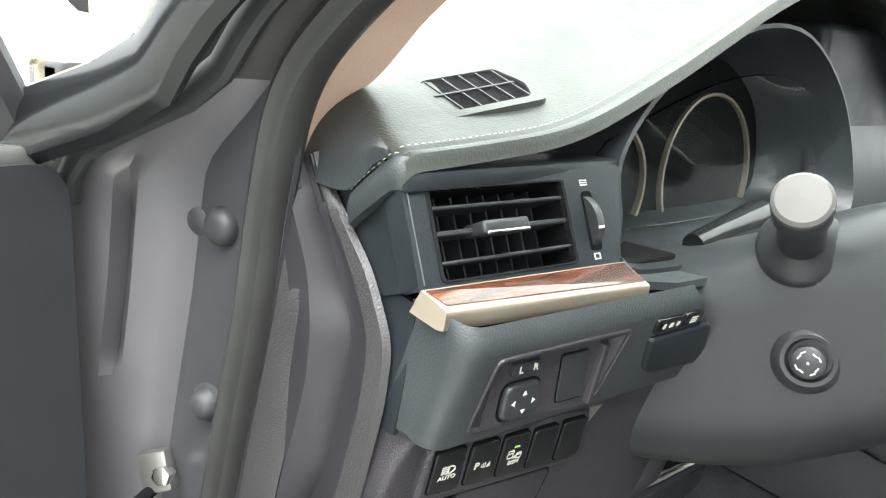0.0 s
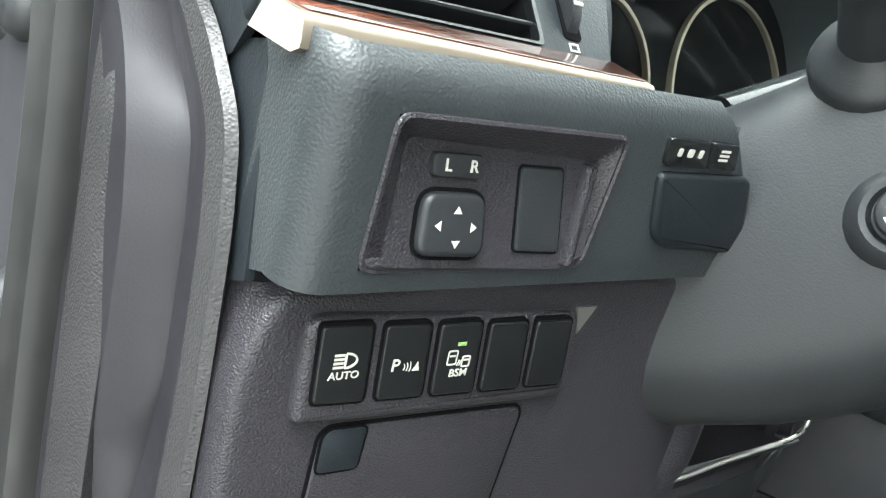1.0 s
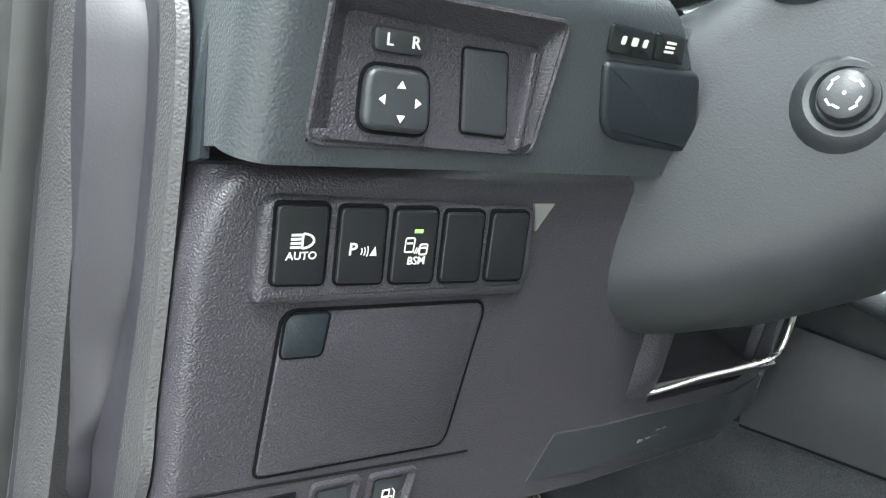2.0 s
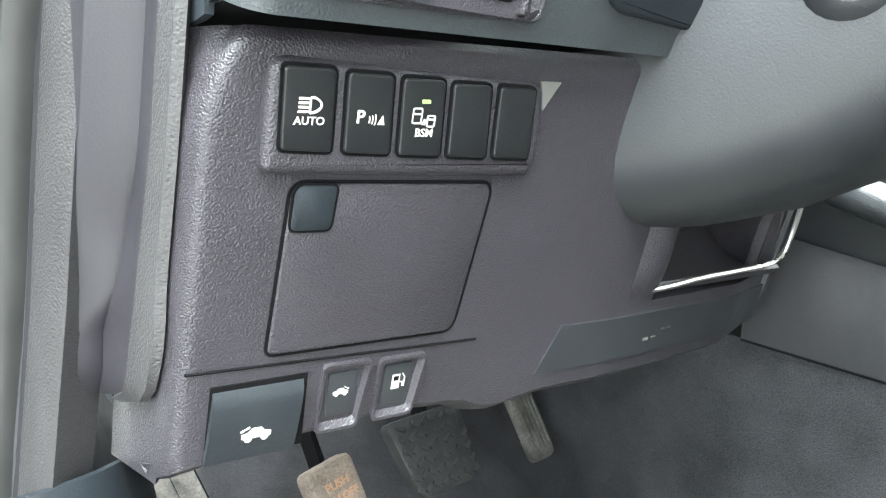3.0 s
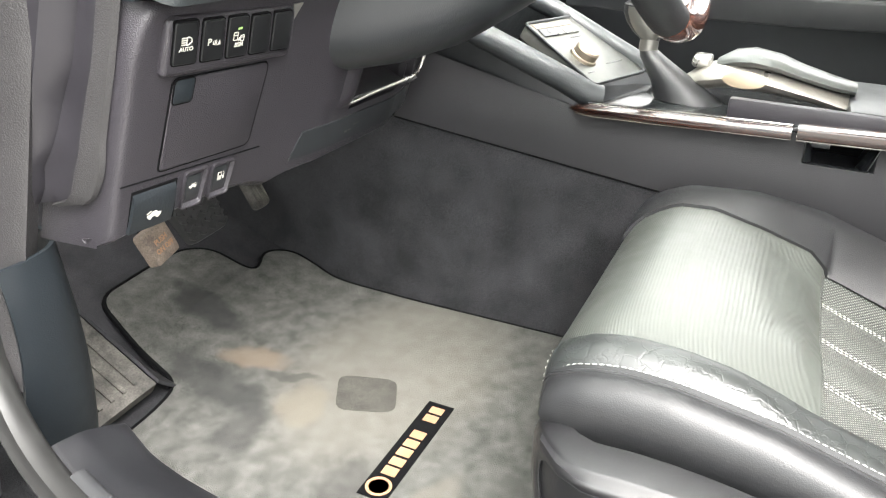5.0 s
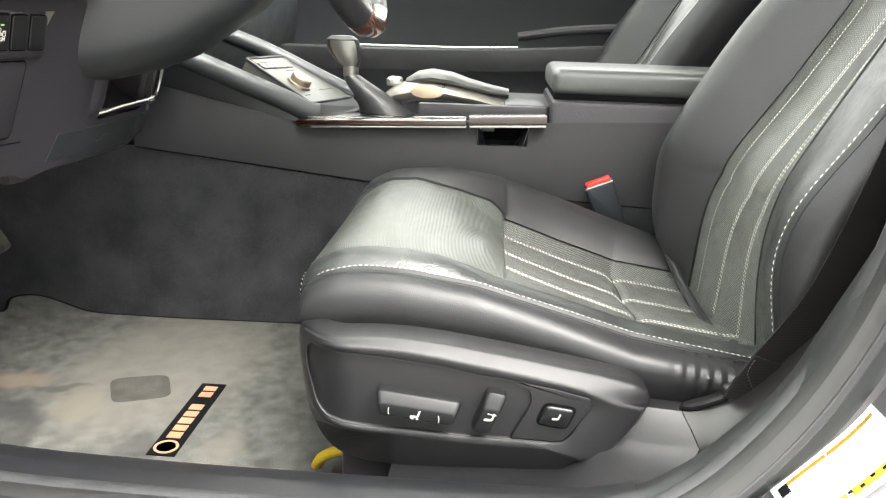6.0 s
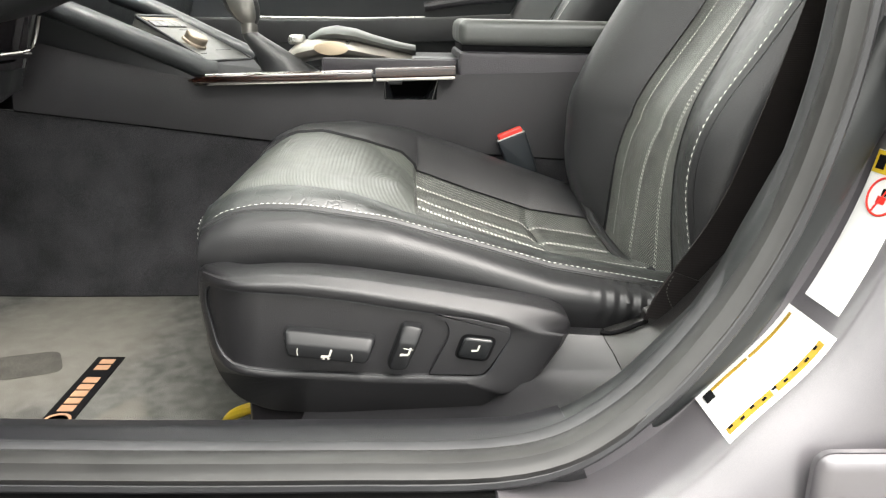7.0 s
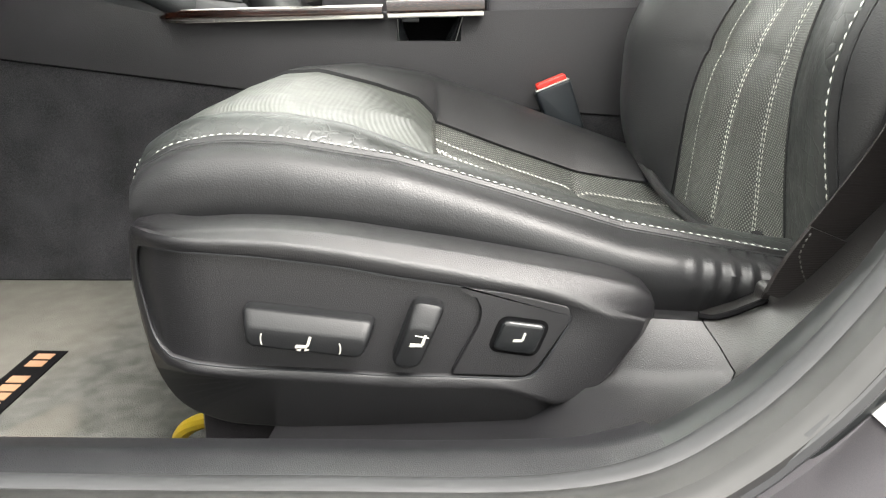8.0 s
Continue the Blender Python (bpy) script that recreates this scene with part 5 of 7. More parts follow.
part("cubby_flank", sheet(lambda u, v: V(0.578 + 0.03 * u, knee_y(0.578 + 0.03 * u, 0.63 + 0.065 * v) - 0.008 * math.sin(math.pi * u * 0.9) * ease(v / 0.3), 0.63 + 0.065 * v), span(0, 1, 8), span(0, 1, 8), 0.004), M_PLASTIC, cubby)
# lower airbag strip with its faint mark
strip = part("lower_strip", sheet(lambda u, v: V(0.521 - 0.013 * v + 0.295 * u, knee_y(0.521 - 0.013 * v + 0.295 * u, 0.618 - 0.031 * v) - 0.0015, 0.619 - 0.007 * u - 0.031 * v), span(0, 1, 20), span(0, 1, 6), 0.002), M_PLASTIC_S, dash, "smooth black lower dash strip")
for k in range(5):
    part("mark", rbox(0.607 + 0.009 * k, knee_y(0.62, 0.597) - 0.0022, 0.5955 + 0.0008 * k, 0.613 + 0.009 * k, knee_y(0.62, 0.597) + 0.001, 0.5978 + 0.0012 * k, 0), M_SATINP, strip)
for k in range(2):
    part("mark", rbox(0.626 + 0.007 * k, knee_y(0.62, 0.602) - 0.0022, 0.601, 0.631 + 0.007 * k, knee_y(0.62, 0.602) + 0.001, 0.604, 0), M_SATINP, strip)
part("dash_floor_side", thick(loft([[V(0.80, 0.40, 0.60), V(0.86, 0.46, 0.60)], [V(0.80, 0.37, 0.69), V(0.87, 0.40, 0.70)], [V(0.80, 0.36, 0.80), V(0.88, 0.36, 0.80)]]), 0.004), M_PLASTIC_S, dash)
part("middle_panel", thick(loft([[V(0.84, 0.44, 0.58), V(1.20, 0.44, 0.58)], [V(0.86, 0.40, 0.70), V(1.18, 0.40, 0.70)], [V(0.88, 0.37, 0.82), V(1.16, 0.37, 0.82)], [V(0.90, 0.40, 0.96), V(1.14, 0.40, 0.96)]]), 0.01), M_PLASTIC_S, dash)
part("glove_box", thick(loft([[V(1.18, 0.48, 0.56), V(1.76, 0.48, 0.56)], [V(1.18, 0.40, 0.70), V(1.76, 0.40, 0.70)], [V(1.16, 0.38, 0.84), V(1.77, 0.38, 0.84)], [V(1.14, 0.40, 0.95), V(1.77, 0.40, 0.95)]]), 0.01), M_SOFT, dash)

# Added dark block that keeps bright sky from showing right of the hood.
part("hood_filler", rbox(0.905, 0.40, 0.86, 1.16, 0.47, 1.075, 0.012, 3), M_HOOD, dash, "added dark filler block beside the dials")

# ---- dials ----
M_LENS = glass_material("dial lens", 1.2)
cluster = thing("instrument_cluster", (0.69, 0.42, 0.86), "dark instrument cluster with champagne-rimmed dials", "instrument cluster")
RIM = spline([V(0.474, 0.333, 0.872), V(0.472, 0.340, 0.91), V(0.480, 0.35, 0.945), V(0.53, 0.362, 0.985), V(0.60, 0.368, 1.02), V(0.70, 0.372, 1.052), V(0.80, 0.372, 1.05), V(0.88, 0.366, 1.0), V(0.91, 0.355, 0.93), V(0.90, 0.345, 0.872), V(0.80, 0.338, 0.862), V(0.68, 0.335, 0.862), V(0.56, 0.333, 0.862)], 4, closed=True)
BACKR = [V(0.70 + (p.x - 0.70) * 0.86, 0.452, 0.925 + (p.z - 0.925) * 0.80) for p in RIM]
MIDR = [p.lerp(q, 0.55) + V(0, 0.012, 0) for p, q in zip(RIM, BACKR)]
part("hood_lining", thick(loft([RIM, MIDR, BACKR], closed=True), 0.004), M_HOOD, cluster, "soft dark hood lining")
bmc = bmesh.new()
bmc.faces.new([bmc.verts.new(p) for p in BACKR])
part("dial_plate", bmc, M_BLACK, cluster)
DB = basis((0, 0.446, 0), (1, 0, 0), (0, 0.02, 1))
for cx, cz, r in ((0.595, 0.905, 0.058), (0.772, 0.905, 0.084)):
    dm = DB @ Matrix.Translation((cx, cz, 0))
    dial = part("dial", disc(r, dm, 0.0, 0.002, n=48), M_GLOSS, cluster, "black dial face")
    part("dial_rim", sweep([dm @ V((r + 0.002) * math.cos(a), (r + 0.002) * math.sin(a), 0.016) for a in span(0, 2 * math.pi * 47 / 48, 47)], roundpoly([(-0.0016, -0.016), (0.0016, -0.016), (0.0018, 0.002), (-0.0018, 0.002)], 0.0008, 2), up=(0, -1, 0), closed=True), M_CHAMP, dial, "champagne dial rim")
    for k in range(29):
        a = radians(225 - 270 * k / 28)
        l = 0.008 if k % 2 == 0 else 0.005
        part("tick", rbox(r - 0.006 - l, -0.0005, 0.002, r - 0.006, 0.0005, 0.0026, 0, m=dm @ pose(0, 0, 0, 0, 0, math.degrees(a))), M_WHITE, dial)
    if r > 0.06:
        for k in range(8):
            a = radians(225 - 270 * k / 7)
            words("lettering", str(20 * k), 0.010, dm @ Matrix.Translation(((r - 0.024) * math.cos(a), (r - 0.024) * math.sin(a), 0.0022)), M_WHITE, dial)
    part("needle", rbox(0.0, -0.0010, 0.006, r * 0.82, 0.0010, 0.0075, 0.0004, 1, m=dm @ pose(0, 0, 0, 0, 0, 222)), M_WHITE, dial, "white dial needle")
    part("needle_hub", disc(0.009, dm, 0.002, 0.008, 0.002, 20), M_BLACK, dial)
part("warning_light", rbox(0.80, 0.4395, 0.857, 0.806, 0.4405, 0.867, 0.0004, 1), M_RED, cluster, "small red warning lamp")

lens = part("cluster_lens", sheet(lambda u, v: V(0.482 + 0.42 * u, 0.420 - 0.052 * v - 0.012 * math.sin(math.pi * u), 0.872 + 0.14 * v * (0.6 + 0.4 * math.sin(math.pi * u))), span(0, 1, 20), span(0, 1, 8), 0.002), M_LENS, cluster, "clear glossy lens over the dials")
lens.visible_shadow = False

# ---- steering column and wheel ----
column = thing("steering_column", (0.635, 0.3, 0.67), "smooth black steering column cover with stalk and adjuster", "steering column")


def section(y, cx, w, zb, zt, n=36, e=3.4):
    out = []
    for i in range(n):
        a = 2 * math.pi * i / n
        c, s = math.cos(a), math.sin(a)
        out.append(V(cx + w * math.copysign(abs(c) ** (2 / e), c), y, (zb + zt) / 2 + (zt - zb) / 2 * math.copysign(abs(s) ** (2 / e), s)))
    return out


CS = [(0.47, 0.632, 0.125, 0.674, 0.855), (0.40, 0.632, 0.122, 0.672, 0.862), (0.35, 0.633, 0.112, 0.677, 0.872), (0.30, 0.634, 0.096, 0.689, 0.890), (0.25, 0.636, 0.083, 0.709, 0.915), (0.20, 0.638, 0.074, 0.741, 0.935), (0.16, 0.64, 0.066, 0.769, 0.945), (0.13, 0.64, 0.055, 0.80, 0.948)]
part("column_cover", loft([section(*c) for c in CS], closed=True, caps=True), M_PLASTIC_S, column, "smooth black plastic column cover")
SA = (V(0.501, 0.228, 0.936) - V(0.568, 0.252, 0.893)).normalized()
SKM = basis((0.568, 0.252, 0.893), SA.orthogonal(), SA.cross(SA.orthogonal()))
stalk = part("stalk", lathe([(0.030, -0.012), (0.031, 0.0), (0.028, 0.006), (0.021, 0.010), (0.0165, 0.016), (0.0155, 0.05), (0.0165, 0.058), (0.019, 0.062), (0.0195, 0.075), (0.018, 0.081), (0.0, 0.0822)], SKM), M_PLASTIC_S, column, "thick black control stalk")
part("stalk_cap", lathe([(0.0193, 0.0), (0.0190, 0.004), (0.0165, 0.0062), (0.0, 0.0068)], SKM @ Matrix.Translation((0, 0, 0.0790))), M_CAP, stalk, "pale satin end cap")
AJ = basis((0.556, 0.2285, 0.816), (0.35, -0.93, 0.0), (0.12, 0.05, 1.0)) @ Matrix.Scale(0.86, 4)
part("adjuster_dish", lathe([(0.032, -0.010), (0.027, -0.001), (0.022, 0.0022), (0.0185, 0.0015), (0.0155, -0.003), (0.0, -0.004)], AJ), M_PLASTIC_S, column)
adj = part("adjuster_knob", lathe([(0.0135, -0.004), (0.0145, 0.008), (0.0135, 0.0125), (0.011, 0.014), (0.0, 0.0145)], AJ), M_PLASTIC_S, column, "black column adjuster knob")
part("symbol", disc(0.0011, AJ, 0.0145, 0.0149, n=12), M_WHITE, adj)
for k in range(4):
    for s in (-1, 1):
        part("symbol", rbox(0.0, -0.0006, 0.0, 0.0045, 0.0006, 0.0005, 0, m=AJ @ pose(0, 0, 0, 0, 0, 90 * k + 45) @ Matrix.Translation((0.0086, 0, 0.0138)) @ pose(0, 0, 0, 0, 0, 90 + 0) @ Matrix.Translation((-0.0045 if s < 0 else 0, 0, 0)) @ pose(0, 0, 0, 0, 0, 14 * s)), M_WHITE, adj)
part("column_shroud", tube([V(0.585, 0.345, 0.869), V(0.66, 0.33, 0.885), V(0.74, 0.345, 0.869)], 0.022, 12, scale=[0.6, 1.0, 0.6]), M_GLOSS, column)

wheel = thing("steering_wheel", (0.64, 0.10, 0.75), "wood and leather steering wheel", "steering wheel")
WM = basis((0.64, 0.084, 0.927), (1, 0, 0), (0, 0.40, 1.0))
WR = 0.185


def arc(a0, a1, r=WR, n=24, d=0.0):
    return [WM @ V(r * math.cos(a), r * math.sin(a), d) for a in span(radians(a0), radians(a1), n)]


part("rim", sweep(arc(-68, 248, n=60), ring(0.0155, 14, 1.0, 1.15), up=(0, -1, 0.3)), M_LEATHER, wheel, "black leather rim")
part("rim_wood", sweep(arc(248, 292, n=16), ring(0.0158, 14, 1.0, 1.15), up=(0, -1, 0.3)), M_WOOD, wheel, "dark wood rim section")
part("lower_spoke", thick(loft([[WM @ V(-0.035, -0.168, 0.004), WM @ V(0.035, -0.168, 0.004)], [WM @ V(-0.028, -0.13, 0.012), WM @ V(0.028, -0.13, 0.012)], [WM @ V(-0.04, -0.08, 0.02), WM @ V(0.04, -0.08, 0.02)]]), 0.008), M_SATIN, wheel, "satin silver lower spoke")
part("hub", lathe([(0.085, -0.03), (0.088, 0.01), (0.075, 0.028), (0.04, 0.036), (0.0, 0.038)], WM), M_LEATHER, wheel, "black airbag hub")
for s in (-1, 1):
    part("spoke", thick(loft([[WM @ V(s * 0.075, -0.03, 0.015), WM @ V(s * 0.075, 0.03, 0.015)], [WM @ V(s * 0.172, -0.022, 0.0), WM @ V(s * 0.172, 0.022, 0.0)]]), 0.012), M_SATIN, wheel, "satin silver spoke")


# ---- floor, mat, pedals ----
def floor_z(y):
    return 0.222 + 0.55 * max(0.0, y - 0.56) ** 1.45


single("floor", sheet(lambda u, v: V(0.24 + 1.58 * u, -1.6 + 2.6 * v, floor_z(-1.6 + 2.6 * v)), span(0, 1, 30), span(0, 1, 90), 0.01), M_CARPET, "black loop-pile cabin carpet", "carpet", kind="structure")


def mat_material():
    """Grey pile, worn pale and dusty in patches, with darker trodden ones."""
    ma = material("worn grey mat pile", (0.080, 0.081, 0.075), 0.95, grain=1.0, grain_scale=1000, fine=0.6, var=0.28, var_scale=40, spec=0.12, tint=(0.094, 0.094, 0.087))
    nt = ma.node_tree
    n, ln = nt.nodes, nt.links
    bs = n["Principled BSDF"]
    base = bs.inputs["Base Color"].links[0].from_socket
    pos = n.new("ShaderNodeNewGeometry").outputs["Position"]

    def blot(cx, cy, rx, ry, turn, color, amount, last):
        mp = n.new("ShaderNodeMapping")
        mp.vector_type = "TEXTURE"
        mp.inputs["Location"].default_value = (cx, cy, 0.24)
        mp.inputs["Rotation"].default_value = (0, 0, radians(turn))
        mp.inputs["Scale"].default_value = (rx, ry, 0.5)
        nz = n.new("ShaderNodeTexNoise")
        nz.inputs["Scale"].default_value, nz.inputs["Detail"].default_value = 22.0, 3.0
        ln.new(pos, nz.inputs["Vector"])
        mixv = n.new("ShaderNodeVectorMath")
        mixv.operation = "MULTIPLY_ADD"
        mixv.inputs[1].default_value = (0.05, 0.05, 0.0)
        ln.new(nz.outputs["Color"], mixv.inputs[0])
        ln.new(pos, mixv.inputs[2])
        ln.new(mixv.outputs["Vector"], mp.inputs["Vector"])
        le = n.new("ShaderNodeVectorMath")
        le.operation = "LENGTH"
        ln.new(mp.outputs["Vector"], le.inputs[0])
        r = n.new("ShaderNodeMapRange")
        r.interpolation_type = "SMOOTHSTEP"
        r.inputs["From Min"].default_value, r.inputs["From Max"].default_value = 1.15, 0.55
        r.inputs["To Min"].default_value, r.inputs["To Max"].default_value = 0.0, amount
        ln.new(le.outputs["Value"], r.inputs["Value"])
        mx = n.new("ShaderNodeMix")
        mx.data_type = "RGBA"
        mx.inputs["B"].default_value = (*color, 1)
        ln.new(r.outputs["Result"], mx.inputs["Factor"])
        ln.new(last, mx.inputs["A"])
        return mx.outputs["Result"]
    s = blot(0.70, 0.36, 0.26, 0.16, 0, (0.140, 0.133, 0.115), 0.6, base)
    s = blot(0.555, 0.425, 0.05, 0.035, 10, (0.15, 0.135, 0.108), 0.6, s)
    s = blot(0.62, 0.545, 0.028, 0.055, 12, (0.17, 0.135, 0.10), 0.7, s)
    s = blot(0.675, 0.68, 0.035, 0.08, -12, (0.034, 0.035, 0.035), 0.75, s)
    s = blot(0.545, 0.56, 0.040, 0.12, -15, (0.036, 0.037, 0.036), 0.7, s)
    s = blot(0.48, 0.47, 0.05, 0.035, 10, (0.036, 0.036, 0.035), 0.6, s)
    s = blot(0.608, 0.475, 0.012, 0.05, 20, (0.045, 0.044, 0.042), 0.6, s)
    s = blot(0.45, 0.30, 0.06, 0.03, 0, (0.045, 0.044, 0.042), 0.6, s)
    s = blot(0.47, 0.20, 0.07, 0.03, -10, (0.13, 0.122, 0.105), 0.6, s)
    ln.new(s, bs.inputs["Base Color"])
    return ma


M_MAT = mat_material()
MATP = roundpoly([Vector(p) for p in ((0.30, -0.04), (0.868, -0.04), (0.862, 0.20), (0.856, 0.40), (0.858, 0.54), (0.880, 0.61), (0.884, 0.66), (0.845, 0.69), (0.782, 0.66), (0.775, 0.745), (0.735, 0.772), (0.66, 0.772), (0.548, 0.765), (0.515, 0.66), (0.495, 0.575), (0.43, 0.562), (0.30, 0.56))], 0.03, 5)
mat_bm = slab([tuple(p) for p in MATP], Matrix.Identity(4), 0.0, 0.008, 0.003)
bmesh.ops.triangulate(mat_bm, faces=[f for f in mat_bm.faces if len(f.verts) > 4])
for k in range(9):
    y = 0.40 + 0.045 * k
    bmesh.ops.bisect_plane(mat_bm, geom=mat_bm.verts[:] + mat_bm.edges[:] + mat_bm.faces[:], plane_co=(0, y, 0), plane_no=(0, 1, 0))
for v in mat_bm.verts:
    v.co.z += floor_z(v.co.y) + 0.012
mat_ob = thing("floor_mat", (0.6, 0.3, 0.234), "worn grey carpet floor mat with dusty heel marks", "floor mat")
part("carpet_top", mat_bm, M_MAT, mat_ob, "worn grey pile with dusty heel marks", sharp=60)
part("binding", tube([V(p.x, p.y, floor_z(p.y) + 0.016) for p in MATP], 0.0045, 6, closed=True), M_BLACK, mat_ob, "black bound edge")
MB = basis((0.425, 0.222, 0.2425), (0.186, 0.0, 0), (0, 1, 0))
badge = part("badge", slab(rect(0.0, 0.0, 0.192, 0.036), MB, 0, 0.0012), M_BLACK, mat_ob, "dark woven badge strip with gold marks")
M_GOLD = material("dull gold thread", (0.33, 0.19, 0.11), 0.6, var=0.1, var_scale=60)
for k, w in enumerate((18, 17, 18, 17, 18, 0, 17, 16)):
    if w:
        part("mark", slab(rect(0.040 + 0.0185 * k, 0.009, 0.040 + 0.0185 * k + w * 0.8 / 1000, 0.027), MB, 0.0012, 0.002), M_GOLD, badge)
part("mark", lathe([(0.0155, 0.0012), (0.0155, 0.002), (0.012, 0.002), (0.012, 0.0012)], MB @ Matrix.Translation((0.019, 0.018, 0)), 24), M_GOLD, badge)
M_HEEL = material("flattened dark mat pile", (0.060, 0.058, 0.051), 0.9, grain=0.8, grain_scale=900, fine=0.4, var=0.25, var_scale=30, spec=0.15)
part("heel_pad", slab([tuple(p) for p in roundpoly([Vector(p) for p in ((0.544, 0.360), (0.574, 0.287), (0.640, 0.318), (0.614, 0.396))], 0.018)], Matrix.Translation((0, 0, 0.2424)), 0, 0.0006), M_HEEL, mat_ob, "flattened darker heel patch")
for x, y in ((0.80, 0.10),):
    clip = part("clip", lathe([(0.021, 0), (0.020, 0.006), (0.015, 0.008), (0.012, 0.004), (0, 0.004)], Matrix.Translation((x, y, 0.2425)), 20), M_PLASTIC_S, mat_ob, "black mat clip")
    part("clip_knob", rbox(x - 0.010, y - 0.0035, 0.245, x + 0.010, y + 0.0035, 0.253, 0.002), M_SATIN, clip)

# foot rest
M_REST = material("scuffed grey rubber", (0.055, 0.053, 0.050), 0.8, var=0.5, var_scale=34, tint=(0.105, 0.098, 0.088), fine=0.3, grain_scale=400)
rest = thing("foot_rest", (0.45, 0.66, 0.235), "scuffed ribbed foot rest beside the kick panel", "foot rest")


def rest_at(u, v):
    return V(0.345 + 0.112 * u - 0.01 * v + 0.005 * v * u, 0.575 + 0.26 * v, 0.262 + 0.155 * v + 0.004 * u)


part("rest_body", sheet(lambda u, v: rest_at(u, v), span(0, 1, 6), span(0, 1, 10), 0.02), M_REST, rest)
for k in range(5):
    part("rib", sheet(lambda u, v: rest_at(0.10 + 0.17 * k + 0.05 * u, 0.05 + 0.9 * v) + V(0, -0.002, 0.003), (0, 1), span(0, 1, 6), 0.003), M_REST, rest)
part("rest_side", thick(loft([[rest_at(1, v) + V(0.002, 0, 0) for v in span(0, 1, 8)], [rest_at(1, v) + V(0.035, 0, -0.03 - 0.14 * v) for v in span(0, 1, 8)]]), 0.004), M_CARPET, rest)

# pedals
pb = thing("parking_brake_pedal", (0.43, 0.53, 0.46), "worn brown parking brake pedal with gold print", "pedal")
M_PBROWN = material("worn brown rubber", (0.17, 0.135, 0.11), 0.75, var=0.35, var_scale=60, fine=0.3, grain_scale=500)
PB = basis((0.449, 0.522, 0.475), (1, 0.10, 0.18), (-0.05, 0.42, 1.0))
part("pedal_pad", slab([tuple(p) for p in roundpoly([Vector(p) for p in ((-0.020, -0.012), (0.021, -0.011), (0.022, 0.030), (-0.020, 0.030))], 0.006)], PB, -0.016, 0.0, 0.004), M_PBROWN, pb)
words("lettering", "PUSH", 0.0088, PB @ Matrix.Translation((0.001, 0.013, 0.0002)), M_GOLD, pb, bold=0.0002)
words("lettering", "ON OFF", 0.0082, PB @ Matrix.Translation((0.001, 0.003, 0.0002)), M_GOLD, pb, bold=0.0002)
part("pedal_arm", tube(spline([PB @ V(0, 0.02, -0.016), V(0.455, 0.60, 0.53), V(0.46, 0.66, 0.60), V(0.46, 0.72, 0.66)], 4), 0.007, 8), M_BLACK, pb)
M_TREAD = material("worn tread rubber", (0.036, 0.036, 0.036), 0.5, var=0.3, var_scale=60)
brake = thing("brake_pedal", (0.63, 0.64, 0.36), "black rubber brake pedal with a zigzag tread", "pedal")
BP = basis((0.640, 0.640, 0.432), (1, 0.02, 0.04), (0.0, 0.55, 1.0))
part("pedal_pad", slab([tuple(p) for p in roundpoly([Vector(p) for p in ((-0.040, -0.040), (0.036, -0.040), (0.044, 0.040), (-0.054, 0.040))], 0.010)], BP, -0.014, 0.0, 0.004), M_TREAD, brake)
for r in range(6):
    for c in range(8):
        u, v = -0.040 + 0.0105 * c, -0.031 + 0.0125 * r
        part("tread_block", rbox(-0.0046, -0.0022, 0.0, 0.0046, 0.0022, 0.0028, 0, m=BP @ Matrix.Translation((u, v, 0.0)) @ pose(0, 0, 0, 0, 0, 32 if c % 2 else -32)), M_TREAD, brake)
part("pedal_arm", tube(spline([BP @ V(0, 0.02, -0.014), V(0.64, 0.72, 0.54), V(0.64, 0.78, 0.66)], 4), 0.009, 8), M_BLACK, brake)
acc = thing("accelerator_pedal", (0.83, 0.70, 0.33), "worn metal-faced accelerator pedal", "pedal")
AP = basis((0.838, 0.705, 0.405), (1, 0.05, 0.05), (-0.10, 0.55, 1.0))
part("pedal_pad", slab([tuple(p) for p in roundpoly([Vector(p) for p in ((-0.020, -0.055), (0.020, -0.055), (0.022, 0.09), (-0.022, 0.09))], 0.012)], AP, -0.012, 0.0, 0.004), M_REST, acc)
for k in range(5):
    part("tread_rib", rbox(-0.015 + 0.0068 * k, -0.045, 0.0, -0.012 + 0.0068 * k, 0.085, 0.0022, 0.0006, 1, m=AP), M_REST, acc)
part("pedal_arm", tube(spline([AP @ V(0, 0.06, -0.012), V(0.80, 0.80, 0.52), V(0.80, 0.84, 0.64)], 4), 0.008, 8), M_BLACK, acc)


# ---- centre console ----
console = thing("centre_console", (1.02, 0.0, 0.23), "black leather-grained centre console with wood trim", "console")


def con_top(y):
    return 0.5905 + 0.040 * (0.17 - y) if y < 0.17 else 0.5905 + 0.22 * (y - 0.17)


def carpet_line(y):
    return 0.50 + 0.105 * max(0.0, y - 0.05) if y > 0.05 else 0.50 - 0.05 * (0.05 - y)


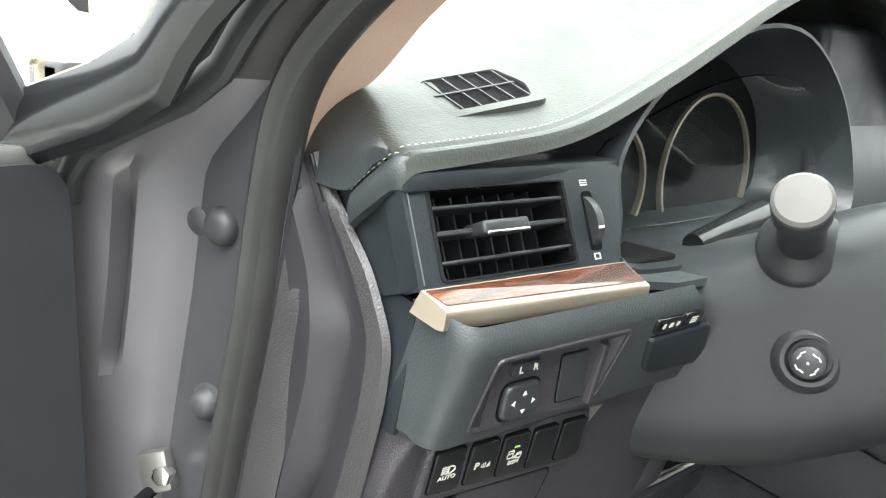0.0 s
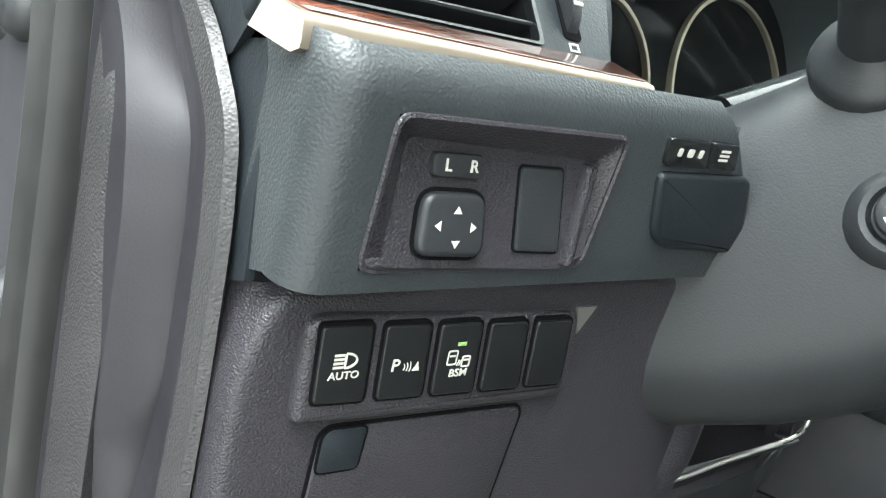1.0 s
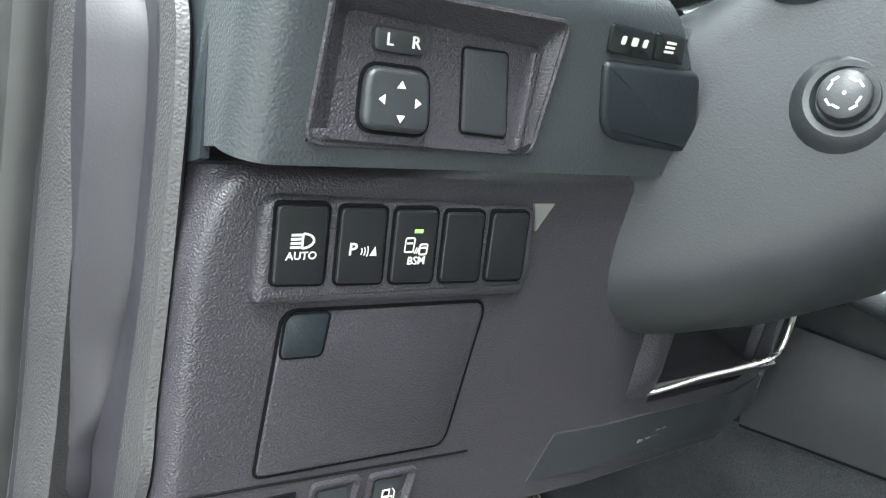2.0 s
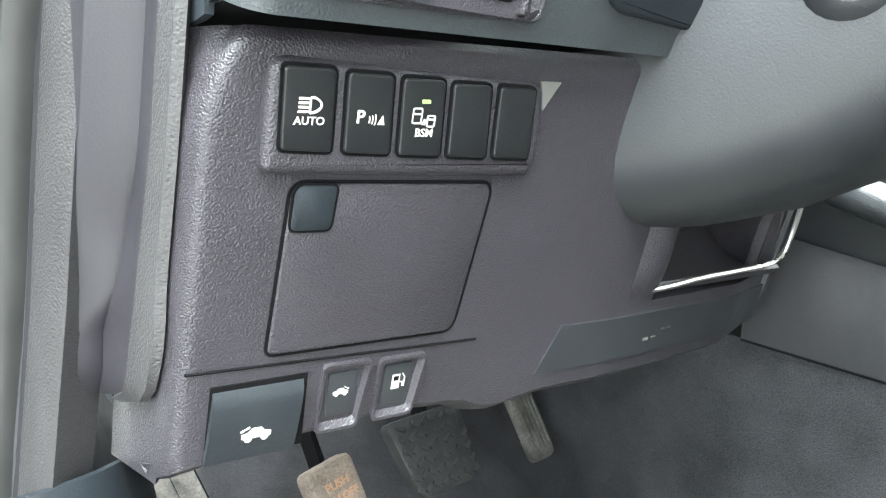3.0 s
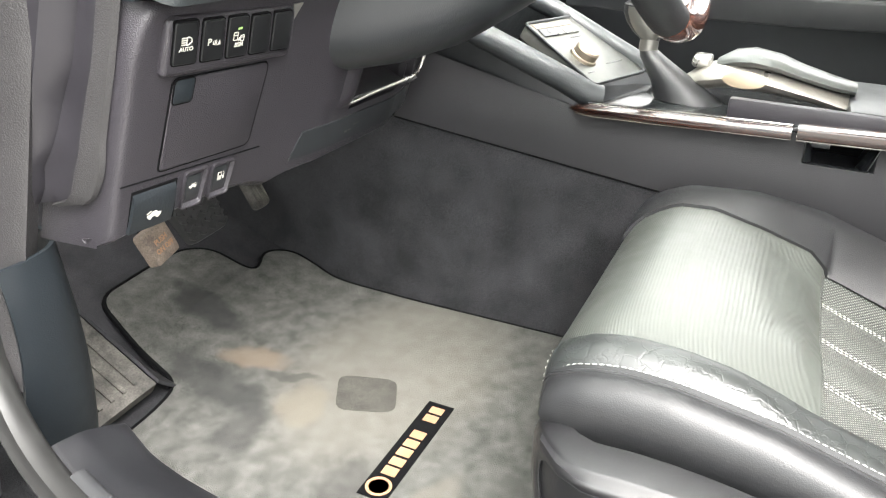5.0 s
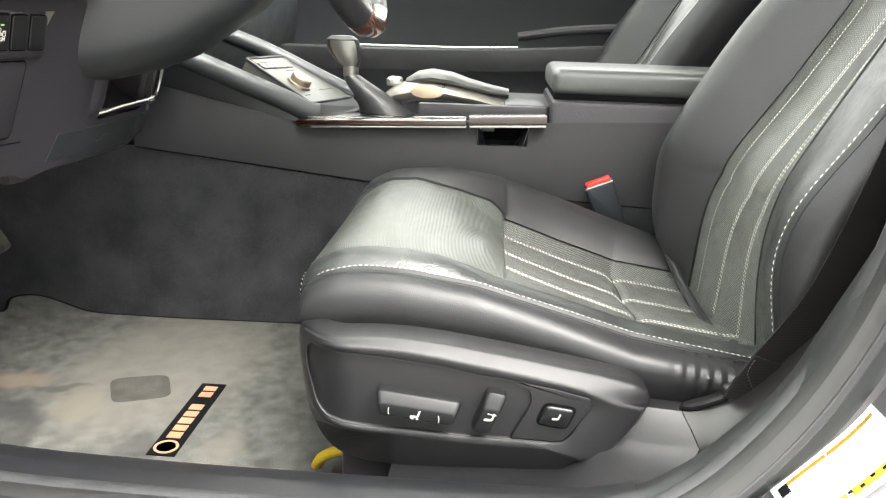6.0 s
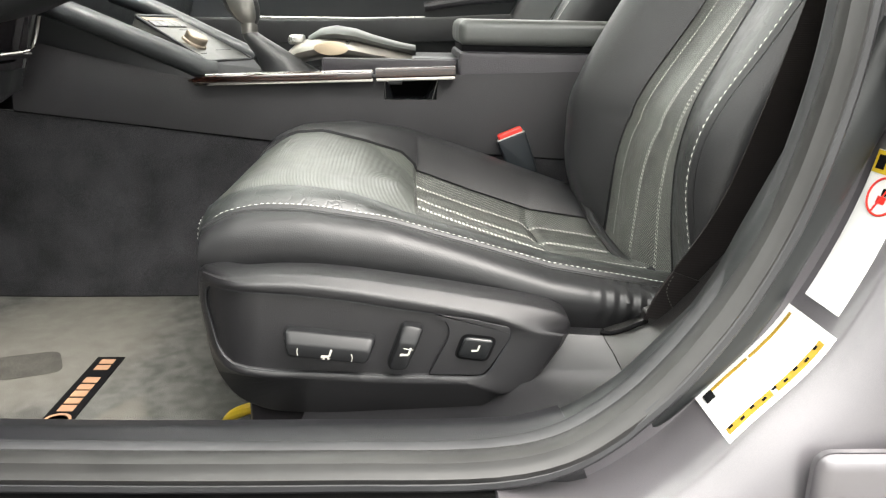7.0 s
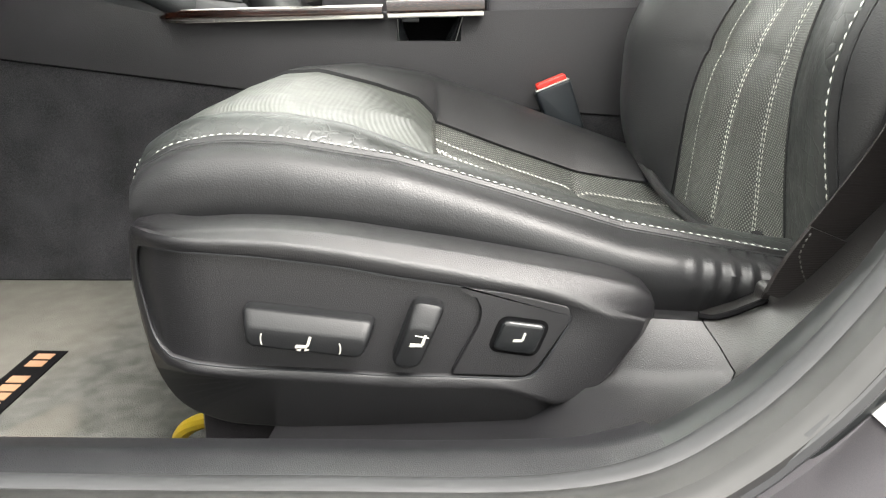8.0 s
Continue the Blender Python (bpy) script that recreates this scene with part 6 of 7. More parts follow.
part("side_panel", panel(lambda u, v: V(0.893 - 0.022 * v - 0.004 * math.sin(math.pi * v), 0.45 - 1.15 * u, con_top(0.45 - 1.15 * u) + (carpet_line(0.45 - 1.15 * u) - con_top(0.45 - 1.15 * u)) * v), span(0, 0.4974, 20) + span(0.51, 0.5696, 4) + span(0.58, 1, 16), [0, 0.08, 0.16, 0.24, 0.318] + span(0.4, 1, 7), 0.006, ((0.4974, 0.0, 0.5696, 0.318),)), M_CONSOLE, console, "leather-grained black console side")
single("tunnel_carpet", sheet(lambda u, v: V(0.8718 - 0.002 * v + 0.004 * math.sin(math.pi * v) + 0.03 * ease((0.35 - u) / 0.2) * v, 0.98 - 1.7 * u, carpet_line(0.98 - 1.7 * u) + (0.226 - carpet_line(0.98 - 1.7 * u)) * v), span(0, 1, 40), span(0, 1, 16), 0.004), M_CARPET, "black carpet on the transmission tunnel", "carpet", kind="structure")
part("side_seam", tube([V(0.871, y, carpet_line(y)) for y in span(0.45, -0.5, 30)], 0.0013, 6), M_BLACK, console)
# recessed flank under the raised control panel
part("flank", thick(loft([[V(0.905, 0.42, 0.70), V(0.905, 0.33, 0.68), V(0.912, 0.24, 0.645), V(0.918, 0.165, 0.61)], [V(0.905, 0.42, 0.63), V(0.903, 0.33, 0.62), V(0.905, 0.24, 0.602), V(0.908, 0.165, 0.588)]]), 0.004), M_PLASTIC_S, console, "smooth grey-black flank")
CP = basis((0.930, 0.163, 0.6195), (0.15, -0.040, -0.004), (0.0, 0.120, 0.066))
cpl = part("control_panel", slab(piece(((-0.004, -0.002), (0.156, -0.002), (0.150, 0.140), (-0.012, 0.136)), 0.008), CP, -0.02, 0.0, 0.002), M_SATINP, console, "silver-grey satin control panel")
part("panel_border", tube([CP @ V(a, b, 0.0005) for a, b in piece(((-0.004, -0.002), (0.156, -0.002), (0.150, 0.140), (-0.012, 0.136)), 0.008)], 0.0024, 8, closed=True), M_PLASTIC_S, cpl)
part("panel_end", thick(loft([[CP @ V(-0.012, -0.003, 0.0), CP @ V(0.16, -0.003, 0.0)], [V(0.915, 0.150, 0.592), V(1.09, 0.105, 0.596)]]), 0.004), M_PLASTIC_S, console)
part("knob", lathe([(0.0215, 0), (0.0205, 0.004), (0.0185, 0.005), (0.0185, 0.014), (0.0165, 0.0165), (0.0, 0.017)], CP @ Matrix.Translation((0.040, 0.052, 0)), 32), M_CHAMP, cpl, "ribbed champagne rotary knob")
part("display_strip", slab(rect(0.0, 0.122, 0.100, 0.131), CP, 0, 0.0012), M_CHAMP, cpl)
for k in range(5):
    part("button", rbox(0.002 + 0.0195 * k, 0.103, 0.0, 0.0195 + 0.0195 * k, 0.120, 0.0022, 0.0008, 1, m=CP), M_SATINP if k in (2, 3, 4) else M_GLOSS, cpl, "small console button")
for a, b, c, e in ((0.062, 0.094, 0.092, 0.0955), (0.08, 0.03, 0.13, 0.0312), (0.012, 0.02, 0.03, 0.0212)):
    part("mark", slab(rect(a, b, c, e), CP, 0, 0.0007), M_GLOSS, cpl)
part("bolster", tube(spline([V(0.882, 0.40, 0.706), V(0.884, 0.335, 0.682), V(0.897, 0.26, 0.650), V(0.908, 0.20, 0.624), V(0.915, 0.166, 0.607), V(0.922, 0.150, 0.603)], 6), 0.0175, 14), M_SOFT, console, "padded black bolster")
part("right_bolster", tube(spline([V(1.085, 0.36, 0.722), V(1.088, 0.28, 0.692), V(1.096, 0.18, 0.645), V(1.10, 0.12, 0.617)], 6), 0.016, 12), M_SOFT, console, "padded black bolster")

# gear gate, boot and lever
part("gate", slab(piece(((0.905, -0.235), (1.14, -0.235), (1.14, 0.16), (0.905, 0.17)), 0.01), Matrix.Identity(4) @ pose(0, 0, 0.593, -2.2, 0, 0), 0.0, 0.008, 0.002), M_GLOSS, console, "gloss black gear gate")
shifter = part("gear_boot", loft([[V(0.99 + 0.030 * math.cos(a), 0.038 + 0.050 * math.sin(a), 0.600) for a in span(0, 2 * math.pi * 23 / 24, 23)], [V(0.993 + 0.024 * math.cos(a), 0.060 + 0.036 * math.sin(a), 0.622) for a in span(0, 2 * math.pi * 23 / 24, 23)],
                                   [V(1.000 + 0.017 * math.cos(a), 0.098 + 0.020 * math.sin(a), 0.653) for a in span(0, 2 * math.pi * 23 / 24, 23)], [V(1.003 + 0.0125 * math.cos(a), 0.108 + 0.0125 * math.sin(a), 0.664) for a in span(0, 2 * math.pi * 23 / 24, 23)]], closed=True, caps=True), M_LEATHER, console, "black leather gear boot")
SHU = V(0.0, -0.10, 1.0).normalized()
part("lever_collar", lathe([(0.0135, 0), (0.0135, 0.012), (0.0125, 0.020)], basis((1.003, 0.108, 0.661), (1, 0, 0), (0, 1, 0.0))), M_GUN, shifter, "dark satin metal collar")
part("lever_knob", loft([section2 for section2 in [[V(1.004 + w * math.cos(a), yc + d * math.sin(a), z) for a in span(0, 2 * math.pi * 19 / 20, 19)] for z, yc, w, d in ((0.676, 0.108, 0.0125, 0.0135), (0.686, 0.112, 0.0165, 0.022), (0.699, 0.117, 0.019, 0.028), (0.712, 0.121, 0.0195, 0.030), (0.723, 0.123, 0.018, 0.028), (0.729, 0.123, 0.012, 0.019))]], closed=True, caps=True), M_LEATHER, shifter, "leather gear knob")
part("knob_face", loft([[V(1.004 - w * math.cos(a) * 1.04, yc + d * math.sin(a) * 1.03, z) for a in span(-0.9, 0.7, 10)] for z, yc, w, d in ((0.678, 0.109, 0.0135, 0.0145), (0.686, 0.112, 0.0165, 0.022), (0.699, 0.117, 0.019, 0.028), (0.712, 0.121, 0.0195, 0.030), (0.721, 0.123, 0.0185, 0.0285))]), M_GUN, shifter, "dark satin knob cheek")

# wood and bright trim along the edge
edge = part("edge_trim", sweep([V(0.899, 0.188, 0.5895), V(0.897, 0.172, 0.5920), V(0.8955, 0.150, 0.5935), V(0.893, 0.06, 0.597), V(0.890, -0.104, 0.6035)], roundpoly([(0.028, -0.004), (0.028, 0.006), (0.004, 0.0072), (-0.004, 0.0045), (-0.004, -0.002)], 0.002, 2), scale=[0.2, 0.6, 1, 1, 1]), M_WOOD2, console, "gloss dark wood edge trim")
part("bright_line", sweep([V(0.898, 0.190, 0.5875), V(0.8945, 0.172, 0.5873), V(0.892, 0.150, 0.5880), V(0.8885, 0.06, 0.5918), V(0.886, -0.104, 0.5990)], roundpoly([(0.008, -0.0048), (0.008, 0.0036), (-0.0032, 0.0032), (-0.0032, -0.0032)], 0.002, 3), scale=[0.3, 0.8, 1, 1, 1]), M_CHROME, edge, "polished metal edge")
part("bright_line", tube([V(0.8985, 0.160, 0.5995), V(0.8955, 0.06, 0.6045), V(0.8925, -0.103, 0.6110)], 0.0013, 6), M_CHROME, edge, "polished metal edge")
lid = part("cup_lid", sweep([V(0.889, -0.110, 0.605), V(0.888, -0.233, 0.6105)], roundpoly([(0.030, -0.004), (0.030, 0.011), (0.004, 0.012), (-0.006, 0.006), (-0.006, -0.003)], 0.003, 3)), M_WOOD2, console, "gloss dark wood lid")
part("lid_lip", sweep([V(0.883, -0.110, 0.599), V(0.882, -0.233, 0.6045)], roundpoly([(0.006, -0.004), (0.006, 0.004), (-0.002, 0.0035), (-0.002, -0.0035)], 0.0015, 2)), M_CHROME, lid, "polished metal lip")
part("lid_catch", rbox(0.878, -0.150, 0.591, 0.886, -0.128, 0.5965, 0.001), M_PLASTIC_S, lid)
box = part("side_pocket", loft([[V(x, -a, b) for a, b in ((0.122, 0.604), (0.205, 0.604), (0.205 if x < 0.9 else 0.19, 0.566), (0.122 if x < 0.9 else 0.135, 0.566))] for x in (0.891, 0.90, 0.955)], closed=True), M_PLASTIC_S, console, "open dark side pocket")
part("pocket_back", rbox(0.953, -0.21, 0.56, 0.957, -0.115, 0.61, 0.001), M_BLACK, box)
part("pocket_rim", tube([V(0.8885, -a, b) for a, b in ((0.122, 0.600), (0.124, 0.5665), (0.198, 0.5675), (0.207, 0.600))], 0.0014, 6, up=(1, 0, 0)), M_GLOSS, box)
part("pocket_flap", thick(loft([[V(0.890, -0.190, 0.568), V(0.890, -0.206, 0.600)], [V(0.90, -0.184, 0.568), V(0.90, -0.200, 0.600)]]), 0.002), M_GLOSS, box, "gloss black pocket flap")
# inner bank, palm rest and its dial
part("inner_bank", rbox(0.922, -0.238, 0.598, 0.936, -0.02, 0.628, 0.004, 2), M_PLASTIC, console)
part("rear_deck", rbox(0.93, -0.245, 0.606, 1.13, -0.165, 0.630, 0.004, 2), M_PLASTIC_S, console)
palm = part("palm_rest", loft([[V(1.03 + w * math.cos(a), y, z + h * math.sin(a)) for a in span(0, 2 * math.pi * 15 / 16, 15)] for y, z, w, h in ((0.012, 0.650, 0.016, 0.008), (-0.01, 0.660, 0.034, 0.012), (-0.035, 0.664, 0.040, 0.013), (-0.07, 0.660, 0.040, 0.012), (-0.10, 0.652, 0.037, 0.010), (-0.14, 0.643, 0.032, 0.009), (-0.172, 0.638, 0.022, 0.008))], closed=True, caps=True), M_ARM, console, "black leather palm rest with sky sheen in its colour")
part("palm_base", loft([[V(1.03 + w * math.cos(a), y, z + h * math.sin(a)) for a in span(0, 2 * math.pi * 15 / 16, 15)] for y, z, w, h in ((0.06, 0.612, 0.030, 0.010), (0.03, 0.630, 0.040, 0.018), (-0.01, 0.640, 0.046, 0.020), (-0.06, 0.638, 0.048, 0.018), (-0.12, 0.628, 0.046, 0.014), (-0.17, 0.616, 0.040, 0.012))], closed=True, caps=True), M_BASE, palm, "pale satin metal base")
part("palm_inset", disc(0.012, basis((0.984, -0.03, 0.640), (0, -1, 0), (0.25, 0, 1)), -0.002, 0.0012, 0.0005, 28, sx=2.4), M_CHAMP2, palm, "matt champagne inset")
part("palm_dial", rbox(1.01, 0.020, 0.644, 1.05, 0.046, 0.660, 0.005, 3), M_SATIN, palm, "satin thumb dial")
# armrest
arm = part("armrest_box", rbox(0.898, -0.78, 0.30, 1.142, -0.240, 0.642, 0.008), M_PLASTIC, console, "black storage box under the armrest")
part("armrest_pad", rbox(0.915, -0.80, 0.650, 1.128, -0.240, 0.692, 0.014, 4), M_ARM, arm, "black leather armrest with sky sheen in its colour")
part("armrest_gap", rbox(0.922, -0.78, 0.640, 1.12, -0.246, 0.652, 0.002), M_BLACK, arm)

# silver-framed switch group on the middle panel
TP = basis((0.935, 0.366, 0.770), (1, 0.0, 0.0), (0.0, -0.12, 1.0))
TO = piece(mm((-30, -22), (34, -22), (36, 30), (-30, 30)), 0.008)
pan = part("switch_group", slab(TO, TP, -0.004, 0.004, 0.001), M_GLOSS, console, "gloss black switch group in a silver frame")
part("silver_frame", tube([TP @ V(a, b, 0.0045) for a, b in TO], 0.0026, 8, closed=True, up=(0, 1, 0)), M_CHROME, pan, "bright silver frame")
part("button", slab(piece(mm((-18, -12), (20, -12), (20, 8), (-18, 8)), 0.003), TP, 0.003, 0.007, 0.0012), M_PLASTIC_S, pan)

# ---- passenger side ----
pdoor = thing("passenger_door", (1.78, 0.0, 0.3), "dark closed passenger door with a slim armrest", "car door")
part("door_panel", sheet(lambda u, v: V(1.745 + 0.02 * math.sin(math.pi * v) - 0.02 * ease((v - 0.7) / 0.3), 0.55 - 1.2 * u, 0.28 + 0.62 * v), span(0, 1, 20), span(0, 1, 16), 0.02), M_PLASTIC_S, pdoor, "dark grey door lining")
part("door_armrest", sweep(spline([V(1.715, 0.42, 0.668), V(1.70, 0.1, 0.670), V(1.695, -0.2, 0.678), V(1.69, -0.40, 0.69), V(1.70, -0.62, 0.70)], 6), roundpoly([(0.05, -0.05), (0.05, 0.012), (-0.012, 0.010), (-0.014, -0.012)], 0.008, 3)), M_LEATHER, pdoor, "padded door armrest")
part("door_strip", tube([V(1.698, 0.25, 0.682), V(1.688, -0.05, 0.684), V(1.684, -0.20, 0.690)], 0.003, 6), M_SATIN, pdoor, "satin trim line")
part("door_pocket", rbox(1.70, -0.5, 0.30, 1.75, 0.4, 0.42, 0.01), M_PLASTIC, pdoor)
part("door_pull", tube(spline([V(1.715, -0.20, 0.715), V(1.70, -0.33, 0.735), V(1.70, -0.48, 0.745), V(1.715, -0.6, 0.745)], 5), 0.012, 10), M_PLASTIC, pdoor)


# ---- seats ----
seat = thing("driver_seat", (0.585, -0.2, 0.23), "black leather power seat with pale stitching", "car seat")
SEAM_Z = [(-0.52, 0.42), (-0.432, 0.429), (-0.311, 0.450), (-0.224, 0.475), (-0.14, 0.498), (-0.058, 0.510), (-0.018, 0.511), (0.015, 0.506), (0.036, 0.498)]
FAR_Z = [(-0.52, 0.425), (-0.43, 0.440), (-0.369, 0.460), (-0.262, 0.496), (-0.157, 0.528), (-0.08, 0.538), (-0.007, 0.532), (0.05, 0.512)]
MID_Z = [(-0.52, 0.395), (-0.44, 0.397), (-0.34, 0.412), (-0.25, 0.441), (-0.185, 0.464), (-0.172, 0.468), (-0.168, 0.478), (-0.150, 0.496), (-0.1, 0.522), (-0.04, 0.536), (0.0, 0.533), (0.05, 0.508)]


def cushion_row(y, f, inset):
    s, g, c = table(SEAM_Z, y), table(FAR_Z, y), table(MID_Z, y)
    b = 0.375
    fold = 0.007 * math.exp(-((y + 0.333) / 0.007) ** 2)
    c -= fold
    fr = 1 - ease((-0.09 - y) / 0.075)
    ch = 0.0014 * ease((-0.172 - y) / 0.02)
    e = s + 0.004 + 0.010 * fr
    z3 = (c + 0.016) * (1 - fr) + (0.35 * e + 0.65 * c) * fr
    z1 = c - 0.003 * (1 - fr)
    zf = (c + fold + 0.011) * (1 - fr) + (c - 0.001) * fr
    h, wd = s - b, 0.016 * ease((y + 0.42) / 0.30)
    bg = 0.014 * ease((-0.16 - y) / 0.18)
    pts = [(0.396 - bg, b), (0.385 - bg, b + 0.30 * h), (0.3735 - bg, b + 0.58 * h), (0.370 - 0.7 * bg, b + 0.76 * h), (0.376 - 0.4 * bg, b + 0.90 * h), (0.3885, s - 0.0065), (0.395, s - 0.0035), (0.3985, s - 0.0050), (0.402, s + 0.0005), (0.408, s + 0.0035 + 0.004 * fr), (0.416, s + 0.005 + 0.007 * fr), (0.424, s + 0.005 + 0.009 * fr), (0.430, e + 0.0005), (0.436, e - 0.0015),
           (0.456, 0.6 * e + 0.4 * z3), (0.480, 0.2 * e + 0.8 * z3 + ch), (0.500, z3 - ch), (0.515, z3 + ch), (0.556, (z3 + z2(c)) / 2 + 1.7 * ch), (0.597, c + ch), (0.612, c - ch), (0.626, c + ch), (0.656, (c + z1) / 2 + 1.7 * ch), (0.686, z1 + ch), (0.700, z1 - ch), (0.714, z1 + ch), (0.746, zf),
           (0.757 + 0.2 * wd, zf * 0.74 + g * 0.26), (0.772 + 0.5 * wd, zf * 0.46 + g * 0.54), (0.788 + 0.8 * wd, zf * 0.18 + g * 0.82), (0.803 + wd, g), (0.815 + wd, g - 0.004), (0.826 + wd, g - 0.020), (0.838 + wd, b + 0.55 * (g - b)), (0.834 + wd, b)]
    out = []
    for i, (x, z) in enumerate(pts):
        w = 0.0
        if 1 <= i <= 5:
            w = 0.0026 * math.sin(y * 430 + 1.5 * math.sin(z * 60)) * ease((-0.335 - y) / 0.05) * math.sin(math.pi * i / 6)
        zz = b + f * (z - b)
        lim = -0.004 + 0.062 * min(1.0, max(0.0, (zz - b) / (0.9 * h))) ** 0.6
        out.append(V(x + w + inset * (1 if x < 0.58 else -1) * min(1, abs(x - 0.58) / 0.2), min(y, lim), zz))
    return out


def z2(c):
    return c


FRONT = ((0.0, 0.0, 0.075), (0.010, 0.25, 0.065), (0.030, 0.50, 0.046), (0.046, 0.68, 0.024), (0.055, 0.82, 0.010), (0.048, 0.915, 0.006), (0.037, 0.97, 0.003), (0.022, 0.995, 0.001))
CUSH = [cushion_row(y, f, i) for y, f, i in FRONT] + [cushion_row(y, 1, 0) for y in span(0.008, -0.15, 14) + [-0.158, -0.164, -0.168, -0.170, -0.172, -0.178] + span(-0.19, -0.50, 110)]


def lanes(rows, a, b):
    return [r[a:b + 1] for r in rows]


cush = part("cushion", thick(loft(lanes(CUSH, 0, 8)), 0.004), M_LEATHER, seat, "black leather cushion side", sharp=50)
part("cushion_outer_bolster", thick(loft(lanes(CUSH, 8, 13)), 0.004), M_CREASE, seat, "creased black leather outer bolster", sharp=50)
part("cushion_inner_bolster", thick(loft(lanes(CUSH, 26, 34)), 0.004), M_LEATHER, seat, "black leather inner bolster", sharp=50)
split = 22
# Front section is coloured paler than the bolsters to carry the windscreen sheen.
part("cushion_front", thick(loft(lanes(CUSH[:split + 4], 13, 26)), 0.004), M_RIB, seat, "finely ribbed black leather front section with windscreen sheen in its colour", sharp=50)
part("cushion_insert", thick(loft(lanes(CUSH[split + 3:], 13, 26)), 0.004), M_PERF, seat, "perforated black leather insert", sharp=50)


def lane_path(rows, i, off, a, b):
    return [r[i] + off for r in rows[a:b]]


UP = V(0, 0, 0.0009)
part("seam_thread", dashes(spline(lane_path(CUSH, 8, UP, 3, len(CUSH) - 6)[::3], 3), 0.0046, 0.0016, 0.0007), M_THREAD, cush, "pale grey seam thread")
part("seam_piping", tube([r[7] + V(0, 0, 0.0005) for r in CUSH[3:-4]], 0.0022, 8), M_LEATHER, cush)
for i in (16, 20, 24):
    for dx in (-0.0026, 0.0026):
        part("seam_thread", dashes([p + V(dx, 0, 0.0017) for p in lane_path(CUSH, i, V(0, 0, 0), split + 5, len(CUSH) - 5)], 0.0038, 0.0012, 0.0008), M_THREAD, cush, "pale grey seam thread")
part("seam_thread", dashes([r[31] + V(0.001, 0, 0.001) for r in CUSH[split + 12:-5]], 0.0050, 0.0024, 0.0008), M_THREAD, cush, "pale grey seam thread")
part("seam_thread", dashes([V(p.x, p.y + 0.0008, p.z + 0.0008) for p in CUSH[4][6:13]], 0.0045, 0.0022, 0.0007, lift=(0, 1, 0.3)), M_THREAD, cush, "pale grey seam thread")
kf = min(range(len(CUSH)), key=lambda j: abs(CUSH[j][16].y + 0.333))
part("insert_fold", tube([CUSH[kf][i] + V(0, 0, -0.0004) for i in range(14, 26)], 0.0010, 6), M_BLACK, cush)

# backrest
BACK_I = [(0.36, -0.445), (0.43, -0.450), (0.49, -0.453), (0.525, -0.457), (0.56, -0.467), (0.60, -0.482), (0.64, -0.507), (0.69, -0.540), (0.80, -0.605), (1.02, -0.72)]
BACK_E = [(0.36, -0.462), (0.42, -0.459), (0.485, -0.450), (0.53, -0.448), (0.56, -0.449), (0.606, -0.458), (0.625, -0.465), (0.685, -0.495), (0.768, -0.538), (1.02, -0.67)]
BACK_N = [(0.36, -0.455), (0.44, -0.447), (0.49, -0.438), (0.52, -0.431), (0.555, -0.428), (0.584, -0.432), (0.612, -0.442), (0.64, -0.459), (0.675, -0.483), (0.735, -0.519), (0.85, -0.60), (1.02, -0.71)]
BACK_F = [(0.36, -0.43), (0.42, -0.425), (0.46, -0.408), (0.50, -0.399), (0.584, -0.400), (0.654, -0.43), (0.723, -0.468), (0.773, -0.498), (0.85, -0.555), (1.02, -0.67)]


def soft_table(tab, k):
    return sum(table(tab, k + d) for d in (-0.018, -0.009, 0.0, 0.009, 0.018)) / 5


def back_row(z):
    i, e, nr, fr = (soft_table(t, z) for t in (BACK_I, BACK_E, BACK_N, BACK_F))
    i -= 0.0022 * math.exp(-((z - 0.568) / 0.006) ** 2)
    c = 0.0022
    pts = [(0.42, nr - 0.15), (0.372, nr - 0.135), (0.338, nr - 0.105), (0.324, nr - 0.065), (0.325, nr - 0.030), (0.334, nr - 0.011), (0.343, nr - 0.0035), (0.3465, nr - 0.0050), (0.351, nr), (0.362, nr + 0.0035), (0.385, nr * 0.75 + e * 0.25 + 0.004), (0.418, nr * 0.3 + e * 0.7 + 0.002), (0.445, e), (0.4985, (e + i) / 2 - c), (0.515, (e + 2 * i) / 3 + c),
           (0.543, i + 1.6 * c), (0.573, i + c), (0.5855, i - c), (0.598, i + c), (0.628, i + 1.6 * c), (0.657, i + c), (0.6705, i - c), (0.712, i), (0.728, i * 0.7 + fr * 0.3), (0.746, i * 0.25 + fr * 0.75), (0.766, fr - 0.004), (0.788, fr), (0.810, fr - 0.008), (0.826, fr - 0.03), (0.834, fr - 0.06), (0.826, fr - 0.1), (0.79, fr - 0.15)]
    return [V(x, y, z) for x, y in pts]


BACK = [back_row(z) for z in span(0.365, 1.02, 90)]
back = part("backrest", thick(loft(lanes(BACK, 0, 8)), 0.004), M_LEATHER, seat, "black leather backrest side", sharp=50)
part("backrest_outer_bolster", thick(loft(lanes(BACK, 8, 12)), 0.004), M_CREASE, seat, "creased black leather outer backrest bolster", sharp=50)
part("backrest_inner_bolster", thick(loft(lanes(BACK, 22, 31)), 0.004), M_LEATHER, seat, "black leather inner backrest bolster", sharp=50)
part("backrest_insert", thick(loft(lanes(BACK, 12, 22)), 0.004), M_PERF_B, seat, "perforated black leather backrest insert", sharp=50)
part("backrest_shell", thick(loft([[r[0], r[0] + V(0.05, -0.03, 0), V(0.585, r[0].y - 0.05, r[0].z), r[31] + V(-0.05, -0.03, 0), r[31]] for r in BACK]), 0.004), M_PLASTIC, seat)
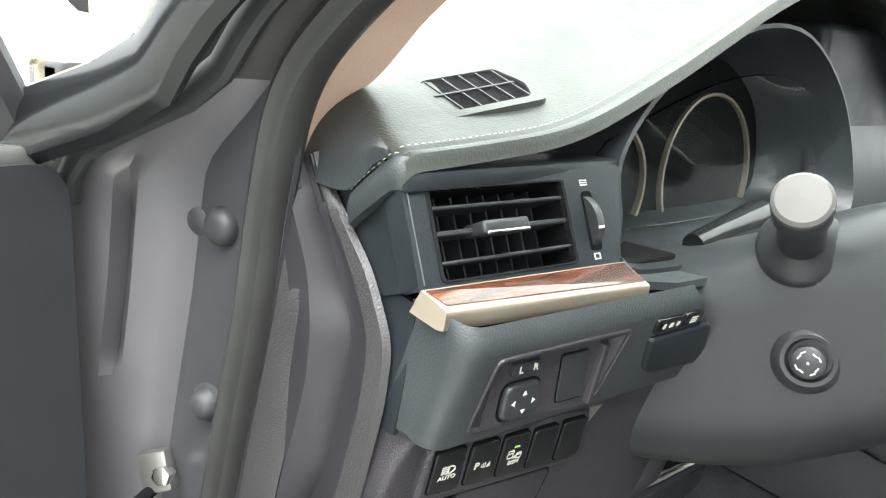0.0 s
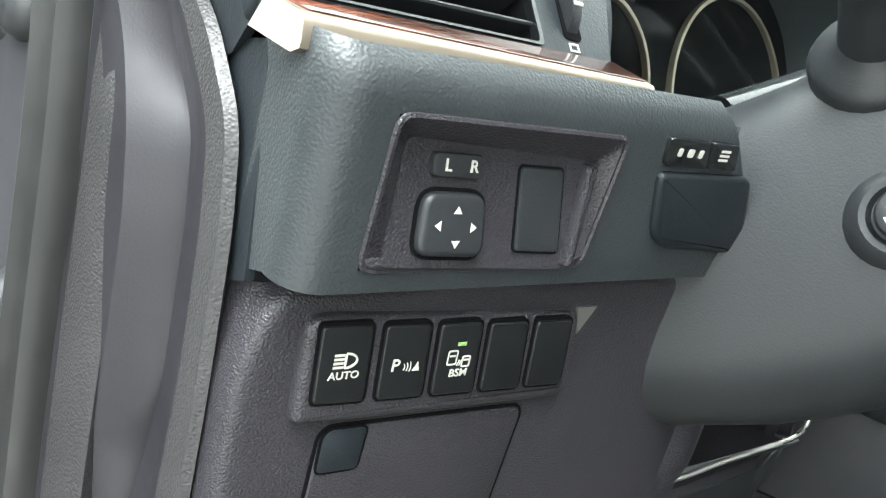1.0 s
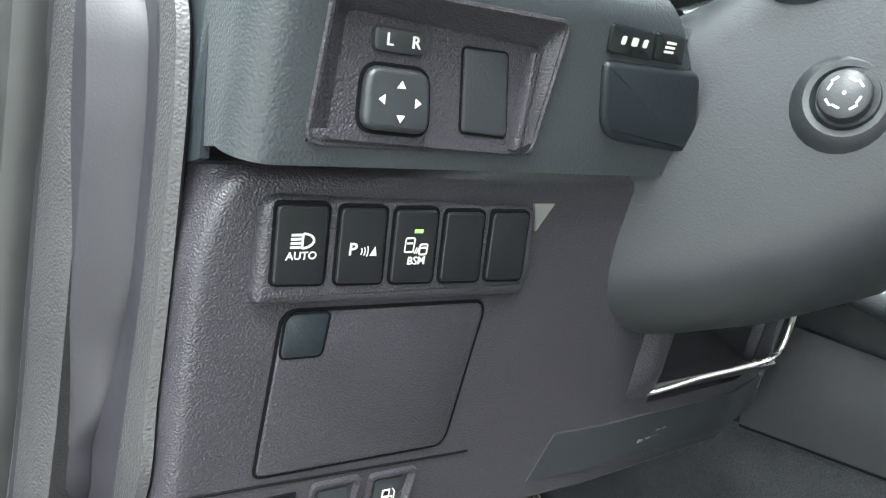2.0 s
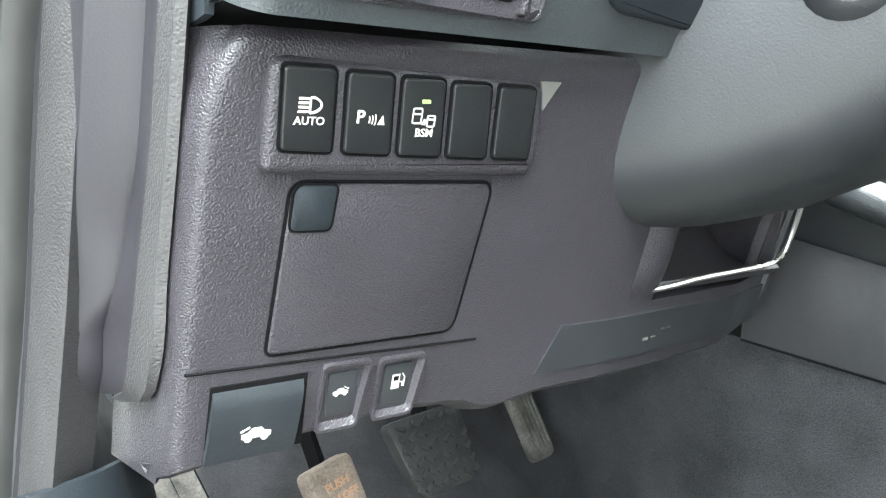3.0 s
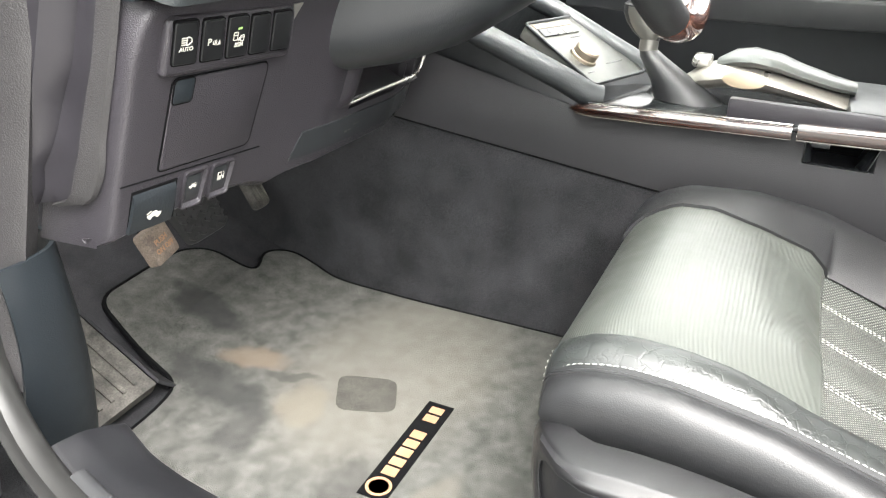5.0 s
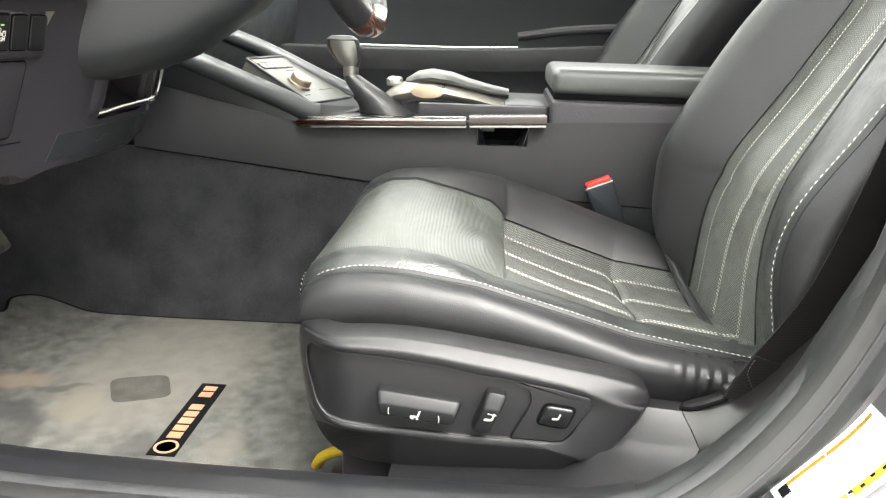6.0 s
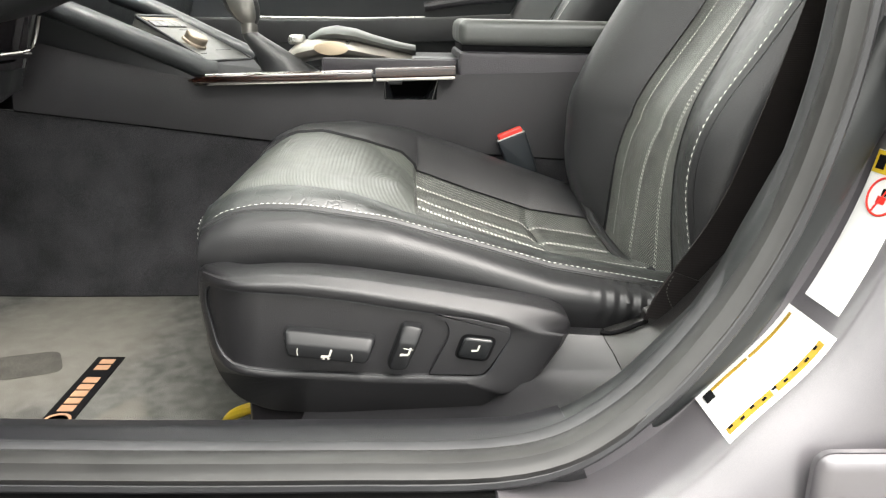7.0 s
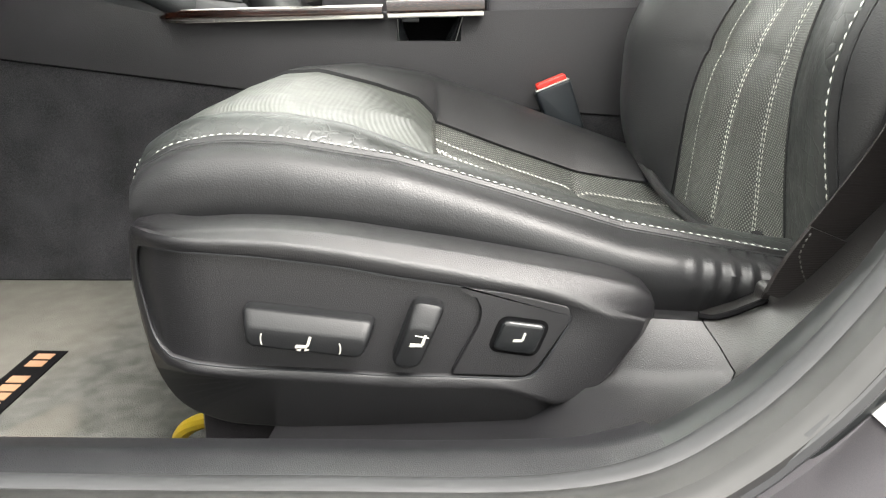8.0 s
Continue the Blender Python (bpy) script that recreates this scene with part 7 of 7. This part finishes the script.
part("backrest_top", loft([BACK[-1], [p + V(0, -0.05, 0.02) for p in BACK[-1]], [p + V(0, -0.12, 0.0) for p in BACK[-1]]]), M_LEATHER, seat)
part("seam_thread", dashes([r[8] + V(0.001, 0.0012, 0) for r in BACK[8:]], 0.0050, 0.0022, 0.0008, lift=(0, 1, 0)), M_THREAD, back, "pale grey seam thread")
part("seam_piping", tube([r[7] + V(0, 0.0005, 0) for r in BACK[5:]], 0.0016, 6, up=(1, 0, 0)), M_LEATHER, back)
part("seam_piping", tube([r[12] + V(0, 0.0, 0) for r in BACK[5:]], 0.0018, 6, up=(1, 0, 0)), M_LEATHER, back)
part("seam_piping", tube([r[22] + V(0, 0.0, 0) for r in BACK[5:]], 0.0018, 6, up=(1, 0, 0)), M_LEATHER, back)
for i in (13, 17, 21):
    for dx in (-0.0026, 0.0026) if i != 21 else (0.0,):
        part("seam_thread", dashes([r[i] + V(dx, 0.0018, 0) for r in BACK[6:]], 0.0038, 0.0012, 0.00075, lift=(0, 1, 0)), M_THREAD, back, "pale grey seam thread")
part("backrest_hem", tube(spline([V(0.43, -0.428, 0.432), V(0.48, -0.432, 0.412), V(0.585, -0.433, 0.405), V(0.69, -0.432, 0.41), V(0.76, -0.425, 0.43), V(0.81, -0.42, 0.45)], 5), 0.006, 8), M_LEATHER, back)

# the passenger seat is the same without the switch shield
pseat = copy_thing(seat, Matrix.Translation((1.455, -0.16, 0.23)))
tagged(pseat, "black leather passenger seat beyond the console", "car seat")
pseat.name = "passenger_seat"

# seat base and switch shield
part("seat_base", rbox(0.345, -0.44, 0.235, 0.80, 0.0, 0.385, 0.012), M_PLASTIC, seat)
for x in (0.385, 0.76):
    part("seat_rail", rbox(x - 0.02, -0.46, 0.232, x + 0.02, 0.02, 0.262, 0.004), M_BODY_DARK, seat)
SH = basis((0.31, 0, 0), (0, -1, 0), (0, 0, 1))


def star(poly, c, n=144):
    """The polygon sampled by angle about c."""
    out, m = [], len(poly)
    for i in range(n):
        a = 2 * math.pi * i / n
        d = Vector((math.cos(a), math.sin(a)))
        best = None
        for j in range(m):
            p, q = Vector(poly[j]) - Vector(c), Vector(poly[(j + 1) % m]) - Vector(c)
            e = q - p
            den = d.x * e.y - d.y * e.x
            if abs(den) < 1e-12:
                continue
            t, s = (p.x * e.y - p.y * e.x) / den, (p.x * d.y - p.y * d.x) / den
            if t > 0 and -1e-6 <= s <= 1 + 1e-6 and (best is None or t > best):
                best = t
        out.append((c[0] + d.x * best, c[1] + d.y * best))
    return out


def wrap(bm):
    """The shield curves inwards at its front end and a little at its rear."""
    for v in bm.verts:
        k = max(0.0, v.co.y + 0.012)
        v.co.x += 30.0 * k * k
        v.co.y += 0.40 * k
        r = max(0.0, -0.24 - v.co.y)
        v.co.x += 1.0 * r * r
    return bm


SHO = [tuple(p) for p in roundpoly([Vector(p) for p in ((-0.024, 0.4610), (0.038, 0.4665), (0.073, 0.4660), (0.109, 0.463), (0.18, 0.453), (0.254, 0.441), (0.283, 0.435), (0.315, 0.4265), (0.3185, 0.403), (0.296, 0.371), (0.279, 0.348), (0.26, 0.331), (0.203, 0.324), (0.087, 0.324), (0.029, 0.328), (0.002, 0.340), (-0.018, 0.364), (-0.031, 0.43))], 0.012, 4)]
SHR = [tuple(p) for p in roundpoly([Vector(p) for p in ((-0.024, 0.455), (0.037, 0.4555), (0.073, 0.4540), (0.108, 0.4495), (0.181, 0.4375), (0.245, 0.4255), (0.268, 0.417), (0.286, 0.4085), (0.3125, 0.4035), (0.2915, 0.3735), (0.2745, 0.3505), (0.255, 0.3450), (0.235, 0.3560), (0.145, 0.357), (0.088, 0.3605), (0.032, 0.3635), (-0.005, 0.3685), (-0.016, 0.380), (-0.026, 0.42))], 0.008, 4)]
SHI = [tuple(p) for p in roundpoly([Vector(p) for p in ((-0.019, 0.4475), (0.012, 0.448), (0.054, 0.4455), (0.108, 0.4395), (0.144, 0.433), (0.218, 0.423), (0.258, 0.414), (0.2595, 0.405), (0.241, 0.371), (0.234, 0.3635), (0.182, 0.3650), (0.145, 0.3650), (0.088, 0.368), (0.032, 0.370), (-0.002, 0.3745), (-0.011, 0.385), (-0.021, 0.425))], 0.009, 4)]
CC = (0.12, 0.402)
so, sr, si = star([(0.165 + (a - 0.165) * 1.028, 0.594 + (b - 0.594) * 1.028) for a, b in SHO], CC), star(SHR, CC), star(SHI, CC)


def inset_by(poly, d):
    """Each point moved inwards by d along the outline's normal."""
    out, n = [], len(poly)
    for i in range(n):
        e = Vector(poly[(i + 1) % n]) - Vector(poly[i - 1])
        nrm = Vector((-e.y, e.x)).normalized()
        out.append(tuple(Vector(poly[i]) + nrm * d))
    return out


RIMS = ((so, -0.05), (so, -0.016), (inset_by(so, 0.0012), -0.0135), (inset_by(so, 0.0028), -0.0118), (inset_by(sr, -0.0030), -0.0022), (inset_by(sr, -0.0010), -0.0005), (inset_by(sr, 0.0016), 0.0), (inset_by(si, -0.0026), -0.0012), (inset_by(si, -0.0012), -0.0018), (inset_by(si, -0.0002), -0.0034), (si, -0.0060))
shield = part("side_shield", wrap(loft([[SH @ V(*p, d) for p in ring_] for ring_, d in RIMS], closed=True)), M_SHIELD, seat, "grained black seat side shield", sharp=50)
flo = slab(si, SH, -0.02, -0.0055)
bmesh.ops.triangulate(flo, faces=[f for f in flo.faces if len(f.verts) > 4])
part("shield_recess", wrap(flo), M_SHIELD, shield)
part("recess_edge", wrap(tube([SH @ V(*p, -0.0022) for p in inset_by(si, -0.0010)], 0.0007, 6, closed=True, up=(1, 0, 0))), M_PLASTIC_S, shield)
# the lumbar switch sits on a raised plate whose edge curls round the recline switch
LPL = piece(((0.181, 0.3655), (0.233, 0.3645), (0.2405, 0.372), (0.2605, 0.405), (0.2595, 0.4155), (0.219, 0.4246), (0.185, 0.4290), (0.196, 0.4215), (0.2005, 0.412), (0.199, 0.402), (0.190, 0.384)), 0.004, 3)
part("lumbar_plate", slab(LPL, SH, -0.006, -0.0014, 0.0012, 1), M_SHIELD, shield)


def lever_piece(name, quad, top, cut, label):
    """A rocker on the shield: quad runs bottom left, bottom right, top right, top left; its upper part slants back by cut."""
    a, b, c, d = (Vector(p) for p in quad)
    w, h = (b - a).length, (d - a).length

    def ring_at(depth, g, inset):
        pts = roundpoly([Vector(p) for p in ((inset, inset), (w - inset, inset), (w - inset, h * (1 - cut * g) - inset), (inset, h * (1 - cut * g) - inset))], 0.0065 - 0.4 * inset, 5)
        return [SH @ V(*(a.lerp(b, p.x / w).lerp(d.lerp(c, p.x / w), p.y / h)), depth) for p in pts]

    steps = ((-0.006, 0.0, 0.0), (0.0035, 0.0, 0.0), (0.0058, 0.02, 0.0003), (0.0074, 0.14, 0.0008), (0.0112, 0.78, 0.0012), (0.0124, 0.94, 0.0016), (0.0132, 1.0, 0.0024), (0.0135, 1.0, 0.0036))
    return part(name, loft([ring_at(dep * (top / 0.0135 if dep > 0 else 1.0), g, e) for dep, g, e in steps], closed=True, caps=True), M_SWITCH, shield, label, sharp=32)


sl = lever_piece("slide_switch", ((0.048, 0.390), (0.124, 0.3815), (0.1325, 0.4060), (0.045, 0.4155)), 0.0135, 0.31, "long black seat slide switch")
rk = lever_piece("recline_switch", ((0.141, 0.3765), (0.161, 0.3755), (0.1775, 0.417), (0.1565, 0.4205)), 0.0140, 0.27, "tilted black recline switch")
lbq = piece(((0.2075, 0.3855), (0.2365, 0.3815), (0.2445, 0.4030), (0.2150, 0.4065)), 0.005, 4)
part("switch_gap", slab(widen(lbq, 0.0022), SH, -0.0046, -0.0010), M_BLACK, shield)
lb = part("lumbar_switch", slab(lbq, SH, -0.005, 0.0030, 0.0030, 4), M_GLOSS, shield, "square gloss black lumbar switch")


def seat_symbol(m, k, parent):
    part("symbol", slab(mm(*[(a * k, b * k) for a, b in ((-4, -2), (2.2, -2), (3.0, -0.4), (-3.4, -0.2))]), m, 0, 0.0004), M_WHITE, parent)
    part("symbol", slab(mm(*[(a * k, b * k) for a, b in ((1.6, -1), (3.2, -1), (4.8, 4), (3.4, 4.4))]), m, 0, 0.0004), M_WHITE, parent)


seat_symbol(SH @ Matrix.Translation((0.0855, 0.3930, 0.0136)), 1.25, sl)
for u in (0.0600, 0.1085):
    part("symbol", tube([SH @ V(u + 0.0012 * math.cos(a) * (1 if u < 0.08 else -1), 0.3965 - 0.13 * (u - 0.06) + 0.0038 * math.sin(a), 0.0138) for a in span(radians(110), radians(250), 8)], 0.0005, 5, up=(1, 0, 0)), M_WHITE, sl)
for s in (-1, 1):
    part("symbol", slab(mm((85.5 + s * 1.2 - 0.2, 388.4), (85.5 + s * 4.2, 389.2), (85.5 + s * 1.2 + 0.2, 390.0)), SH, 0.0135, 0.0140), M_WHITE, sl)
seat_symbol(SH @ Matrix.Translation((0.1590, 0.3950, 0.0141)), 1.3, rk)
part("symbol", tube([SH @ V(0.1575, 0.4000, 0.0143), SH @ V(0.1665, 0.3985, 0.0143)], 0.0004, 5, up=(1, 0, 0)), M_WHITE, rk)
seat_symbol(SH @ Matrix.Translation((0.2255, 0.3940, 0.0031)), 1.0, lb)

# ---- belt and buckle ----
M_WEB = lined("dark brown belt webbing", (0.0150, 0.0130, 0.0130), 0.0018, 0.2, ("Z",), False)
M_WEB.node_tree.nodes["Principled BSDF"].inputs["Specular IOR Level"].default_value = 0.25
belt = thing("seat_belt", (0.33, -0.45, 0.40), "black woven seat belt hanging by the pillar", "seat belt")
BLT = spline([V(0.330, -0.412, 0.410), V(0.324, -0.424, 0.445), V(0.314, -0.466, 0.527), V(0.304, -0.490, 0.615), V(0.297, -0.516, 0.73), V(0.294, -0.55, 0.90), V(0.305, -0.60, 1.12)], 8)
part("webbing", thick(loft([[p + V(-0.005, 0.0215, 0.008) * k for k in (-1, -0.9, -0.5, 0, 0.5, 0.9, 1)] for p in BLT]), 0.0014), M_WEB, belt)
part("webbing_fold", thick(loft([[p + V(-0.006, 0.0225, 0.009) * k + V(-0.004, 0, 0) for k in (-1, 0, 1)] for p in BLT[1:11]]), 0.002), M_WEB, belt, "folded and stitched belt end")
part("fold_stitch", dashes([p + V(-0.0055, 0.0, 0.0) + V(-0.006, 0.0225, 0.009) * k for p, k in zip(BLT[2:11], (-0.9, -0.7, -0.4, -0.1, 0.2, 0.5, 0.8, 0.9, 0.95))], 0.003, 0.0012, 0.0006, lift=(-1, 0, 0)), M_CAP, belt)
part("anchor", rbox(0.322, -0.432, 0.385, 0.352, -0.395, 0.424, 0.006, 3), M_TRIM, belt, "satin black belt anchor cover")
buckle = thing("belt_buckle", (0.855, -0.34, 0.44), "black belt buckle with a red release button", "belt buckle")
BK = basis((0.8475, -0.334, 0.489), (0, -1, 0.42), (0, 0.42, 1.0))
part("buckle_body", slab([tuple(p) for p in roundpoly([Vector(p) for p in ((-0.020, -0.045), (0.020, -0.045), (0.024, 0.030), (-0.024, 0.030))], 0.006)], BK, -0.022, 0.0, 0.004, 3), M_DARK, buckle)
part("release_button", rbox(-0.020, 0.028, -0.018, 0.020, 0.0385, -0.002, 0.003, 3, m=BK), M_RED, buckle, "red release button")
part("buckle_rim", tube([BK @ V(a, b, c) for a, b, c in ((-0.022, 0.030, -0.001), (0.022, 0.030, -0.001), (0.022, 0.030, -0.02), (-0.022, 0.030, -0.02))], 0.0012, 6, closed=True, up=(1, 0, 0)), M_SATIN, buckle)
part("buckle_stalk", tube([BK @ V(0, -0.04, -0.011), V(0.855, -0.38, 0.38), V(0.858, -0.40, 0.30)], 0.009, 8), M_BLACK, buckle)
# yellow cable sleeve under the seat
single("cable_sleeve", tube(spline([V(0.43, 0.048, 0.236), V(0.415, 0.036, 0.262), V(0.405, 0.016, 0.278), V(0.41, -0.02, 0.283), V(0.43, -0.06, 0.27)], 6), 0.0065, 10), M_YELLOW, "yellow cable sleeve under the seat front", "cable")
